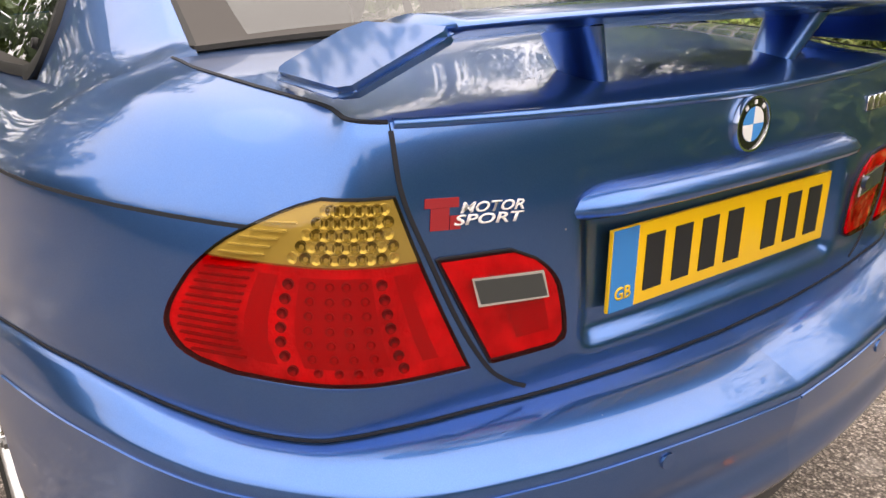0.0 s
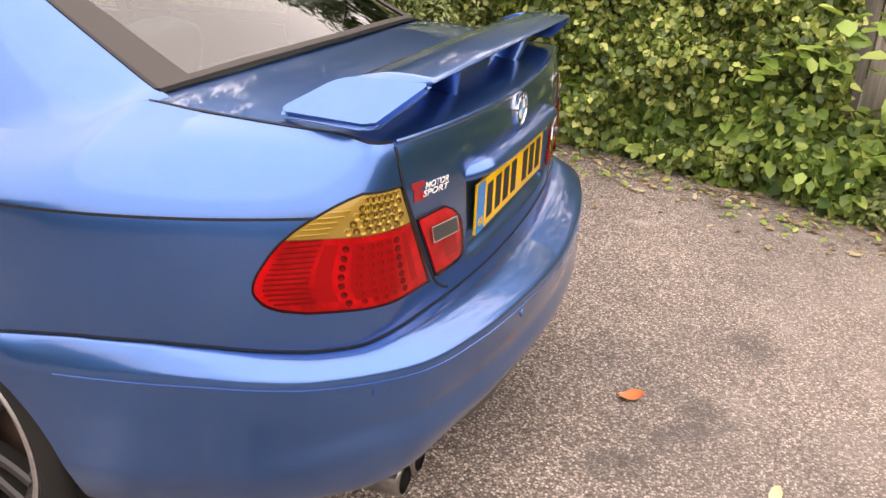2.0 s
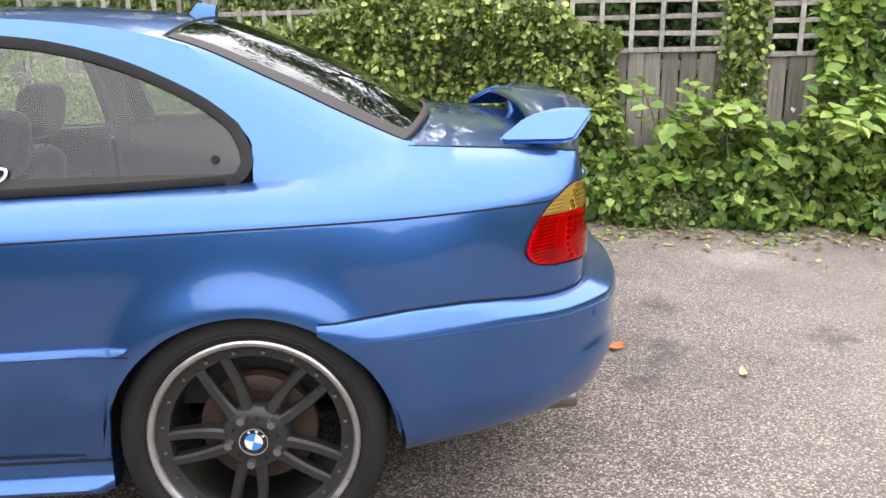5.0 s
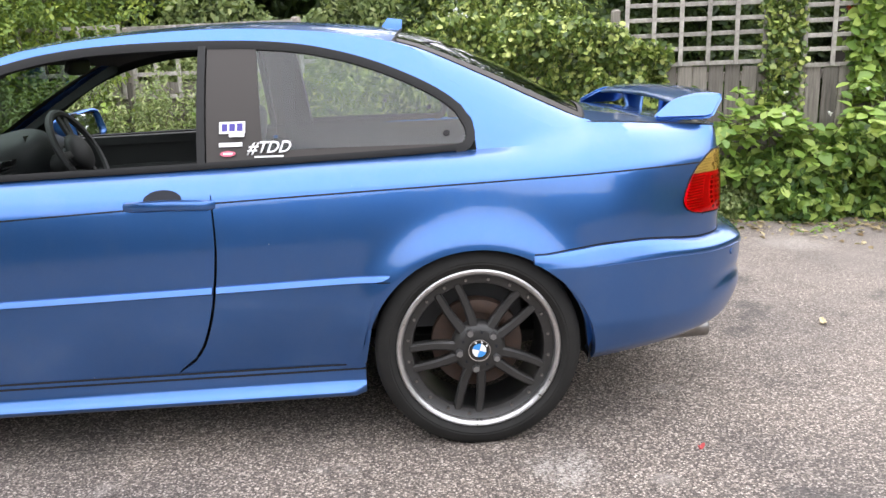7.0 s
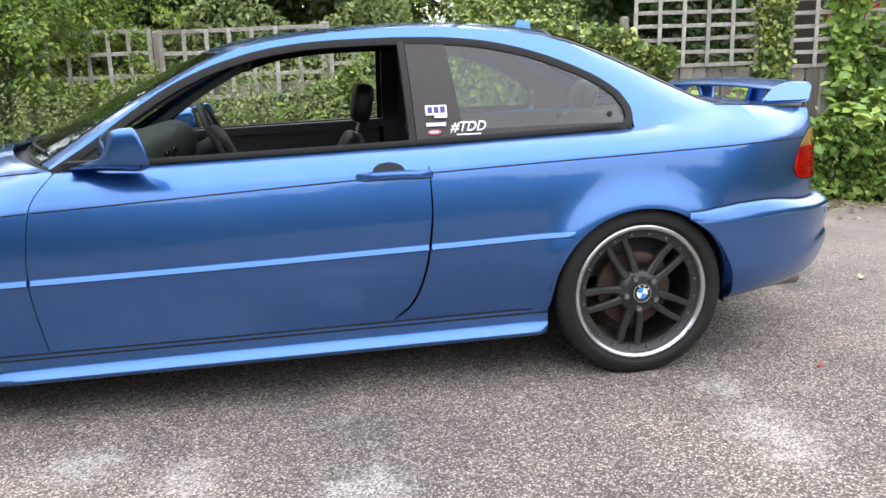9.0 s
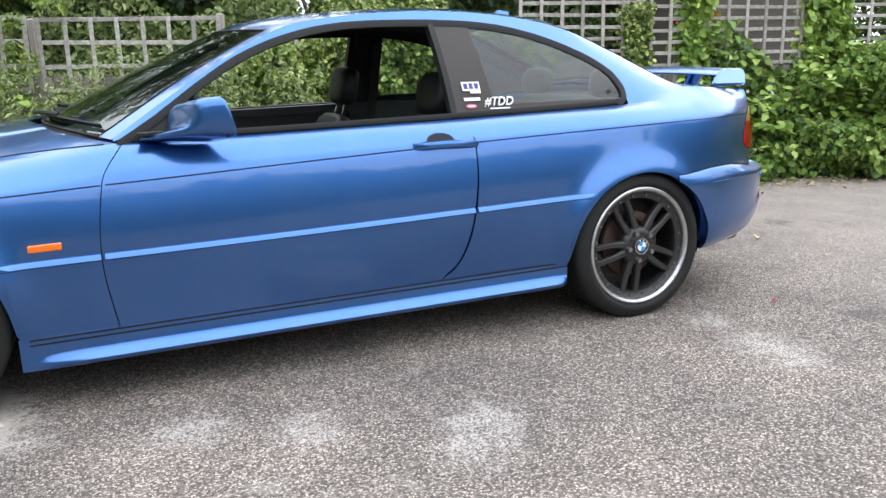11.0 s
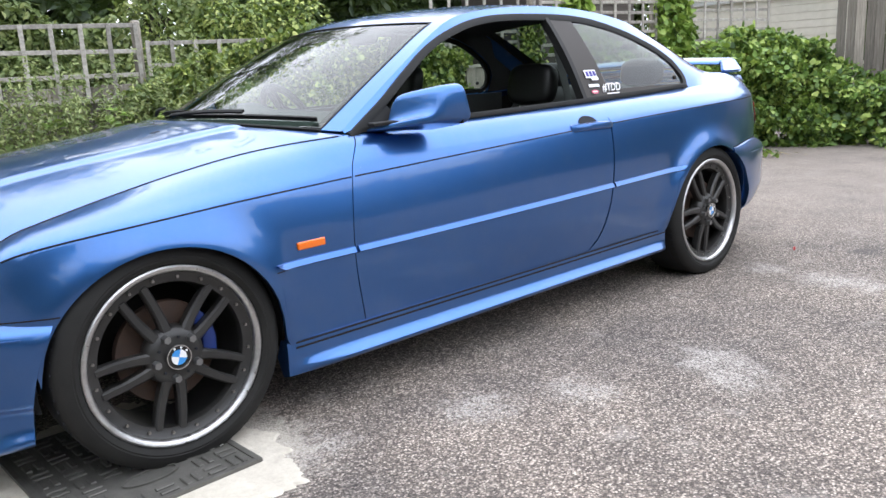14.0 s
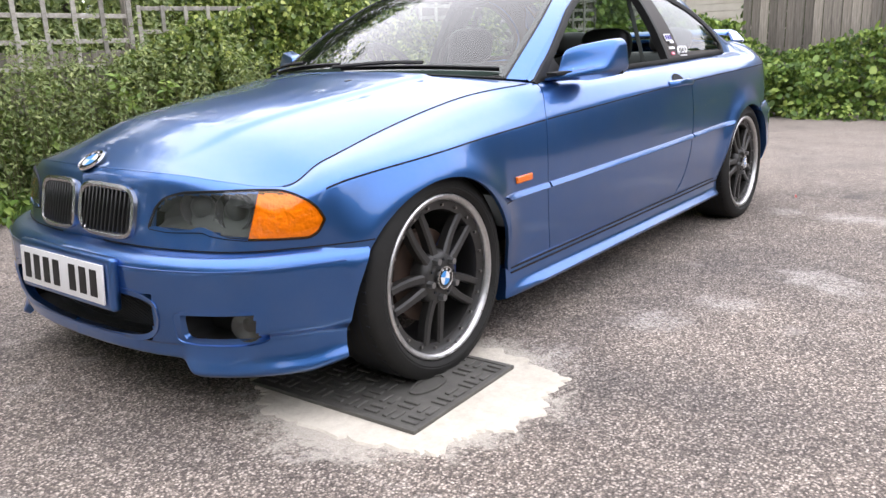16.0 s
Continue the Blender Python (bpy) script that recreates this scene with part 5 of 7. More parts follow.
# wipers and scuttle
surface("scuttle", lambda u, v: (2.36 - .1 * u - .22 * (2 * v - 1) ** 2, -.6 + 1.2 * v, .872 + .02 * u - .035 * (2 * v - 1) ** 2), 6, 30, M_GREYTRIM, car, "black plastic scuttle below the windscreen")
for (y0, y1, o) in ((.60, -.02, .0), (-.05, -.6, .02)):
    pts = []
    for k in range(21):
        y = y0 + (y1 - y0) * k / 20
        r = top(.04 + .05 * (1 - k / 20) + o * 1.5, y / .69, .012)
        pts.append(r + Vector((.0, 0, .004)))
    sweep("wiper_blade", pts, [(.004, -.004), (.004, .004), (-.012, .002), (-.012, -.002)], M_TRIM, car, "black wiper blade", ups=[(.5, 0, .85)] * 21)
    pts2 = [p_ + Vector((.01 + .03 * (k / 20) ** 2, 0, .012 * math.sin(math.pi * k / 20) + .004)) for k, p_ in enumerate(pts)][8:]
    sweep("wiper_arm", pts2, [(.003, -.008), (.006, 0), (.003, .008), (-.004, .008), (-.004, -.008)], M_TRIM, car, "black wiper arm", ups=[(.5, 0, .85)] * len(pts2))
for y in (.22, -.22):
    bm = bmesh.new()
    box(bm, (.03, .016, .008), pose(2.47, y, .898 - .012, 0, 8, 0), .003)
    part("washer_jet", bm, M_TRIM, car)


# ------------------------------------------------ wheels
def wheel(x, z, side, front):
    turn = 64 if side > 0 else 116
    hub = lathe("wheel", [(0.0, -.014), (.034, -.014), (.056, -.015), (.074, -.02), (.084, -.032), (.086, -.055), (.08, -.075), (.0, -.08)], M_SPOKE, car, "black double-spoke wheel with polished lip", 40)
    tyre = lathe("tyre", [(.246, -.04), (.252, -.016), (.262, -.004), (.272, .002), (.276, .0005), (.279, .002), (.29, -.001), (.306, -.008), (.3155, -.017), (.32, -.03), (.321, -.06), (.321, -.175), (.315, -.2), (.29, -.222), (.25, -.215), (.242, -.18)], M_TYRE, hub, "low-profile black tyre", 96)
    for q in tyre.data.vertices:
        q.co.z = max(q.co.z, -.3125)  # pressed flat on the ground
    for gy in (.06, .09, .12, .15):
        lathe("tread_groove", [(.3218, -gy), (.3218, -gy - .007)], M_SEAM, hub, "", 64)
    for k in range(60):
        if 42 <= k <= 48:
            continue
        bm = bmesh.new()
        box(bm, (.003, .028, .0025), pose(0, 0, 0, 0, 360 / 60 * k + 90, 0) @ pose(0, -.04, .3198, 10, 0, 0))
        part("tread_block", bm, M_SEAM, hub, smooth=False)
    lathe("rim_lip", [(.2345, -.03), (.235, -.02), (.238, -.011), (.2435, -.006), (.25, -.005), (.2545, -.008), (.256, -.018), (.25, -.045)], M_LIP, hub, "worn polished rim lip", 96)
    lathe("rim_barrel", [(.2355, -.024), (.23, -.029), (.207, -.033), (.202, -.05), (.212, -.08), (.2, -.19)], M_SPOKE, hub, "", 72)
    for k in range(20):
        a = 2 * math.pi * (k + .5) / 20
        bm = bmesh.new()
        cyl(bm, .0052, .0045, .009, pose(.22 * math.cos(a), -.028, .22 * math.sin(a), -90, 0, 0), 8)
        part("rim_bolt", bm, M_STEEL, hub)
    for k in range(5):
        ax_ = math.radians(turn + 72 * k)
        ca, sa = math.cos(ax_), math.sin(ax_)
        for d in (-1, 1):
            bm = bmesh.new()
            rows_ = []
            for t in range(11):
                f = t / 10
                along = .038 + .172 * f
                lat = d * (.0085 + .025 * (1 - (1 - f) ** 2.2))
                w = .0138 - .0012 * f + .006 * (1 - f) ** 3
                y = -.016 - .004 * f - .006 * math.sin(math.pi * f) - .008 * f * f
                row = []
                for e, dy in ((-1, -.007), (-.6, 0), (.6, 0), (1, -.007), (.9, -.034), (-.9, -.034)):
                    l_ = lat + e * w
                    row.append(bm.verts.new((along * ca - l_ * sa, y + dy, along * sa + l_ * ca)))
                rows_.append(row)
            for ra, rb_ in zip(rows_, rows_[1:]):
                for q in range(6):
                    bm.faces.new((ra[q], ra[(q + 1) % 6], rb_[(q + 1) % 6], rb_[q]))
            bm.faces.new(rows_[0])
            bm.faces.new(rows_[-1][::-1])
            part("spoke", bm, M_SPOKE, hub, sharp=35)
        bm = bmesh.new()
        cyl(bm, .0125, .0105, .022, pose(.061 * ca, -.008, .061 * sa, -90, 0, 0), 6)
        part("wheel_bolt", bm, M_STEELDARK, hub)
        ax2 = ax_ + math.radians(36)
        bm = bmesh.new()
        cyl(bm, .004, .004, .004, pose(.055 * math.cos(ax2), -.0115, .055 * math.sin(ax2), -90, 0, 0), 10)
        part("hub_hole", bm, M_SEAM, hub)
    roundel("centre_cap", pose(0, -.004, 0, 0, -18, 0), .034, hub, True)
    lathe("brake_disc", [(.05, -.085), (.142, -.085), (.145, -.09), (.145, -.105), (.05, -.105)], M_RUST, hub, "rusty brake disc", 56)
    cal = [(.122 * math.cos(a), -.095, .122 * math.sin(a)) for a in [math.radians((202 if front else 150) - 72 * k / 12) for k in range(13)]]
    sweep("brake_caliper", cal, [(.026, -.02), (.03, -.012), (.03, .012), (.026, .02), (-.026, .02), (-.03, 0), (-.026, -.02)], M_CALIPER if front else M_RUST, hub, "blue brake caliper" if front else "", ups=[(0, 1, 0)] * 13)
    hub.matrix_basis = pose(x, side * (.832 if front else .866), z) @ (Matrix() if side > 0 else pose(0, 0, 0, 0, 0, 180)) @ pose(0, 0, 0, 1.2, 0, 0)
    return hub


for side in (1, -1):
    for x, z in WHEELS:
        wheel(x, z, side, x > 1)

# ------------------------------------------------ cabin
surface("cabin_floor", lambda u, v: (-.3 + 2.3 * u, -.66 + 1.32 * v, .3), 2, 2, M_CABIN, car)
for s in (1, -1):
    def card(u, v):
        x = 2.02 - 1.2 * u
        return Vector((x, s * (.745 - .065 * v * v - .03 * math.sin(math.pi * v)), (.32 + (belt(x).z - .02 - .32) * v)))
    door_card = surface("door_card", card, 20, 14, M_CABIN, car, "black inner door panel", .02, flip=s > 0)
    pts = [Vector((x, s * .70, .70 + .03 * math.sin(3 * (x - .8)))) for x in [1.75 - .85 * k / 20 for k in range(21)]]
    sweep("armrest", pts, [(.025, -.02), (.03, 0), (.02, .02), (-.01, .02), (-.01, -.02)], M_CABIN, door_card, ups=[(0, -s, 0)] * 21)
    bm = bmesh.new()
    box(bm, (.1, .015, .016), pose(1.5, s * .70, .815, 0, 6, 0), .006)
    part("inner_handle", bm, M_CHROME, door_card, "chrome inner door handle")
    xs_ = [1.98 - 1.18 * k / 20 for k in range(21)]
    sweep("inner_belt", [belt(x) * 1 + Vector((0, -.035, .001)) if s > 0 else Vector((x, -(belt(x).y - .035), belt(x).z + .001)) for x in xs_], [(.008, -.03), (.012, 0), (.008, .03), (-.03, .03), (-.03, -.03)], M_CABIN, door_card, ups=[(0, 0, 1)] * 21)
    surface("rear_side_panel", lambda u, v: (.8 - .95 * u, s * (.72 - .03 * v), .35 + .55 * v), 4, 4, M_CABIN, car, flip=s > 0)
    surface("pillar_lining", lambda u, v: (lambda r: Vector((r.x - .02, r.y * .955, r.z - .012 - .04 * v)))(Vector(top(.1 + (P_FRONT - .1) * u, s * .95)) if True else 0), 14, 2, M_CABIN, car)


def dash(u, v):
    y = -.68 + 1.36 * u
    prof = spline([(2.24, .86), (2.1, .9), (1.95, .925), (1.82, .915), (1.77, .86), (1.77, .74), (1.82, .6), (1.88, .4)])
    q = prof(v * 7)
    cowl = .035 * math.exp(-((y + .36) / .17) ** 2) * math.exp(-((q[0] - 1.84) / .1) ** 2)
    return (min(q[0], 2.01 + .23 * (1 - (y / .7) ** 2)) - .05 * math.exp(-((y + .36) / .2) ** 2) * (1 if q[1] > .7 else 0), y, q[1] + cowl - .02 * (y / .68) ** 2)


surface("dashboard", dash, 40, 36, M_DASH, car, "dark grey dashboard", flip=True)
for y in (.55, .12, -.05, -.62):
    bm = bmesh.new()
    box(bm, (.012, .13, .07), pose(1.765, y, .82, 0, -14, 0), .006)
    vent = part("air_vent", bm, M_BLACK, car)
    for k in range(4):
        bm = bmesh.new()
        box(bm, (.008, .12, .004), pose(1.758, y, .798 + .014 * k, 0, -14, 0))
        part("vent_slat", bm, M_CABIN, vent, smooth=False)
surface("instrument_cluster", lambda u, v: (1.735 + .03 * v, -.5 + .28 * u, .84 + .09 * v), 2, 2, M_BLACK, car)
bm = bmesh.new()
box(bm, (.012, .02, .01), pose(1.728, -.42, .86))
part("warning_light", bm, M_DECAL_R, car, "small red warning light", smooth=False)
# steering wheel on the far side
sw = []
bm = bmesh.new()
SWM = pose(1.60, -.36, .845, 0, -64, 0)
for k in range(40):
    a = 2 * math.pi * k / 40
    sw.append(SWM @ Vector((.185 * math.cos(a), .185 * math.sin(a), 0)))
axis = (SWM.to_3x3() @ Vector((0, 0, 1)))
st = sweep("steering_wheel", sw, [(.015 * math.cos(q), .017 * math.sin(q)) for q in [2 * math.pi * k / 8 for k in range(8)]], M_CABIN, car, "black leather steering wheel", ups=[axis] * 40, closed=True)
bm = bmesh.new()
bmesh.ops.create_uvsphere(bm, u_segments=20, v_segments=12, radius=1, matrix=SWM @ Matrix.Diagonal((.085, .095, .035, 1)))
part("airbag_cover", bm, M_CABIN, st)
for a in (0, 90, 200, 340):
    bm = bmesh.new()
    box(bm, (.13, .03, .014), SWM @ pose(0, 0, 0, 0, 0, a) @ pose(.115, 0, -.002), .004)
    part("wheel_spoke", bm, M_CABIN, st)
bm = bmesh.new()
cyl(bm, .035, .045, .28, SWM @ pose(0, 0, -.16), 20)
part("steering_column", bm, M_CABIN, st)


def soft_box(bm, size, m, p=4.0, cuts=8):
    """A cushion: a cube with swollen, rounded sides."""
    def pt(c):
        k = sum(abs(q * 2) ** p for q in c) ** (1 / p)
        f = max(abs(q * 2) for q in c) / k
        return m @ Vector([q * f * s for q, s in zip(c, size)])

    for ax in range(3):
        for sg in (-.5, .5):
            gr = []
            for a in range(cuts + 1):
                row = []
                for b in range(cuts + 1):
                    c = [0, 0, 0]
                    c[ax], c[(ax + 1) % 3], c[(ax + 2) % 3] = sg, a / cuts - .5, b / cuts - .5
                    row.append(bm.verts.new(pt(c)))
                gr.append(row)
            for a in range(cuts):
                for b in range(cuts):
                    bm.faces.new((gr[a][b], gr[a + 1][b], gr[a + 1][b + 1], gr[a][b + 1]))
    bmesh.ops.remove_doubles(bm, verts=bm.verts, dist=1e-5)
    return bm


def seat(x, y, z):
    bm = soft_box(bmesh.new(), (.5, .48, .16), pose(0, 0, .08, 0, -8, 0))
    s = part("front_seat", bm, M_SEAT, car, "black leather front seat", sharp=60)
    bm = soft_box(bmesh.new(), (.13, .48, .62), pose(-.33, 0, .4, 0, -20, 0))
    part("backrest", bm, M_SEAT, s, sharp=60)
    bm = soft_box(bmesh.new(), (.1, .27, .19), pose(-.475, 0, .83, 0, -12, 0), 3.5)
    part("headrest", bm, M_SEAT, s, "black headrest", sharp=60)
    for d in (-.06, .06):
        bm = bmesh.new()
        cyl(bm, .006, .006, .14, pose(-.45, d, .72, 0, -16, 0), 10)
        part("headrest_post", bm, M_CHROME, s, "chrome headrest post")
    s.matrix_basis = pose(x, y, z)
    return s


seat(1.21, .36, .135)
seat(1.4, -.36, .165)
bm = soft_box(bmesh.new(), (.5, 1.18, .2), pose(.2, 0, .45))
rb = part("rear_bench", bm, M_SEAT, car, "black leather rear bench", sharp=60)
bm = soft_box(bmesh.new(), (.14, 1.16, .52), pose(-.08, 0, .68, 0, -22, 0))
part("bench_back", bm, M_SEAT, rb, sharp=60)
for y in (.33, -.33):
    bm = soft_box(bmesh.new(), (.09, .26, .15), pose(-.18, y, .99, 0, -12, 0), 3)
    part("rear_headrest", bm, M_SEAT, rb, "black headrest", sharp=60)
surface("parcel_shelf", lambda u, v: (-.15 - .42 * u, -.58 + 1.16 * v, .925), 2, 2, M_CABIN, car)
bm = soft_box(bmesh.new(), (.03, .2, .06), pose(1.42, 0, 1.2, 0, -20, 0))
part("rear_view_mirror", bm, M_CABIN, car)
for s in (1, -1):
    pts = [Vector((.72 - .02 * k / 10, s * (.6 - .14 * k / 10), .75 + .45 * k / 10)) for k in range(11)]
    sweep("seat_belt", pts, [(.001, -.024), (.001, .024), (-.001, .024), (-.001, -.024)], M_CABIN, car, ups=[(0, s, .2)] * 11)

# ---------------------------------------------------------------- ground
M_ASPHALT = mat("worn_asphalt", g(0.12), 0.9)
v = coords(M_ASPHALT)
grit = nd(M_ASPHALT, "ShaderNodeTexVoronoi", Scale=160)
ln(M_ASPHALT, v, grit.inputs["Vector"])
sep = M_ASPHALT.node_tree.nodes.new("ShaderNodeSeparateColor")
ln(M_ASPHALT, grit.outputs["Color"], sep.inputs[0])
stone = ramp(M_ASPHALT, sep.outputs[0], (0.0, (0.088, 0.075, 0.066)), (0.45, (0.17, 0.146, 0.128)), (0.75, (0.3, 0.26, 0.228)), (1.0, (0.54, 0.48, 0.425)))
edge = ramp(M_ASPHALT, grit.outputs["Distance"], (0.3, g(1.08)), (0.74, g(0.32)))
stone = mix(M_ASPHALT, 0.8, stone, edge, "MULTIPLY")
fine = noise_tex(M_ASPHALT, v, 560, 3, 0.8)
stone = mix(M_ASPHALT, 0.45, stone, ramp(M_ASPHALT, fine, (0.3, g(0.4)), (0.7, g(1.6))), "MULTIPLY")
patch = noise_tex(M_ASPHALT, v, 1.1, 7, 0.68)
blot = noise_tex(M_ASPHALT, v, 3.2, 6, 0.66)
worn = ramp(M_ASPHALT, patch, (0.36, (0.73, 0.72, 0.73)), (0.64, (1.45, 1.39, 1.33)))
stone = mix(M_ASPHALT, 0.9, stone, worn, "MULTIPLY")
pale = ramp(M_ASPHALT, blot, (0.6, g(0.0)), (0.78, g(0.6)))
stone = mix(M_ASPHALT, pale, stone, (0.5, 0.46, 0.42))
SPOTS = ((-.21, 1.4, .2), (-.2, 1.55, .16), (-.23, 1.04, .15), (1.08, 1.5, .19), (1.17, 1.63, .18), (1.92, 1.17, .17), (1.6, 1.32, .14), (2.44, 1.0, .16), (1.06, 2.2, .22), (-2.2, -1.5, .3), (3.4, 1.3, .16))
acc = None
wob = nd(M_ASPHALT, "ShaderNodeTexNoise", Scale=9, Detail=12, Roughness=0.9)
ln(M_ASPHALT, v, wob.inputs["Vector"])
wv = M_ASPHALT.node_tree.nodes.new("ShaderNodeVectorMath")
wv.operation = "MULTIPLY_ADD"
wv.inputs[1].default_value = (.9, .9, 0)
ln(M_ASPHALT, wob.outputs["Color"], wv.inputs[0])
ln(M_ASPHALT, v, wv.inputs[2])
for sx, sy, sr in SPOTS:
    dn = M_ASPHALT.node_tree.nodes.new("ShaderNodeVectorMath")
    dn.operation = "DISTANCE"
    dn.inputs[1].default_value = (sx + .45, sy + .45, 0)
    ln(M_ASPHALT, wv.outputs[0], dn.inputs[0])
    mr = nd(M_ASPHALT, "ShaderNodeMapRange", From_Min=sr * .3, From_Max=sr * .9, To_Min=0.42, To_Max=0.0)
    ln(M_ASPHALT, dn.outputs["Value"], mr.inputs[0])
    if acc is None:
        acc = mr.outputs[0]
    else:
        mx_ = M_ASPHALT.node_tree.nodes.new("ShaderNodeMath")
        mx_.operation = "MAXIMUM"
        ln(M_ASPHALT, acc, mx_.inputs[0])
        ln(M_ASPHALT, mr.outputs[0], mx_.inputs[1])
        acc = mx_.outputs[0]
acc = mix(M_ASPHALT, 1.0, acc, ramp(M_ASPHALT, sep.outputs[1], (0.35, g(0.25)), (0.75, g(2.0))), "MULTIPLY")
stone = mix(M_ASPHALT, acc, stone, mix(M_ASPHALT, fine, (0.36, 0.32, 0.29), (0.62, 0.58, 0.53)))
xyz = M_ASPHALT.node_tree.nodes.new("ShaderNodeSeparateXYZ")
ln(M_ASPHALT, wv.outputs[0], xyz.inputs[0])
back = nd(M_ASPHALT, "ShaderNodeMapRange", From_Min=-.3, From_Max=-2.0, To_Min=0.0, To_Max=0.85)
ln(M_ASPHALT, xyz.outputs[0], back.inputs[0])
bk = mix(M_ASPHALT, 1.0, back.outputs[0], ramp(M_ASPHALT, blot, (0.3, g(0.25)), (0.7, g(0.95))), "MULTIPLY")
stone = mix(M_ASPHALT, bk, stone, mix(M_ASPHALT, fine, (0.135, 0.114, 0.1), (0.385, 0.335, 0.295)))
for sx, sy, sr in ((-1.35, -.2, .1), (-1.2, -.03, .09), (-1.4, -.32, .09), (-1.53, -.8, .1), (-2.12, -.37, .14), (-.9, 1.3, .12)):
    dn = M_ASPHALT.node_tree.nodes.new("ShaderNodeVectorMath")
    dn.operation = "DISTANCE"
    dn.inputs[1].default_value = (sx + .45, sy + .45, 0)
    ln(M_ASPHALT, wv.outputs[0], dn.inputs[0])
    mr = nd(M_ASPHALT, "ShaderNodeMapRange", From_Min=sr * .2, From_Max=sr, To_Min=0.7, To_Max=0.0)
    ln(M_ASPHALT, dn.outputs["Value"], mr.inputs[0])
    stone = mix(M_ASPHALT, mr.outputs[0], stone, (0.06, 0.055, 0.052))
chip = nd(M_ASPHALT, "ShaderNodeTexVoronoi", Scale=9)
ln(M_ASPHALT, wv.outputs[0], chip.inputs["Vector"])
csep = M_ASPHALT.node_tree.nodes.new("ShaderNodeSeparateColor")
ln(M_ASPHALT, chip.outputs["Color"], csep.inputs[0])
cm = mix(M_ASPHALT, 1.0, ramp(M_ASPHALT, csep.outputs[0], (0.8, g(0.0)), (0.82, g(0.7))), ramp(M_ASPHALT, chip.outputs["Distance"], (0.16, g(1.0)), (0.24, g(0.0))), "MULTIPLY")
ahead = nd(M_ASPHALT, "ShaderNodeMapRange", From_Min=2.6, From_Max=3.4, To_Min=0.06, To_Max=1.0)
ln(M_ASPHALT, xyz.outputs[0], ahead.inputs[0])
stone = mix(M_ASPHALT, mix(M_ASPHALT, 1.0, cm, ahead.outputs[0], "MULTIPLY"), stone, (0.42, 0.38, 0.35))
film_at = M_ASPHALT.node_tree.nodes.new("ShaderNodeVectorMath")
film_at.operation = "DISTANCE"
film_at.inputs[1].default_value = (2.86 + .45, .76 + .45, 0)
ln(M_ASPHALT, wv.outputs[0], film_at.inputs[0])
film = nd(M_ASPHALT, "ShaderNodeMapRange", From_Min=.4, From_Max=.5, To_Min=0.85, To_Max=0.0)
ln(M_ASPHALT, film_at.outputs["Value"], film.inputs[0])
stone = mix(M_ASPHALT, film.outputs[0], stone, mix(M_ASPHALT, fine, (0.3, 0.27, 0.23), (0.66, 0.61, 0.53)))
ln(M_ASPHALT, stone, bsdf(M_ASPHALT).inputs["Base Color"])
bump(M_ASPHALT, grit.outputs["Distance"], 0.7, 0.006)
bm = bmesh.new()
bmesh.ops.create_grid(bm, x_segments=40, y_segments=40, size=60, matrix=pose(0, 0, 0))
tagged(part("ground", bm, M_ASPHALT, None), "worn grey-brown asphalt with pale patches", "ground", kind="structure")

M_CONC = mat("rough_concrete", (0.5, 0.45, 0.38), 0.9)
v = coords(M_CONC)
ln(M_CONC, mix(M_CONC, noise_tex(M_CONC, v, 14, 9, 0.8), (0.3, 0.262, 0.21), (0.8, 0.75, 0.65)), bsdf(M_CONC).inputs["Base Color"])
bump(M_CONC, noise_tex(M_CONC, v, 45, 5), 0.5, 0.01)
M_IRON = mat("cast_iron", g(0.09), 0.6, 0.5)
v = coords(M_IRON)
ln(M_IRON, mix(M_IRON, noise_tex(M_IRON, v, 12, 8, 0.75), (0.045, 0.045, 0.042), (0.22, 0.21, 0.19)), bsdf(M_IRON).inputs["Base Color"])
COV = pose(2.86, .682, 0, 0, 0, 2.5)
bm = bmesh.new()
ring = []
for k in range(180):
    a = 2 * math.pi * k / 180
    c_, s_ = math.cos(a), math.sin(a)
    r = 1 + .05 * math.sin(3 * a + 1) + .1 * noise.noise((c_ * 2.5, s_ * 2.5, 1)) + .09 * noise.noise((c_ * 9, s_ * 9, 4)) + .05 * noise.noise((c_ * 26, s_ * 26, 8)) + .06 * noise.noise((c_ * 50, s_ * 50, 3))
    ring.append(bm.verts.new(COV @ Vector((math.copysign(abs(c_) ** .75, c_) * .355 * r, .06 + math.copysign(abs(s_) ** .75, s_) * .45 * r, .006))))
ring2 = [bm.verts.new(COV @ (COV.inverted() @ q.co * 1.02 + Vector((0, 0, -.008)))) for q in ring]
bm.faces.new(ring)
for k in range(180):
    bm.faces.new((ring[k], ring2[k], ring2[(k + 1) % 180], ring[(k + 1) % 180]))
tagged(part("concrete_surround", bm, M_CONC, None, smooth=False), "pale cracked concrete round the manhole cover", "concrete", kind="structure")
cover = empty("manhole_cover", "rectangular cast-iron manhole cover under the front wheel", "manhole cover")
cover.matrix_basis = COV
bm = bmesh.new()
box(bm, (.48, .6, .012), pose(0, 0, .008), .002)
part("cover_plate", bm, M_IRON, cover)
for x in (-.25, .25):
    bm = bmesh.new()
    box(bm, (.018, .63, .016), pose(x, 0, .009), .002)
    part("cover_frame", bm, M_IRON, cover)
for y in (-.306, .306):
    bm = bmesh.new()
    box(bm, (.482, .018, .016), pose(0, y, .009), .002)
    part("cover_frame", bm, M_IRON, cover)
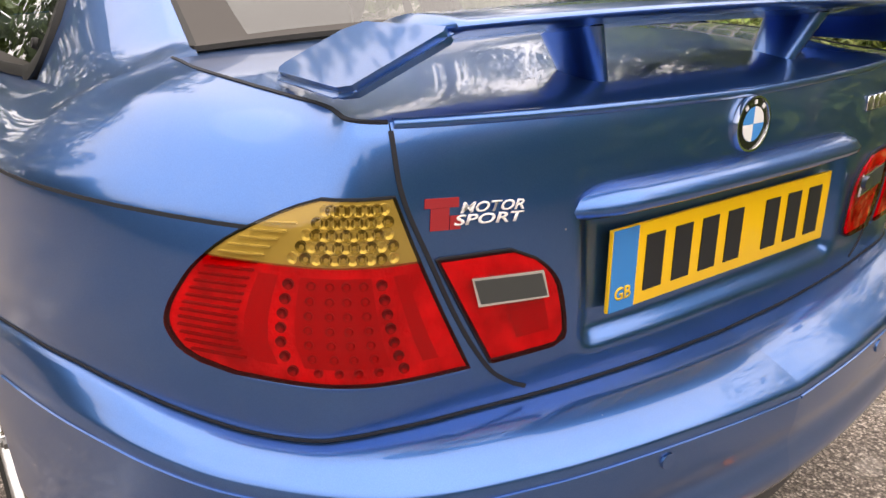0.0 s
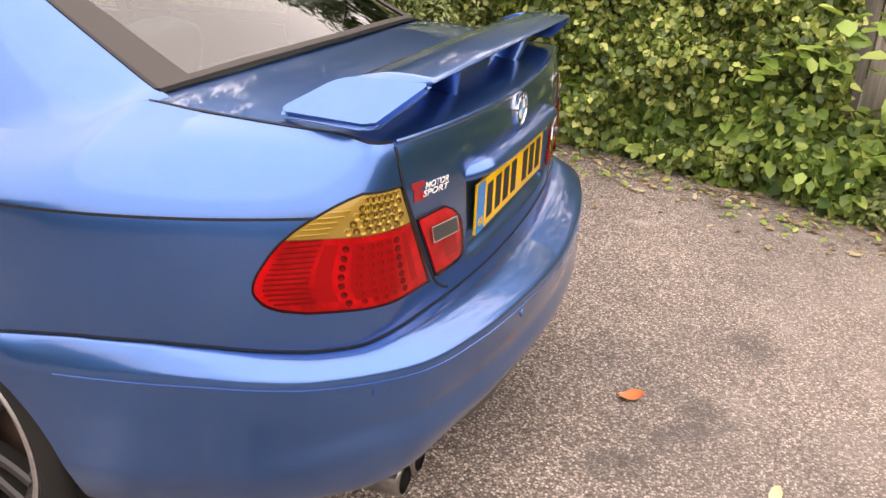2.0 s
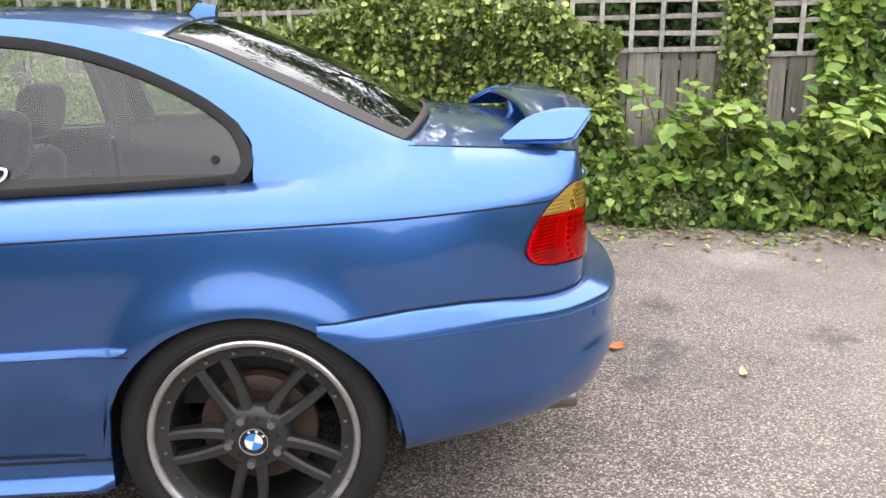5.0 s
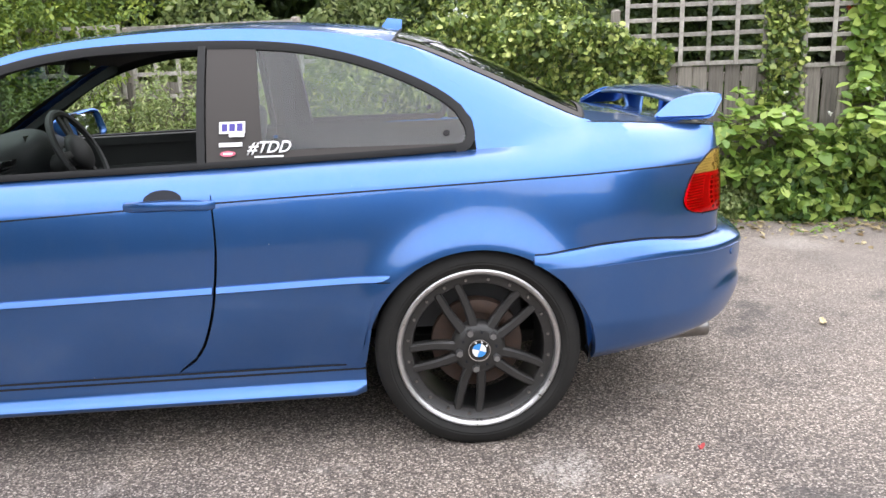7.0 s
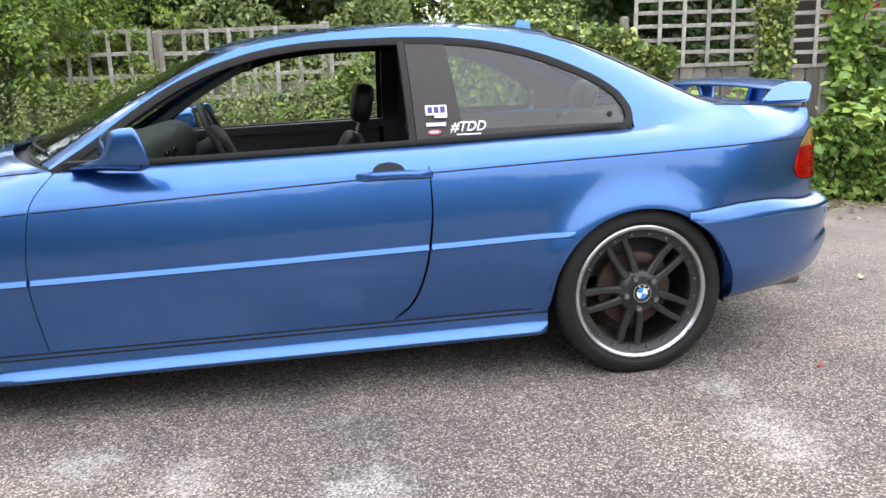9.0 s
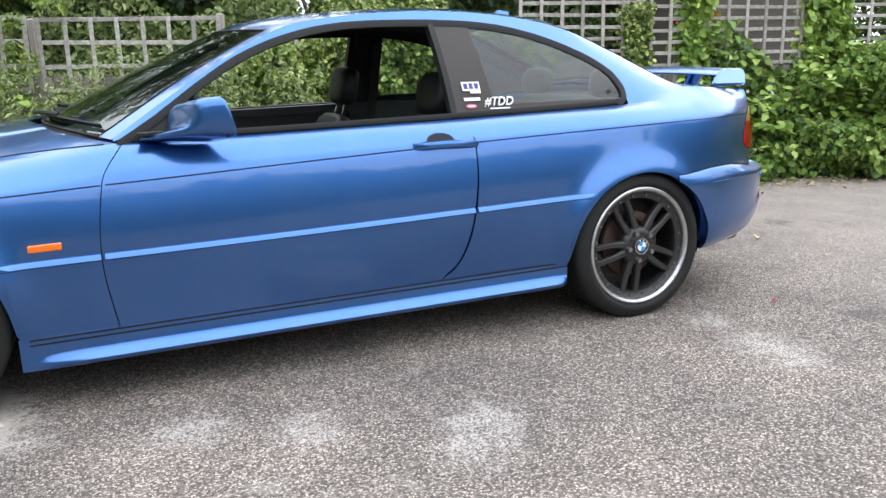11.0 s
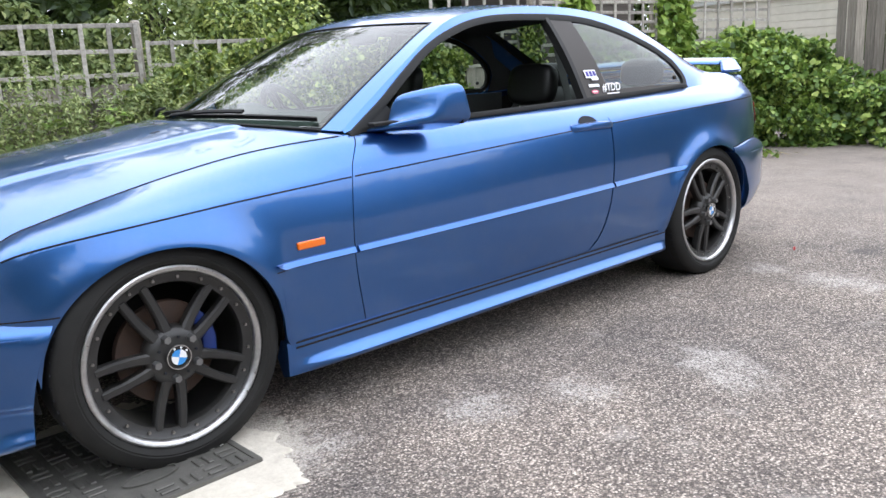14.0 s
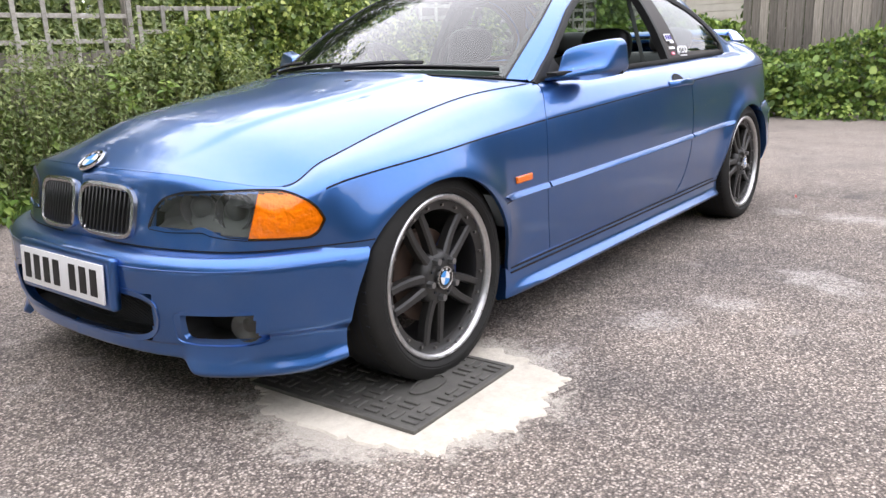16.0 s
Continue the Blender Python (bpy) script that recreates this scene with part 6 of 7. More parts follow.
for a in range(7):
    for b in range(9):
        if a in (2, 3, 4) and b in (6, 7):
            continue
        x_, y_ = -.204 + .068 * a, -.27 + .0675 * b
        for d in (-1, 1):
            bm = bmesh.new()
            if (a + b) % 2:
                box(bm, (.05, .016, .007), pose(x_, y_ + d * .015, .0165), .002, 1)
            else:
                box(bm, (.016, .05, .007), pose(x_ + d * .015, y_, .0165), .002, 1)
            part("tread_bar", bm, M_IRON, cover, smooth=False)
ob = sweep("maker_mark", [(.075 * math.cos(q), .17 + .035 * math.sin(q), .017) for q in [2 * math.pi * k / 24 for k in range(24)]], [(.003, -.004), (.003, .004), (-.002, .004), (-.002, -.004)], M_IRON, cover, closed=True)

# ---------------------------------------------------------------- fence and trellis
M_BOARD = mat("weathered_board", (0.14, 0.11, 0.09), 0.85)
v = coords(M_BOARD, (1, 1, .06))
oi = M_BOARD.node_tree.nodes.new("ShaderNodeObjectInfo")
grain = noise_tex(M_BOARD, v, 60, 6, 0.7)
cc = ramp(M_BOARD, grain, (0.3, (0.13, 0.115, 0.097)), (0.7, (0.38, 0.34, 0.29)))
hv = nd(M_BOARD, "ShaderNodeHueSaturation")
mr = nd(M_BOARD, "ShaderNodeMapRange", To_Min=0.6, To_Max=1.35)
ln(M_BOARD, oi.outputs["Random"], mr.inputs[0])
ln(M_BOARD, mr.outputs[0], hv.inputs["Value"])
ln(M_BOARD, cc, hv.inputs["Color"])
ln(M_BOARD, hv.outputs[0], bsdf(M_BOARD).inputs["Base Color"])
bump(M_BOARD, grain, 0.4, 0.004)
M_SLAT = mat("grey_weathered_slat", (0.3, 0.26, 0.22), 0.85)
v = coords(M_SLAT)
oi = M_SLAT.node_tree.nodes.new("ShaderNodeObjectInfo")
sn = noise_tex(M_SLAT, v, 25, 6, 0.7)
cc = ramp(M_SLAT, sn, (0.3, (0.21, 0.19, 0.165)), (0.7, (0.5, 0.47, 0.42)))
hv = nd(M_SLAT, "ShaderNodeHueSaturation")
mr = nd(M_SLAT, "ShaderNodeMapRange", To_Min=0.7, To_Max=1.2)
ln(M_SLAT, oi.outputs["Random"], mr.inputs[0])
ln(M_SLAT, mr.outputs[0], hv.inputs["Value"])
ln(M_SLAT, cc, hv.inputs["Color"])
ln(M_SLAT, hv.outputs[0], bsdf(M_SLAT).inputs["Base Color"])
rnd = random.Random(4)


def fence_y(x):
    return -3.25 - .22 * x


FANG = math.degrees(math.atan2(-.22, 1))


def slat(name, size, m, parent, material):
    bm = bmesh.new()
    box(bm, size, Matrix(), min(size) * .2, 1)
    ob = part(name, bm, material, parent, smooth=False)
    ob.matrix_basis = m
    return ob


def fence_run(x0, x1, h, label):
    f = empty("board_fence", label, "fence", kind="structure")
    n = int((x1 - x0) / .112)
    for k in range(n):
        x = x0 + .112 * k
        slat("board", (.106, .016, h + rnd.uniform(-.02, .02)), pose(x, fence_y(x) - .03 + rnd.uniform(-.006, .006), h / 2, rnd.uniform(-1, 1), rnd.uniform(-.8, .8), FANG), f, M_BOARD)
    for z in (.25, h - .08):
        slat("rail", ((x1 - x0) * 1.02, .04, .07), pose((x0 + x1) / 2, fence_y((x0 + x1) / 2) - .065, z, 0, 0, FANG), f, M_BOARD)
    return f


def trellis(x0, x1, z0, z1, dx, dz, w, label, lean=0.0):
    t = empty("trellis", label, "trellis", "trellis panels on the fence")
    n = max(2, round((x1 - x0) / dx) + 1)
    for k in range(n):
        x = x0 + (x1 - x0) * k / (n - 1)
        slat("upright", (w, .014, z1 - z0), pose(x, fence_y(x) + .012, (z0 + z1) / 2, 0, rnd.uniform(-.7, .7) + lean, FANG), t, M_SLAT)
    n = max(2, round((z1 - z0) / dz) + 1)
    for k in range(n):
        z = z0 + .015 + (z1 - z0 - .03) * k / (n - 1)
        slat("crosspiece", ((x1 - x0) * 1.03, .014, w), pose((x0 + x1) / 2, fence_y((x0 + x1) / 2) - .004, z, 0, rnd.uniform(-.6, .6), FANG), t, M_SLAT)
    return t


fence_run(-6.1, 4.6, 1.06, "weathered brown board fence behind climbing plants")
trellis(-2.68, -1.52, 1.07, 1.74, .21, .108, .032, "grey weathered trellis panel with ivy")
trellis(-4.3, -2.76, 1.04, 1.70, .2, .118, .032, "grey weathered trellis panel with small red flowers")
trellis(-6.1, -4.4, 1.04, 1.72, .2, .12, .032, "grey weathered trellis panel overgrown with bramble")
trellis(-1.4, .98, .98, 1.39, .18, .19, .032, "low grey trellis panel half covered by ivy")
trellis(1.05, 2.42, .93, 1.52, .19, .19, .034, "grey square trellis panel above tall weeds")
trellis(2.52, 4.5, .93, 1.54, .186, .19, .034, "grey square trellis panel under yellow-green branches")
for x, h in ((-4.35, 1.75), (-2.72, 1.75), (-1.46, 1.5), (1.02, 1.55), (2.47, 1.52)):
    p_ = slat("fence_post", (.07, .07, h), pose(x, fence_y(x) - .08, h / 2, 0, 0, FANG), None, M_BOARD)
    tagged(p_, "dark weathered square fence post", "post", "fence posts")

# far boundary
far = empty("tall_fence", "tall weathered close-board fence", "fence", kind="structure")
for k in range(46):
    y = -1.25 + .111 * k
    slat("board", (.02, .106, 2.2 + rnd.uniform(-.03, .03)), pose(-6.65 - .02 * (k % 2), y, 1.1, 0, 0, 0), far, M_BOARD)

# ---------------------------------------------------------------- plants
def leaf_mat(name, a, b, c, rough=0.5):
    m = mat(name, a, rough)
    geo = m.node_tree.nodes.new("ShaderNodeNewGeometry")
    col = ramp(m, geo.outputs["Random Per Island"], (0.0, a), (0.55, b), (1.0, c))
    ln(m, col, bsdf(m).inputs["Base Color"])
    tr = m.node_tree.nodes.new("ShaderNodeBsdfTranslucent")
    mx = m.node_tree.nodes.new("ShaderNodeMixShader")
    mx.inputs[0].default_value = 0.2
    ln(m, mix(m, 0.5, col, (0.3, 0.4, 0.05)), tr.inputs[0])
    out = m.node_tree.nodes["Material Output"]
    ln(m, bsdf(m).outputs[0], mx.inputs[1])
    ln(m, tr.outputs[0], mx.inputs[2])
    ln(m, mx.outputs[0], out.inputs[0])
    return m


L_IVY = leaf_mat("ivy_leaf", (0.038, 0.075, 0.018), (0.165, 0.24, 0.05), (0.58, 0.63, 0.19), 0.4)
L_BRAMBLE = leaf_mat("bramble_leaf", (0.03, 0.075, 0.014), (0.15, 0.255, 0.045), (0.4, 0.5, 0.12))
L_WEED = leaf_mat("weed_leaf", (0.1, 0.145, 0.045), (0.2, 0.26, 0.085), (0.37, 0.41, 0.165))
L_DARK = leaf_mat("tree_leaf", (0.022, 0.045, 0.015), (0.05, 0.085, 0.022), (0.1, 0.15, 0.035))
L_LIME = leaf_mat("lime_leaf", (0.06, 0.11, 0.02), (0.14, 0.22, 0.03), (0.3, 0.36, 0.05))
M_WEEDSTEM = mat("weed_stalk", (0.14, 0.13, 0.06), 0.8)
M_BARK = mat("bark", (0.06, 0.05, 0.04), 0.9)
v = coords(M_BARK, (1, 1, .25))
ln(M_BARK, mix(M_BARK, noise_tex(M_BARK, v, 14, 6), (0.025, 0.021, 0.018), (0.1, 0.085, 0.07)), bsdf(M_BARK).inputs["Base Color"])


def leaves(name, pos, nrm, size, material, parent=None, aspect=.62, droop=.25, seed=1):
    """Many small folded leaves (six corners each) as one mesh."""
    r = np.random.default_rng(seed)
    n = len(pos)
    nrm = nrm / np.maximum(1e-6, np.linalg.norm(nrm, axis=1, keepdims=True))
    ax = r.normal(size=(n, 3))
    ax[:, 2] -= droop * 3
    ax -= nrm * (ax * nrm).sum(1, keepdims=True)
    ax /= np.maximum(1e-6, np.linalg.norm(ax, axis=1, keepdims=True))
    sd = np.cross(nrm, ax)
    L = (size * r.uniform(.55, 1.35, n))[:, None]
    W = L * aspect * .5
    fold = nrm * L * r.uniform(.02, .16, (n, 1))
    base = pos
    v0 = base
    v1 = base + ax * L * .35 + sd * W + fold
    v2 = base + ax * L * .75 + sd * W * .7 + fold * .6
    v3 = base + ax * L * 1.0 - fold * .5
    v4 = base + ax * L * .75 - sd * W * .7 + fold * .6
    v5 = base + ax * L * .35 - sd * W + fold
    vs = np.stack([v0, v1, v2, v3, v4, v5], 1).reshape(-1, 3)
    me = bpy.data.meshes.new(name)
    k = np.arange(n)[:, None] * 6
    quads = np.concatenate([k + np.array([[0, 1, 2, 3]]), k + np.array([[0, 3, 4, 5]])], 1).reshape(-1)
    me.vertices.add(len(vs))
    me.vertices.foreach_set("co", vs.reshape(-1).astype(np.float32))
    me.loops.add(len(quads))
    me.loops.foreach_set("vertex_index", quads.astype(np.int32))
    me.polygons.add(len(quads) // 4)
    me.polygons.foreach_set("loop_start", np.arange(0, len(quads), 4, dtype=np.int32))
    me.update(calc_edges=True)
    me.materials.append(material)
    ob = new(name, me)
    if parent:
        ob.parent = parent
    return ob


def sheet_leaves(n, x0, x1, zfun, depth, seed, front=0.0, zmin=0.0, spread=.7, yfun=fence_y, lumpy=.35):
    """Points over a mound in front of the fence: zfun(x) top height, depth(x, z) how far it stands out."""
    r = np.random.default_rng(seed)
    x = r.uniform(x0, x1, n)
    zt = np.array([zfun(q) for q in x])
    z = zmin + (zt - zmin) * r.uniform(0, 1, n) ** .85
    d = np.array([depth(a, b) for a, b in zip(x, z)])
    lump = np.array([noise.noise((a * 2.3, b * 2.6, seed)) + .7 * noise.noise((a * 6, b * 6, seed + 9)) for a, b in zip(x, z)])
    y = np.array([yfun(q) for q in x]) + front + d * (.75 + lumpy * lump) - np.abs(r.normal(0, .11, n))
    nrm = np.stack([r.normal(0, spread, n), np.full(n, .55), np.full(n, .6)], 1) + r.normal(0, spread, (n, 3))
    z = z + lump * .06
    return np.stack([x, y, np.maximum(z, .01)], 1), nrm


def stuff(name, label, category, pos, nrm, size, material, **kw):
    ob = leaves(name, pos, nrm, size, material, **kw)
    return tagged(ob, label, category, kind="stuff")


ivy_top = curve([(-1.75, 1.2), (-1.2, 1.42), (-.5, 1.5), (.2, 1.38), (.8, 1.2), (1.2, 1.0)])
p, nn_ = sheet_leaves(32000, -1.8, 1.2, ivy_top, lambda x, z: .2 + .3 * max(0, 1 - z / 1.5), 11, spread=.9, lumpy=.75)
stuff("ivy", "dark green ivy hanging over the fence", "ivy", p, nn_, .046, L_IVY, aspect=.9, seed=1)
br_top = curve([(-5.0, 1.0), (-4.4, .85), (-3.6, .68), (-3.1, .62), (-2.75, .55), (-2.3, .45), (-1.9, .4), (-1.5, .55), (-.8, .45), (.4, .3)])
p, nn_ = sheet_leaves(15000, -5.0, .4, br_top, lambda x, z: (.35 + .55 * max(0, min(1, (-x - .3) / 2))) * (1 - .55 * z / .8) , 12)
stuff("bramble_top", "bramble shoots climbing the fence boards", "bramble", *sheet_leaves(2600, -4.9, -3.1, lambda x: 1.25 + .25 * math.sin(x * 5), lambda x, z: .2 * (1 - .5 * z), 61, zmin=.6), .085, L_BRAMBLE, aspect=.7, seed=62)
stuff("ivy_clump", "ivy clump hanging on the trellis", "ivy", *sheet_leaves(1500, -2.74, -2.47, lambda x: 1.6, lambda x, z: .14, 63, zmin=.72), .042, L_IVY, aspect=.95, seed=64)
stuff("bramble", "light green bramble and creeper at the fence foot", "bramble", p, nn_, .075, L_BRAMBLE, aspect=.7, seed=2)
hc_top = curve([(-6.6, 1.0), (-6.0, 1.3), (-5.4, 1.4), (-4.9, 1.25), (-4.3, .95), (-3.8, .6)])
p, nn_ = sheet_leaves(20000, -6.6, -3.9, hc_top, lambda x, z: (.95) * (1 - .5 * z / 1.4), 13, spread=.9, lumpy=.8)
stuff("overgrown_hedge", "dense mound of broad green creeper leaves", "hedge", p, nn_, .07, L_BRAMBLE, aspect=.75, seed=3)
wd_top = curve([(.3, .85), (.9, 1.25), (1.6, 1.2), (2.4, 1.15), (3.4, 1.05), (4.8, .95)])
p, nn_ = sheet_leaves(9000, .3, 4.8, lambda x: .8 * wd_top(x), lambda x, z: .45 * (1 - .45 * z / 1.1), 14)
stuff("weed_tangle", "tangled thin-leaved weeds in front of the fence", "weeds", p, nn_, .055, L_WEED, aspect=.4, seed=4)


def weed_stems(n, x0, x1, seed):
    """Upright stems with small leaves in pairs, thinning towards the tip."""
    rr = random.Random(seed)
    pos, nrm, vs, fs = [], [], [], []
    for _ in range(n):
        x = rr.uniform(x0, x1)
        y = fence_y(x) + rr.uniform(.1, .75)
        h = wd_top(x) * rr.uniform(.55, 1.12)
        lx, ly, turn = rr.uniform(-.09, .09), rr.uniform(-.05, .09), rr.uniform(0, 6)
        b0 = len(vs)
        for q in range(5):
            f = q / 4
            c, w = (x + lx * f * f, y + ly * f * f, h * f), .003 * (1.1 - f)
            vs += [(c[0] - w, c[1], c[2]), (c[0] + w, c[1], c[2]), (c[0], c[1] + w, c[2])]
            if q:
                a = b0 + 3 * q
                fs += [(a - 3, a - 2, a + 1, a), (a - 2, a - 1, a + 2, a + 1), (a - 1, a - 3, a, a + 2)]
        for q in range(int(h / .028)):
            f = .12 + .88 * q * .028 / h
            for d in (0, math.pi):
                a = turn + q * 1.3 + d
                o = .012 + .02 * (1 - f)
                pos.append((x + lx * f * f + o * math.cos(a), y + ly * f * f + o * math.sin(a), h * f + rr.uniform(-.01, .01)))
                nrm.append((.6 * math.cos(a) + rr.gauss(0, .25), .6 * math.sin(a) + .25, .75))
    return np.array(pos), np.array(nrm), vs, fs


p, nn_, vs, fs = weed_stems(430, .25, 4.8, 94)
stuff("tall_weeds", "tall upright thin-leaved weeds in front of the fence", "weeds", p, nn_, .042, L_WEED, aspect=.34, droop=.1, seed=95)
tagged(mesh("weed_stems", vs, fs, M_WEEDSTEM), "thin upright weed stalks before the fence", "weeds", kind="stuff")
p, nn_ = sheet_leaves(6000, .2, 2.9, lambda x: 1.75 + .2 * math.sin(4 * x), lambda x, z: .3, 96, front=-1.1, zmin=.6)
stuff("light_shrub", "pale green shrub beyond the trellis", "shrub", p, nn_, .07, L_WEED, aspect=.5, seed=97)
p, nn_ = sheet_leaves(9000, .5, 5.0, lambda x: .45, lambda x, z: 1.0 - z, 15)
stuff("nettles", "low green nettles along the asphalt edge", "weeds", p, nn_, .07, L_BRAMBLE, aspect=.6, seed=5)
stuff("conifer_sprays", "dark green conifer sprays pushing through the trellis", "shrub", *sheet_leaves(7000, 3.7, 5.6, lambda x: 1.75 + .35 * min(1, (x - 3.7) / .5), lambda x, z: .25, 91, zmin=.25), .06, L_DARK, aspect=.4, seed=92)
r = np.random.default_rng(6)
n = 20000
y = r.uniform(-2.9, 4.0, n)
z = r.uniform(0, 1, n) ** .9 * (.95 + .14 * np.sin(y * 2.1) + .3 / (1 + np.exp((y + 1.1) / .15)))
lump = np.array([noise.noise((a * 2.3, b * 2.6, 5)) + .6 * noise.noise((a * 6, b * 6, 9)) for a, b in zip(y, z)])
x = -6.5 + (.5 * (1 - .5 * z)) * (1 + .9 * lump)
stuff("far_hedge", "low green creeper in front of the tall fence", "hedge", np.stack([x, y, np.maximum(z, .01)], 1), np.stack([np.full(n, .7), np.zeros(n), np.full(n, .5)], 1) + r.normal(0, .8, (n, 3)), .062, L_BRAMBLE, aspect=.75, seed=7)

n = 1500
y = r.uniform(-1.8, 4.0, n)
z = r.uniform(.1, 1, n) * (.85 + .25 * np.sin(y * 3.1))
stuff("far_creeper", "larger pale creeper leaves over the far hedge", "creeper", np.stack([-6.0 - .25 * z + r.normal(0, .1, n), y, z], 1), np.stack([np.full(n, .6), np.zeros(n), np.full(n, .8)], 1) + r.normal(0, .5, (n, 3)), .095, L_BRAMBLE, aspect=.8, seed=8)


def tree(name, x, y, h, r0, crown_r, n, material, label, seed, low_=.3, leaf=.12):
    """A tapered trunk with limbs and a ragged crown of leaves."""
    rr = random.Random(seed)
    t = empty(name, label, "tree", "trees beyond the fence")
    pts = [Vector((x + .05 * h * noise.noise((seed, k * .4, 0)), y + .05 * h * noise.noise((seed, k * .4, 7)), h * .75 * k / 12)) for k in range(13)]
    vs, fs = [], []

    def limb(path, ra, rb, seg=9):
        b0 = len(vs)
        for k, q in enumerate(path):
            d = (path[min(k + 1, len(path) - 1)] - path[max(k - 1, 0)]).normalized()
            sx = d.orthogonal().normalized()
            sy = d.cross(sx)
            w = ra + (rb - ra) * k / (len(path) - 1)
            for j in range(seg):
                a = 2 * math.pi * j / seg
                vs.append(q + (sx * math.cos(a) + sy * math.sin(a)) * w)
            if k:
                for j in range(seg):
                    fs.append((b0 + (k - 1) * seg + j, b0 + (k - 1) * seg + (j + 1) % seg, b0 + k * seg + (j + 1) % seg, b0 + k * seg + j))

    limb(pts, r0, r0 * .35)
    tips = []
    for k in range(16):
        st = pts[rr.randint(3, 12)]
        a = rr.uniform(0, 6.283)
        end = st + Vector((math.cos(a), math.sin(a), rr.uniform(.1, .8))) * crown_r * rr.uniform(.5, 1)
        limb([st.lerp(end, q / 5) + Vector((0, 0, .12 * crown_r * math.sin(q / 5 * 3.1))) for q in range(6)], r0 * .3, r0 * .06, 6)
        tips += [st.lerp(end, q) for q in (.5, .75, 1)]
    mesh("trunk", vs, fs, M_BARK, t)
    r = np.random.default_rng(seed)
    centres = np.array([tuple(q) for q in tips] + [(x + crown_r * rr.gauss(0, .5), y + crown_r * rr.gauss(0, .5), h * rr.uniform(low_, 1)) for _ in range(40)])
    idx = r.integers(0, len(centres), n)
    off = r.normal(size=(n, 3))
    off /= np.linalg.norm(off, axis=1, keepdims=True)
    pos = centres[idx] + off * (crown_r * .28 * r.uniform(.5, 1, (n, 1)) ** .5) * np.array([1, 1, .7])
    pos = pos[pos[:, 2] > .2]
    leaves("crown", pos, off[:len(pos)] * .7 + np.array([0, 0, .6]) + r.normal(0, .4, (len(pos), 3)), leaf, material, t, aspect=.55, seed=seed)
    return t


tree("tree", -3.9, -7.4, 6.2, .16, 2.2, 18000, L_DARK, "leafy dark green tree beyond the fence", 21)
tree("tree", 2.3, -7.6, 6.0, .2, 2.2, 18000, L_DARK, "leafy dark green tree beyond the fence", 22)
tree("tree", 4.6, -7.4, 7.0, .18, 1.9, 14000, L_DARK, "leafy dark green tree beyond the fence", 23)
tree("tree", -6.4, -8.2, 6.6, .16, 2.2, 14000, L_DARK, "leafy dark green tree beyond the fence", 24)
tree("tree", 7.6, -6.0, 7.0, .18, 1.9, 10000, L_DARK, "leafy dark green tree beyond the fence", 25)
tree("lime_tree", 3.9, -5.2, 2.6, .06, 1.1, 5500, L_LIME, "yellow-green feathery young tree", 26, .35, .055)
tree("lime_tree", -.9, -5.6, 2.2, .05, 1.0, 14000, L_IVY, "young green tree behind the trellis", 27, .35, .06)

tree("tree", -1.2, -8.6, 6.5, .15, 1.8, 7000, L_DARK, "tall bare-stemmed tree with sky behind its trunk", 28, .72)
tree("lime_tree", 3.3, -4.2, 2.3, .03, .7, 8000, L_LIME, "yellow-green feathery sapling leaning over the trellis", 29, .6, .05)

# woods beyond the fence
r = np.random.default_rng(31)
n = 72000
x = r.uniform(-10, 11, n)
z = r.uniform(0, 1, n) ** .8 * (2.7 + .5 * np.sin(x * 1.3) + .3 * np.sin(x * 3.7)) * np.where(np.abs(x + .55) < .55, .62, 1)
d = np.array([noise.noise((a * .9, b * 1.1, 3)) + .5 * noise.noise((a * 2.6, b * 2.6, 8)) for a, b in zip(x, z)])
y = -5.6 - .1 * x - .9 * (1 - d) - .25 * z
stuff("woods", "dense dark green woodland beyond the fence", "woods", np.stack([x, y, z], 1), np.stack([np.zeros(n), np.full(n, .6), np.full(n, .5)], 1) + r.normal(0, .6, (n, 3)), .12, L_DARK, aspect=.55, seed=32)
r = np.random.default_rng(37)
n = 34000
x = r.uniform(-9, 11, n)
z = r.uniform(0, 1, n) * (3.6 + .5 * np.sin(x * 1.7)) * np.where(np.abs(x + 1.1) < .6, .45, 1)
stuff("woods", "deeper dark green woodland", "woods", np.stack([x, -8.6 - .1 * x + r.normal(0, .5, n), z], 1), r.normal(0, .6, (n, 3)) + np.array([0, .6, .5]), .22, L_DARK, aspect=.6, seed=38)
r = np.random.default_rng(33)
n = 16000
y = r.uniform(-8, 7, n)
z = r.uniform(0, 1, n) ** .8 * (3.0 + .9 * np.sin(y * 1.3))
z = z * np.where((y > -6.0) & (y < -2.0), .3, 1)
d = np.array([noise.noise((a * .9, b * 1.1, 3)) for a, b in zip(y, z)])
stuff("woods", "dense green shrubs beyond the far fence", "woods", np.stack([-9.3 + .7 * d, y, z], 1), np.stack([np.full(n, .6), np.zeros(n), np.full(n, .5)], 1) + r.normal(0, .6, (n, 3)), .16, L_DARK, aspect=.55, seed=34)

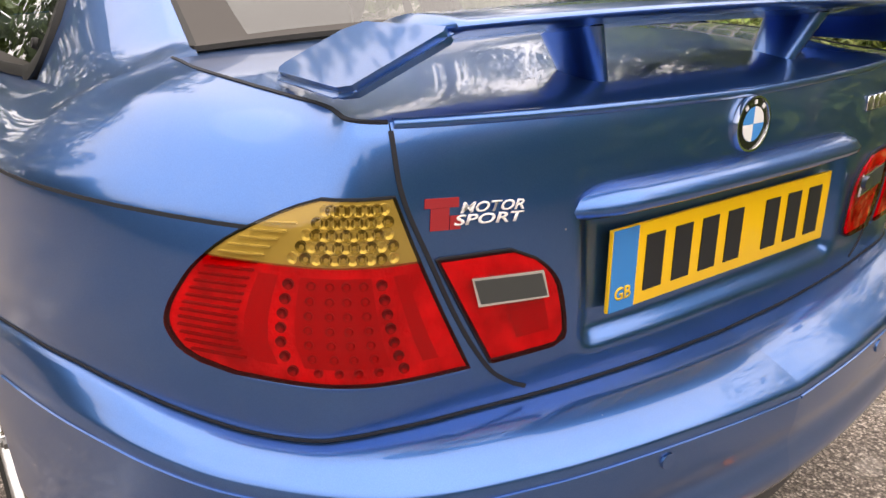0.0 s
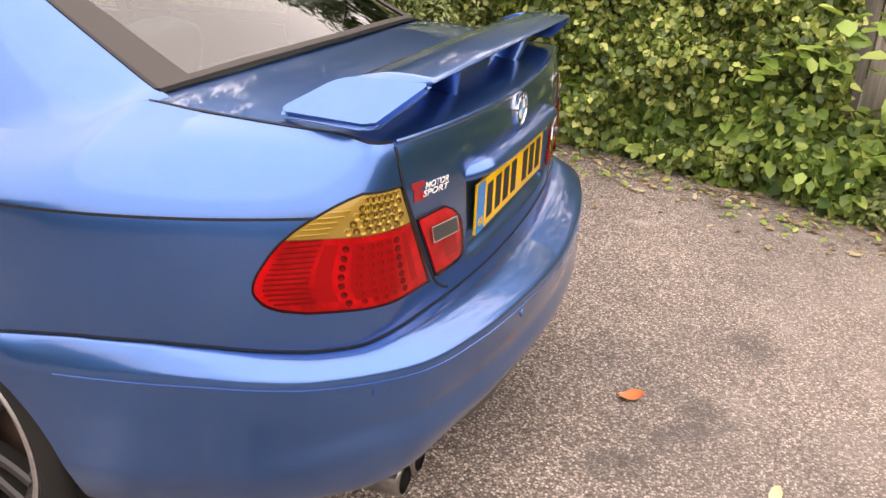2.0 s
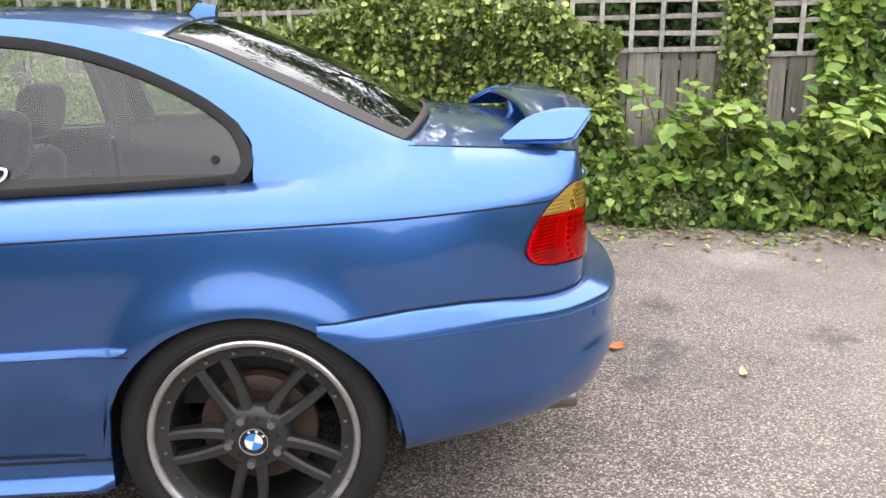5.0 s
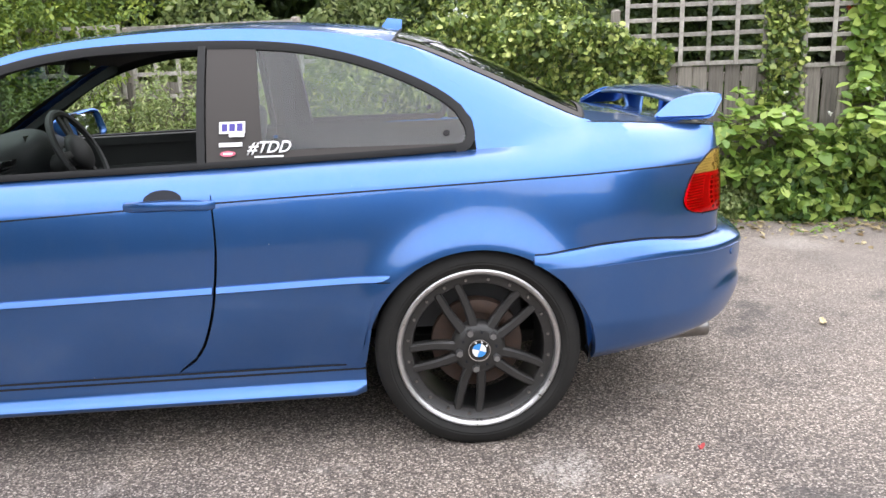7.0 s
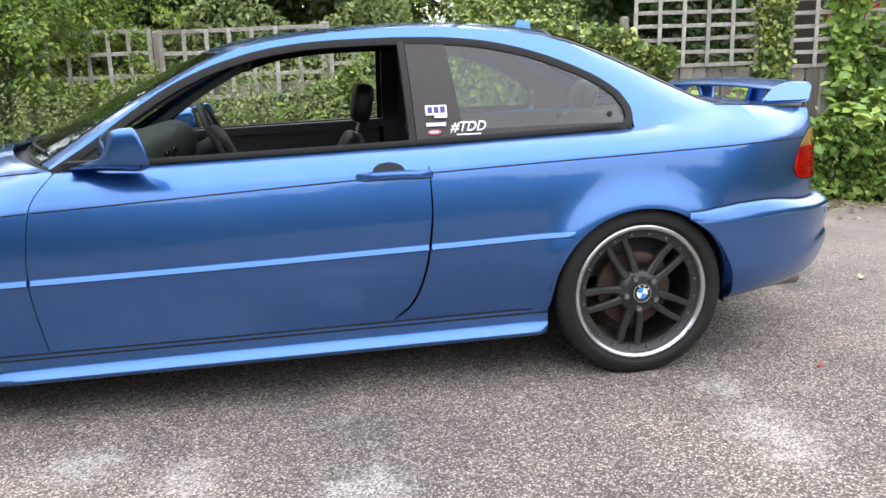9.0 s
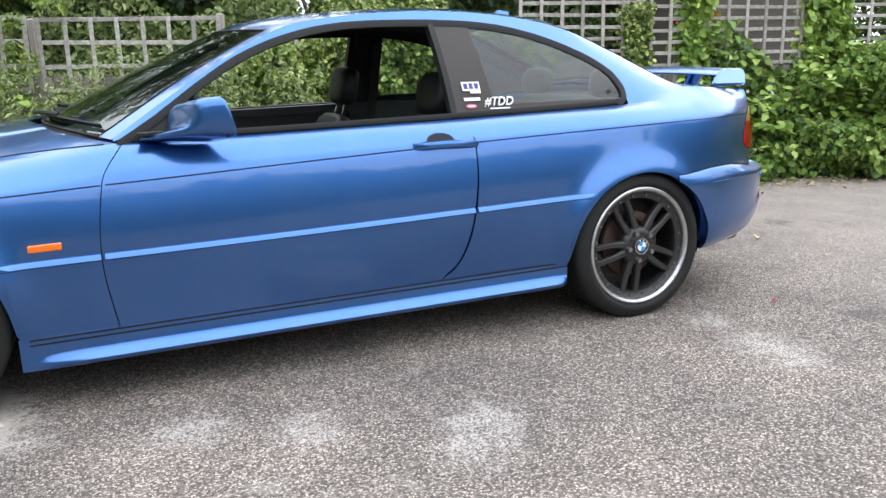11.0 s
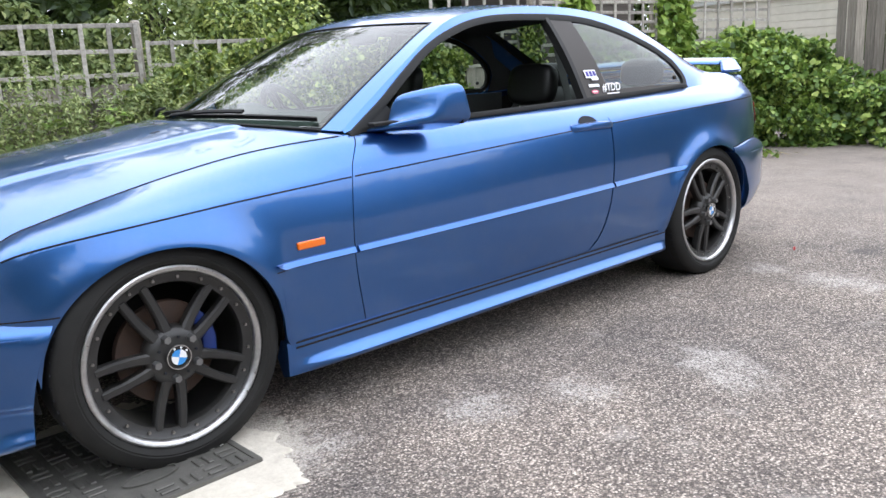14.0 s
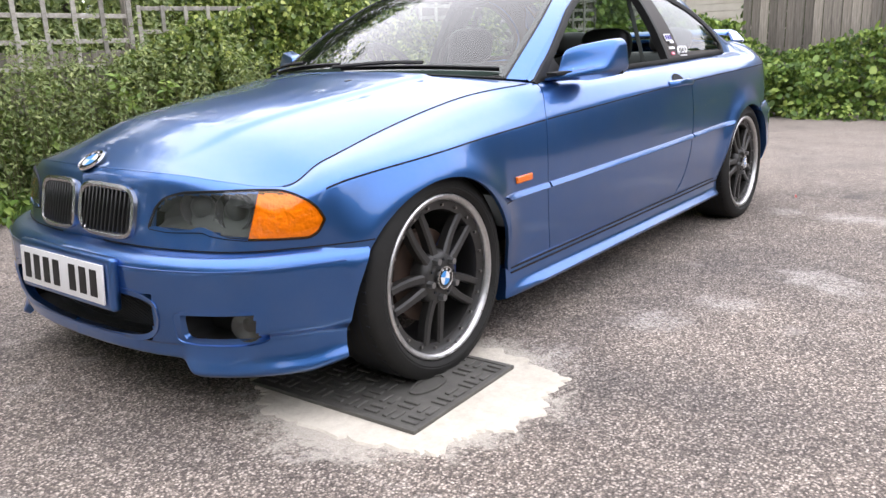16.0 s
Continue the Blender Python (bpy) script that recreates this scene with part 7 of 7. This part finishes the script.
# bramble canes that arch out of the fence foot, with leaves in threes
def canes(n, x0, x1, seed, reach, rise, size):
    rr = random.Random(seed)
    pos, nrm, vs, fs = [], [], [], []
    for _ in range(n):
        bx = rr.uniform(x0, x1)
        p0 = Vector((bx, fence_y(bx) + rr.uniform(.05, .35), rr.uniform(.05, .5)))
        a = rr.uniform(.3, 2.84)
        rc, rs_ = reach * rr.uniform(.4, 1), rise * rr.uniform(.3, 1)
        path = [p0 + Vector((math.cos(a) * rc * q / 9, math.sin(a) * .6 * rc * q / 9, rs_ * math.sin(2.3 * q / 9))) for q in range(10)]
        b0 = len(vs)
        for k, q in enumerate(path):
            w = .004 * (1 - .07 * k)
            vs += [q + Vector((w, 0, 0)), q + Vector((-w * .5, w, 0)), q + Vector((-w * .5, -w, w))]
            if k:
                fs += [(b0 + 3 * k - 3 + j, b0 + 3 * k - 3 + (j + 1) % 3, b0 + 3 * k + (j + 1) % 3, b0 + 3 * k + j) for j in range(3)]
        for k in range(1, 10):
            for _l in range(3):
                pos.append(tuple(path[k] + Vector((rr.gauss(0, .03), rr.gauss(0, .03), rr.gauss(0, .015)))))
                nrm.append((rr.gauss(0, .35), rr.gauss(.25, .35), 1))
    ob = stuff("bramble_leaves", "large light green bramble leaves on arching canes", "bramble", np.array(pos), np.array(nrm), size, L_CANE, aspect=.72, seed=seed)
    st = mesh("bramble_canes", vs, fs, M_CANE)
    tagged(st, "thin green-brown bramble canes arching over the boards", "bramble", kind="stuff")


L_CANE = leaf_mat("cane_leaf", (0.1, 0.19, 0.03), (0.22, 0.34, 0.055), (0.4, 0.5, 0.12))
M_CANE = mat("cane_stem", (0.12, 0.1, 0.04), 0.7)
canes(70, -4.9, -1.9, 71, .8, .55, .1)
canes(40, -6.2, -4.2, 72, .7, .8, .1)
canes(26, .8, 4.6, 73, .6, .5, .08)
stuff("creeper", "light green creeper climbing the trellis", "creeper", *sheet_leaves(900, -3.32, -3.08, lambda x: 1.75, lambda x, z: .1, 74, zmin=.8), .085, L_CANE, aspect=.75, seed=75)
stuff("creeper", "light green creeper climbing the trellis", "creeper", *sheet_leaves(1500, -4.75, -4.3, lambda x: 1.8, lambda x, z: .12, 76, zmin=.8), .08, L_CANE, aspect=.75, seed=77)
stuff("low_bush", "low bush of small feathery leaves at the asphalt edge", "bush", *sheet_leaves(5200, -2.5, -1.75, lambda x: .34 + .1 * math.sin(3 * x), lambda x, z: .75 - .8 * z, 78), .035, L_WEED, aspect=.5, seed=79)

p, nn_ = sheet_leaves(9000, 2.2, 4.8, lambda x: 1.75 + .2 * math.sin(4 * x), lambda x, z: .3, 88, zmin=.8)
keep = np.array([noise.noise((a * 2.4, c * 3.6, 5)) + .5 * noise.noise((a * 7, c * 7, 2)) > .08 for a, b, c in p])
stuff("lime_sprays", "thin yellow-green sprays hanging over the trellis", "branches", p[keep], nn_[keep], .055, L_LIME, aspect=.34, seed=89)

# blossoms, litter and fallen leaves
M_REDFL = leaf_mat("red_blossom", (0.5, 0.03, 0.025), (0.6, 0.06, 0.05), (0.65, 0.12, 0.09))
M_WHITEFL = leaf_mat("white_blossom", (0.6, 0.6, 0.5), (0.7, 0.7, 0.62), (0.78, 0.78, 0.72))
M_LITTER = leaf_mat("dry_leaf", (0.16, 0.1, 0.05), (0.32, 0.24, 0.13), (0.5, 0.42, 0.26))
rr = random.Random(81)


def blossoms(name, label, n, spot, size, material, seed):
    """A handful of flowers, each a rosette of petals."""
    pos, nrm = [], []
    for _ in range(n):
        c = spot()
        for q in range(12):
            a = q * 2.4
            pos.append((c[0], c[1], c[2]))
            nrm.append((math.cos(a) * .7, 1.0 + .3 * math.sin(a * 3), math.sin(a) * .7))
    return stuff(name, label, "flowers", np.array(pos), np.array(nrm), size, material, aspect=.8, droop=0, seed=seed)


blossoms("red_flowers", "small red flowers behind the trellis", 16, lambda: (rr.uniform(-3.75, -3.15), fence_y(-3.45) - rr.uniform(.1, .3), rr.uniform(1.26, 1.54)), .045, M_REDFL, 82)
blossoms("white_flowers", "small white bindweed flowers in the bramble", 22, lambda: (lambda x: (x, fence_y(x) + rr.uniform(.3, .55), rr.uniform(.35, .9)))(rr.uniform(-4.6, -2.4)), .016, M_WHITEFL, 83)
r = np.random.default_rng(84)
n = 1500
x = r.uniform(-5, 4, n)
y = -3.25 - .22 * x + .3 + np.abs(r.normal(0, .28, n)) + .35 * np.clip((-x - .3) / 2, 0, 1)
stuff("leaf_litter", "dry leaves and creeper scraps along the asphalt edge", "leaf litter", np.stack([x, y, np.full(n, .012)], 1), np.stack([r.normal(0, .25, n), r.normal(0, .25, n), np.ones(n)], 1), .045, M_LITTER, aspect=.5, droop=0, seed=85)
n = 170
x = r.uniform(-3.4, -.2, n)
y = -3.25 - .22 * x + .5 + np.abs(r.normal(0, .12, n)) + .12 * np.sin(x * 7) + .25 * np.clip((-x - .3) / 2, 0, 1)
stuff("creeping_weeds", "creeping green weeds on the asphalt edge", "weeds", np.stack([x, y, np.full(n, .02)], 1), np.stack([r.normal(0, .3, n), r.normal(0, .3, n), np.ones(n)], 1), .036, L_CANE, aspect=.7, droop=0, seed=86)


def fallen_leaf(x, y, turn, length, material, label):
    bm = bmesh.new()
    mid, l_, r_ = [], [], []
    for k in range(9):
        f = k / 8
        w = length * .28 * math.sin(math.pi * f) ** .7 * (1 - .3 * f)
        z = .006 + .012 * (2 * f - 1) ** 2
        mid.append(bm.verts.new((length * (f - .5), 0, z)))
        l_.append(bm.verts.new((length * (f - .5), w, z + .006)))
        r_.append(bm.verts.new((length * (f - .5), -w, z + .008 * (1 + math.sin(5 * f)))))
    for k in range(8):
        bm.faces.new((mid[k], mid[k + 1], l_[k + 1], l_[k]))
        bm.faces.new((r_[k], r_[k + 1], mid[k + 1], mid[k]))
    bmesh.ops.remove_doubles(bm, verts=bm.verts, dist=1e-5)
    bmesh.ops.solidify(bm, geom=list(bm.faces), thickness=.0008)
    ob = part("fallen_leaf", bm, material, None)
    ob.matrix_basis = pose(x, y, 0, 0, 0, turn)
    return tagged(ob, label, "leaf", "fallen leaves on the asphalt")


fallen_leaf(-1.2, -.327, 25, .085, mat("orange_dry_leaf", (0.5, 0.16, 0.05), 0.7), "orange-brown dry fallen leaf on the asphalt")
fallen_leaf(-1.6, -.045, 70, .06, mat("pale_dry_leaf", (0.6, 0.5, 0.3), 0.7), "pale yellow fallen leaf on the asphalt")
fallen_leaf(-.66, .99, 10, .022, mat("red_petal", (0.55, 0.1, 0.1), 0.6), "small red petal on the asphalt")

# buildings seen through the gaps
M_CREAM = mat("cream_painted_board", (0.62, 0.58, 0.48), 0.6)
v = coords(M_CREAM)
ln(M_CREAM, mix(M_CREAM, noise_tex(M_CREAM, v, 5, 6), (0.48, 0.44, 0.36), (0.7, 0.66, 0.56)), bsdf(M_CREAM).inputs["Base Color"])
M_BRICK = mat("red_brick", (0.32, 0.14, 0.09), 0.85)
v = coords(M_BRICK)
oi = M_BRICK.node_tree.nodes.new("ShaderNodeObjectInfo")
ln(M_BRICK, ramp(M_BRICK, oi.outputs["Random"], (0.0, (0.24, 0.1, 0.065)), (0.5, (0.34, 0.14, 0.09)), (1.0, (0.42, 0.2, 0.13))), bsdf(M_BRICK).inputs["Base Color"])
bump(M_BRICK, noise_tex(M_BRICK, v, 60, 4), 0.4, 0.004)
garage = empty("garage", "cream boarded garage with white fascia and brick gable", "garage", at=(-11, -4.2, 0))
bm = bmesh.new()
box(bm, (.2, 5.0, 4.2), pose(-.35, 0, 2.1))
part("gable_wall", bm, mat("mortar", (0.42, 0.4, 0.36), 0.9), garage, "brick gable wall", smooth=False)
for k in range(15):
    slat("cladding_board", (.03, 5.0, .142), pose(-.1, 0, .075 + .137 * k, 0, -3, 0), garage, M_CREAM)
slat("fascia", (.06, 5.2, .15), pose(-.04, 0, 2.14), garage, M_WHITE)
slat("gutter", (.1, 5.2, .06), pose(.03, 0, 2.24), garage, M_WHITE)
bk = bmesh.new()
box(bk, (.03, .215, .065), Matrix(), .003, 1)
bk_me = part("brick", bk, M_BRICK, garage, smooth=False)
bk_me.matrix_basis = pose(-.245, -2.35, 2.32)
for row in range(12):
    for col in range(22):
        if row == 0 and col == 0:
            continue
        ob = new("brick", bk_me.data)
        ob.parent = garage
        ob.matrix_basis = pose(-.245, -2.35 + .225 * col + (.112 if row % 2 else 0), 2.32 + .075 * row)
M_SHED = mat("dark_stained_board", (0.06, 0.05, 0.042), 0.85)
sn = noise_tex(M_SHED, coords(M_SHED, (.1, 1, 1)), 40, 5)
ln(M_SHED, mix(M_SHED, sn, (0.035, 0.03, 0.026), (0.1, 0.085, 0.07)), bsdf(M_SHED).inputs["Base Color"])
shed = empty("timber_shed", "dark brown timber shed beyond the trellis", "shed", at=(-6.0, -5.3, 0))
bm = bmesh.new()
box(bm, (2.3, 1.4, 2.3), pose(0, 0, 1.15))
part("shed_body", bm, M_SHED, shed, smooth=False)
for k in range(16):
    slat("cladding_board", (2.34, .025, .15), pose(0, .71, .08 + .145 * k, 3, 0, 0), shed, M_SHED)
slat("roof_edge", (2.6, .1, .12), pose(0, .76, 2.42), shed, M_SHED)
slat("roof_felt", (2.6, 1.7, .03), pose(0, 0, 2.47, 5, 0, 0), shed, M_SEAM)

# the other sides of the yard: unseen trees added for the car and its glass to mirror
def screen(name, label, n, at, h, seed, size=.42):
    r = np.random.default_rng(seed)
    t = r.uniform(0, 1, n)
    P = np.array([at(q) for q in t])
    top_h = (h(t) if callable(h) else h) * (.82 + .1 * np.sin(t * 23 + seed) + .06 * np.sin(t * 61))
    z = r.uniform(0, 1, n) ** .85 * top_h
    dd = np.array([noise.noise((a * 14, b * .7, seed)) for a, b in zip(t, z)])
    P = P + r.normal(0, .5, P.shape) + dd[:, None] * .8
    pos = np.concatenate([P, z[:, None]], 1)
    return stuff(name, label, "trees", pos, r.normal(0, 1, (n, 3)) + np.array([0, 0, .5]), size, L_DARK, aspect=.6, seed=seed)


# heights are set by how dark the mirrored sides should be
screen("treeline", "unseen leafy trees added on the open side for reflections", 26000, lambda t: (-14 + 32 * t, 13 + 1.2 * math.sin(t * 9)), lambda t: 2.6 + 5.4 * np.clip((t - .56) / .16, 0, 1), 41)
screen("treeline", "unseen leafy trees added at the yard's end for reflections", 14000, lambda t: (14.5, -10 + 22 * t), 11.0, 42)
screen("treeline", "leafy trees added behind the far fence for reflections", 12000, lambda t: (-12.5, -4 + 18 * t), 5.0, 43)
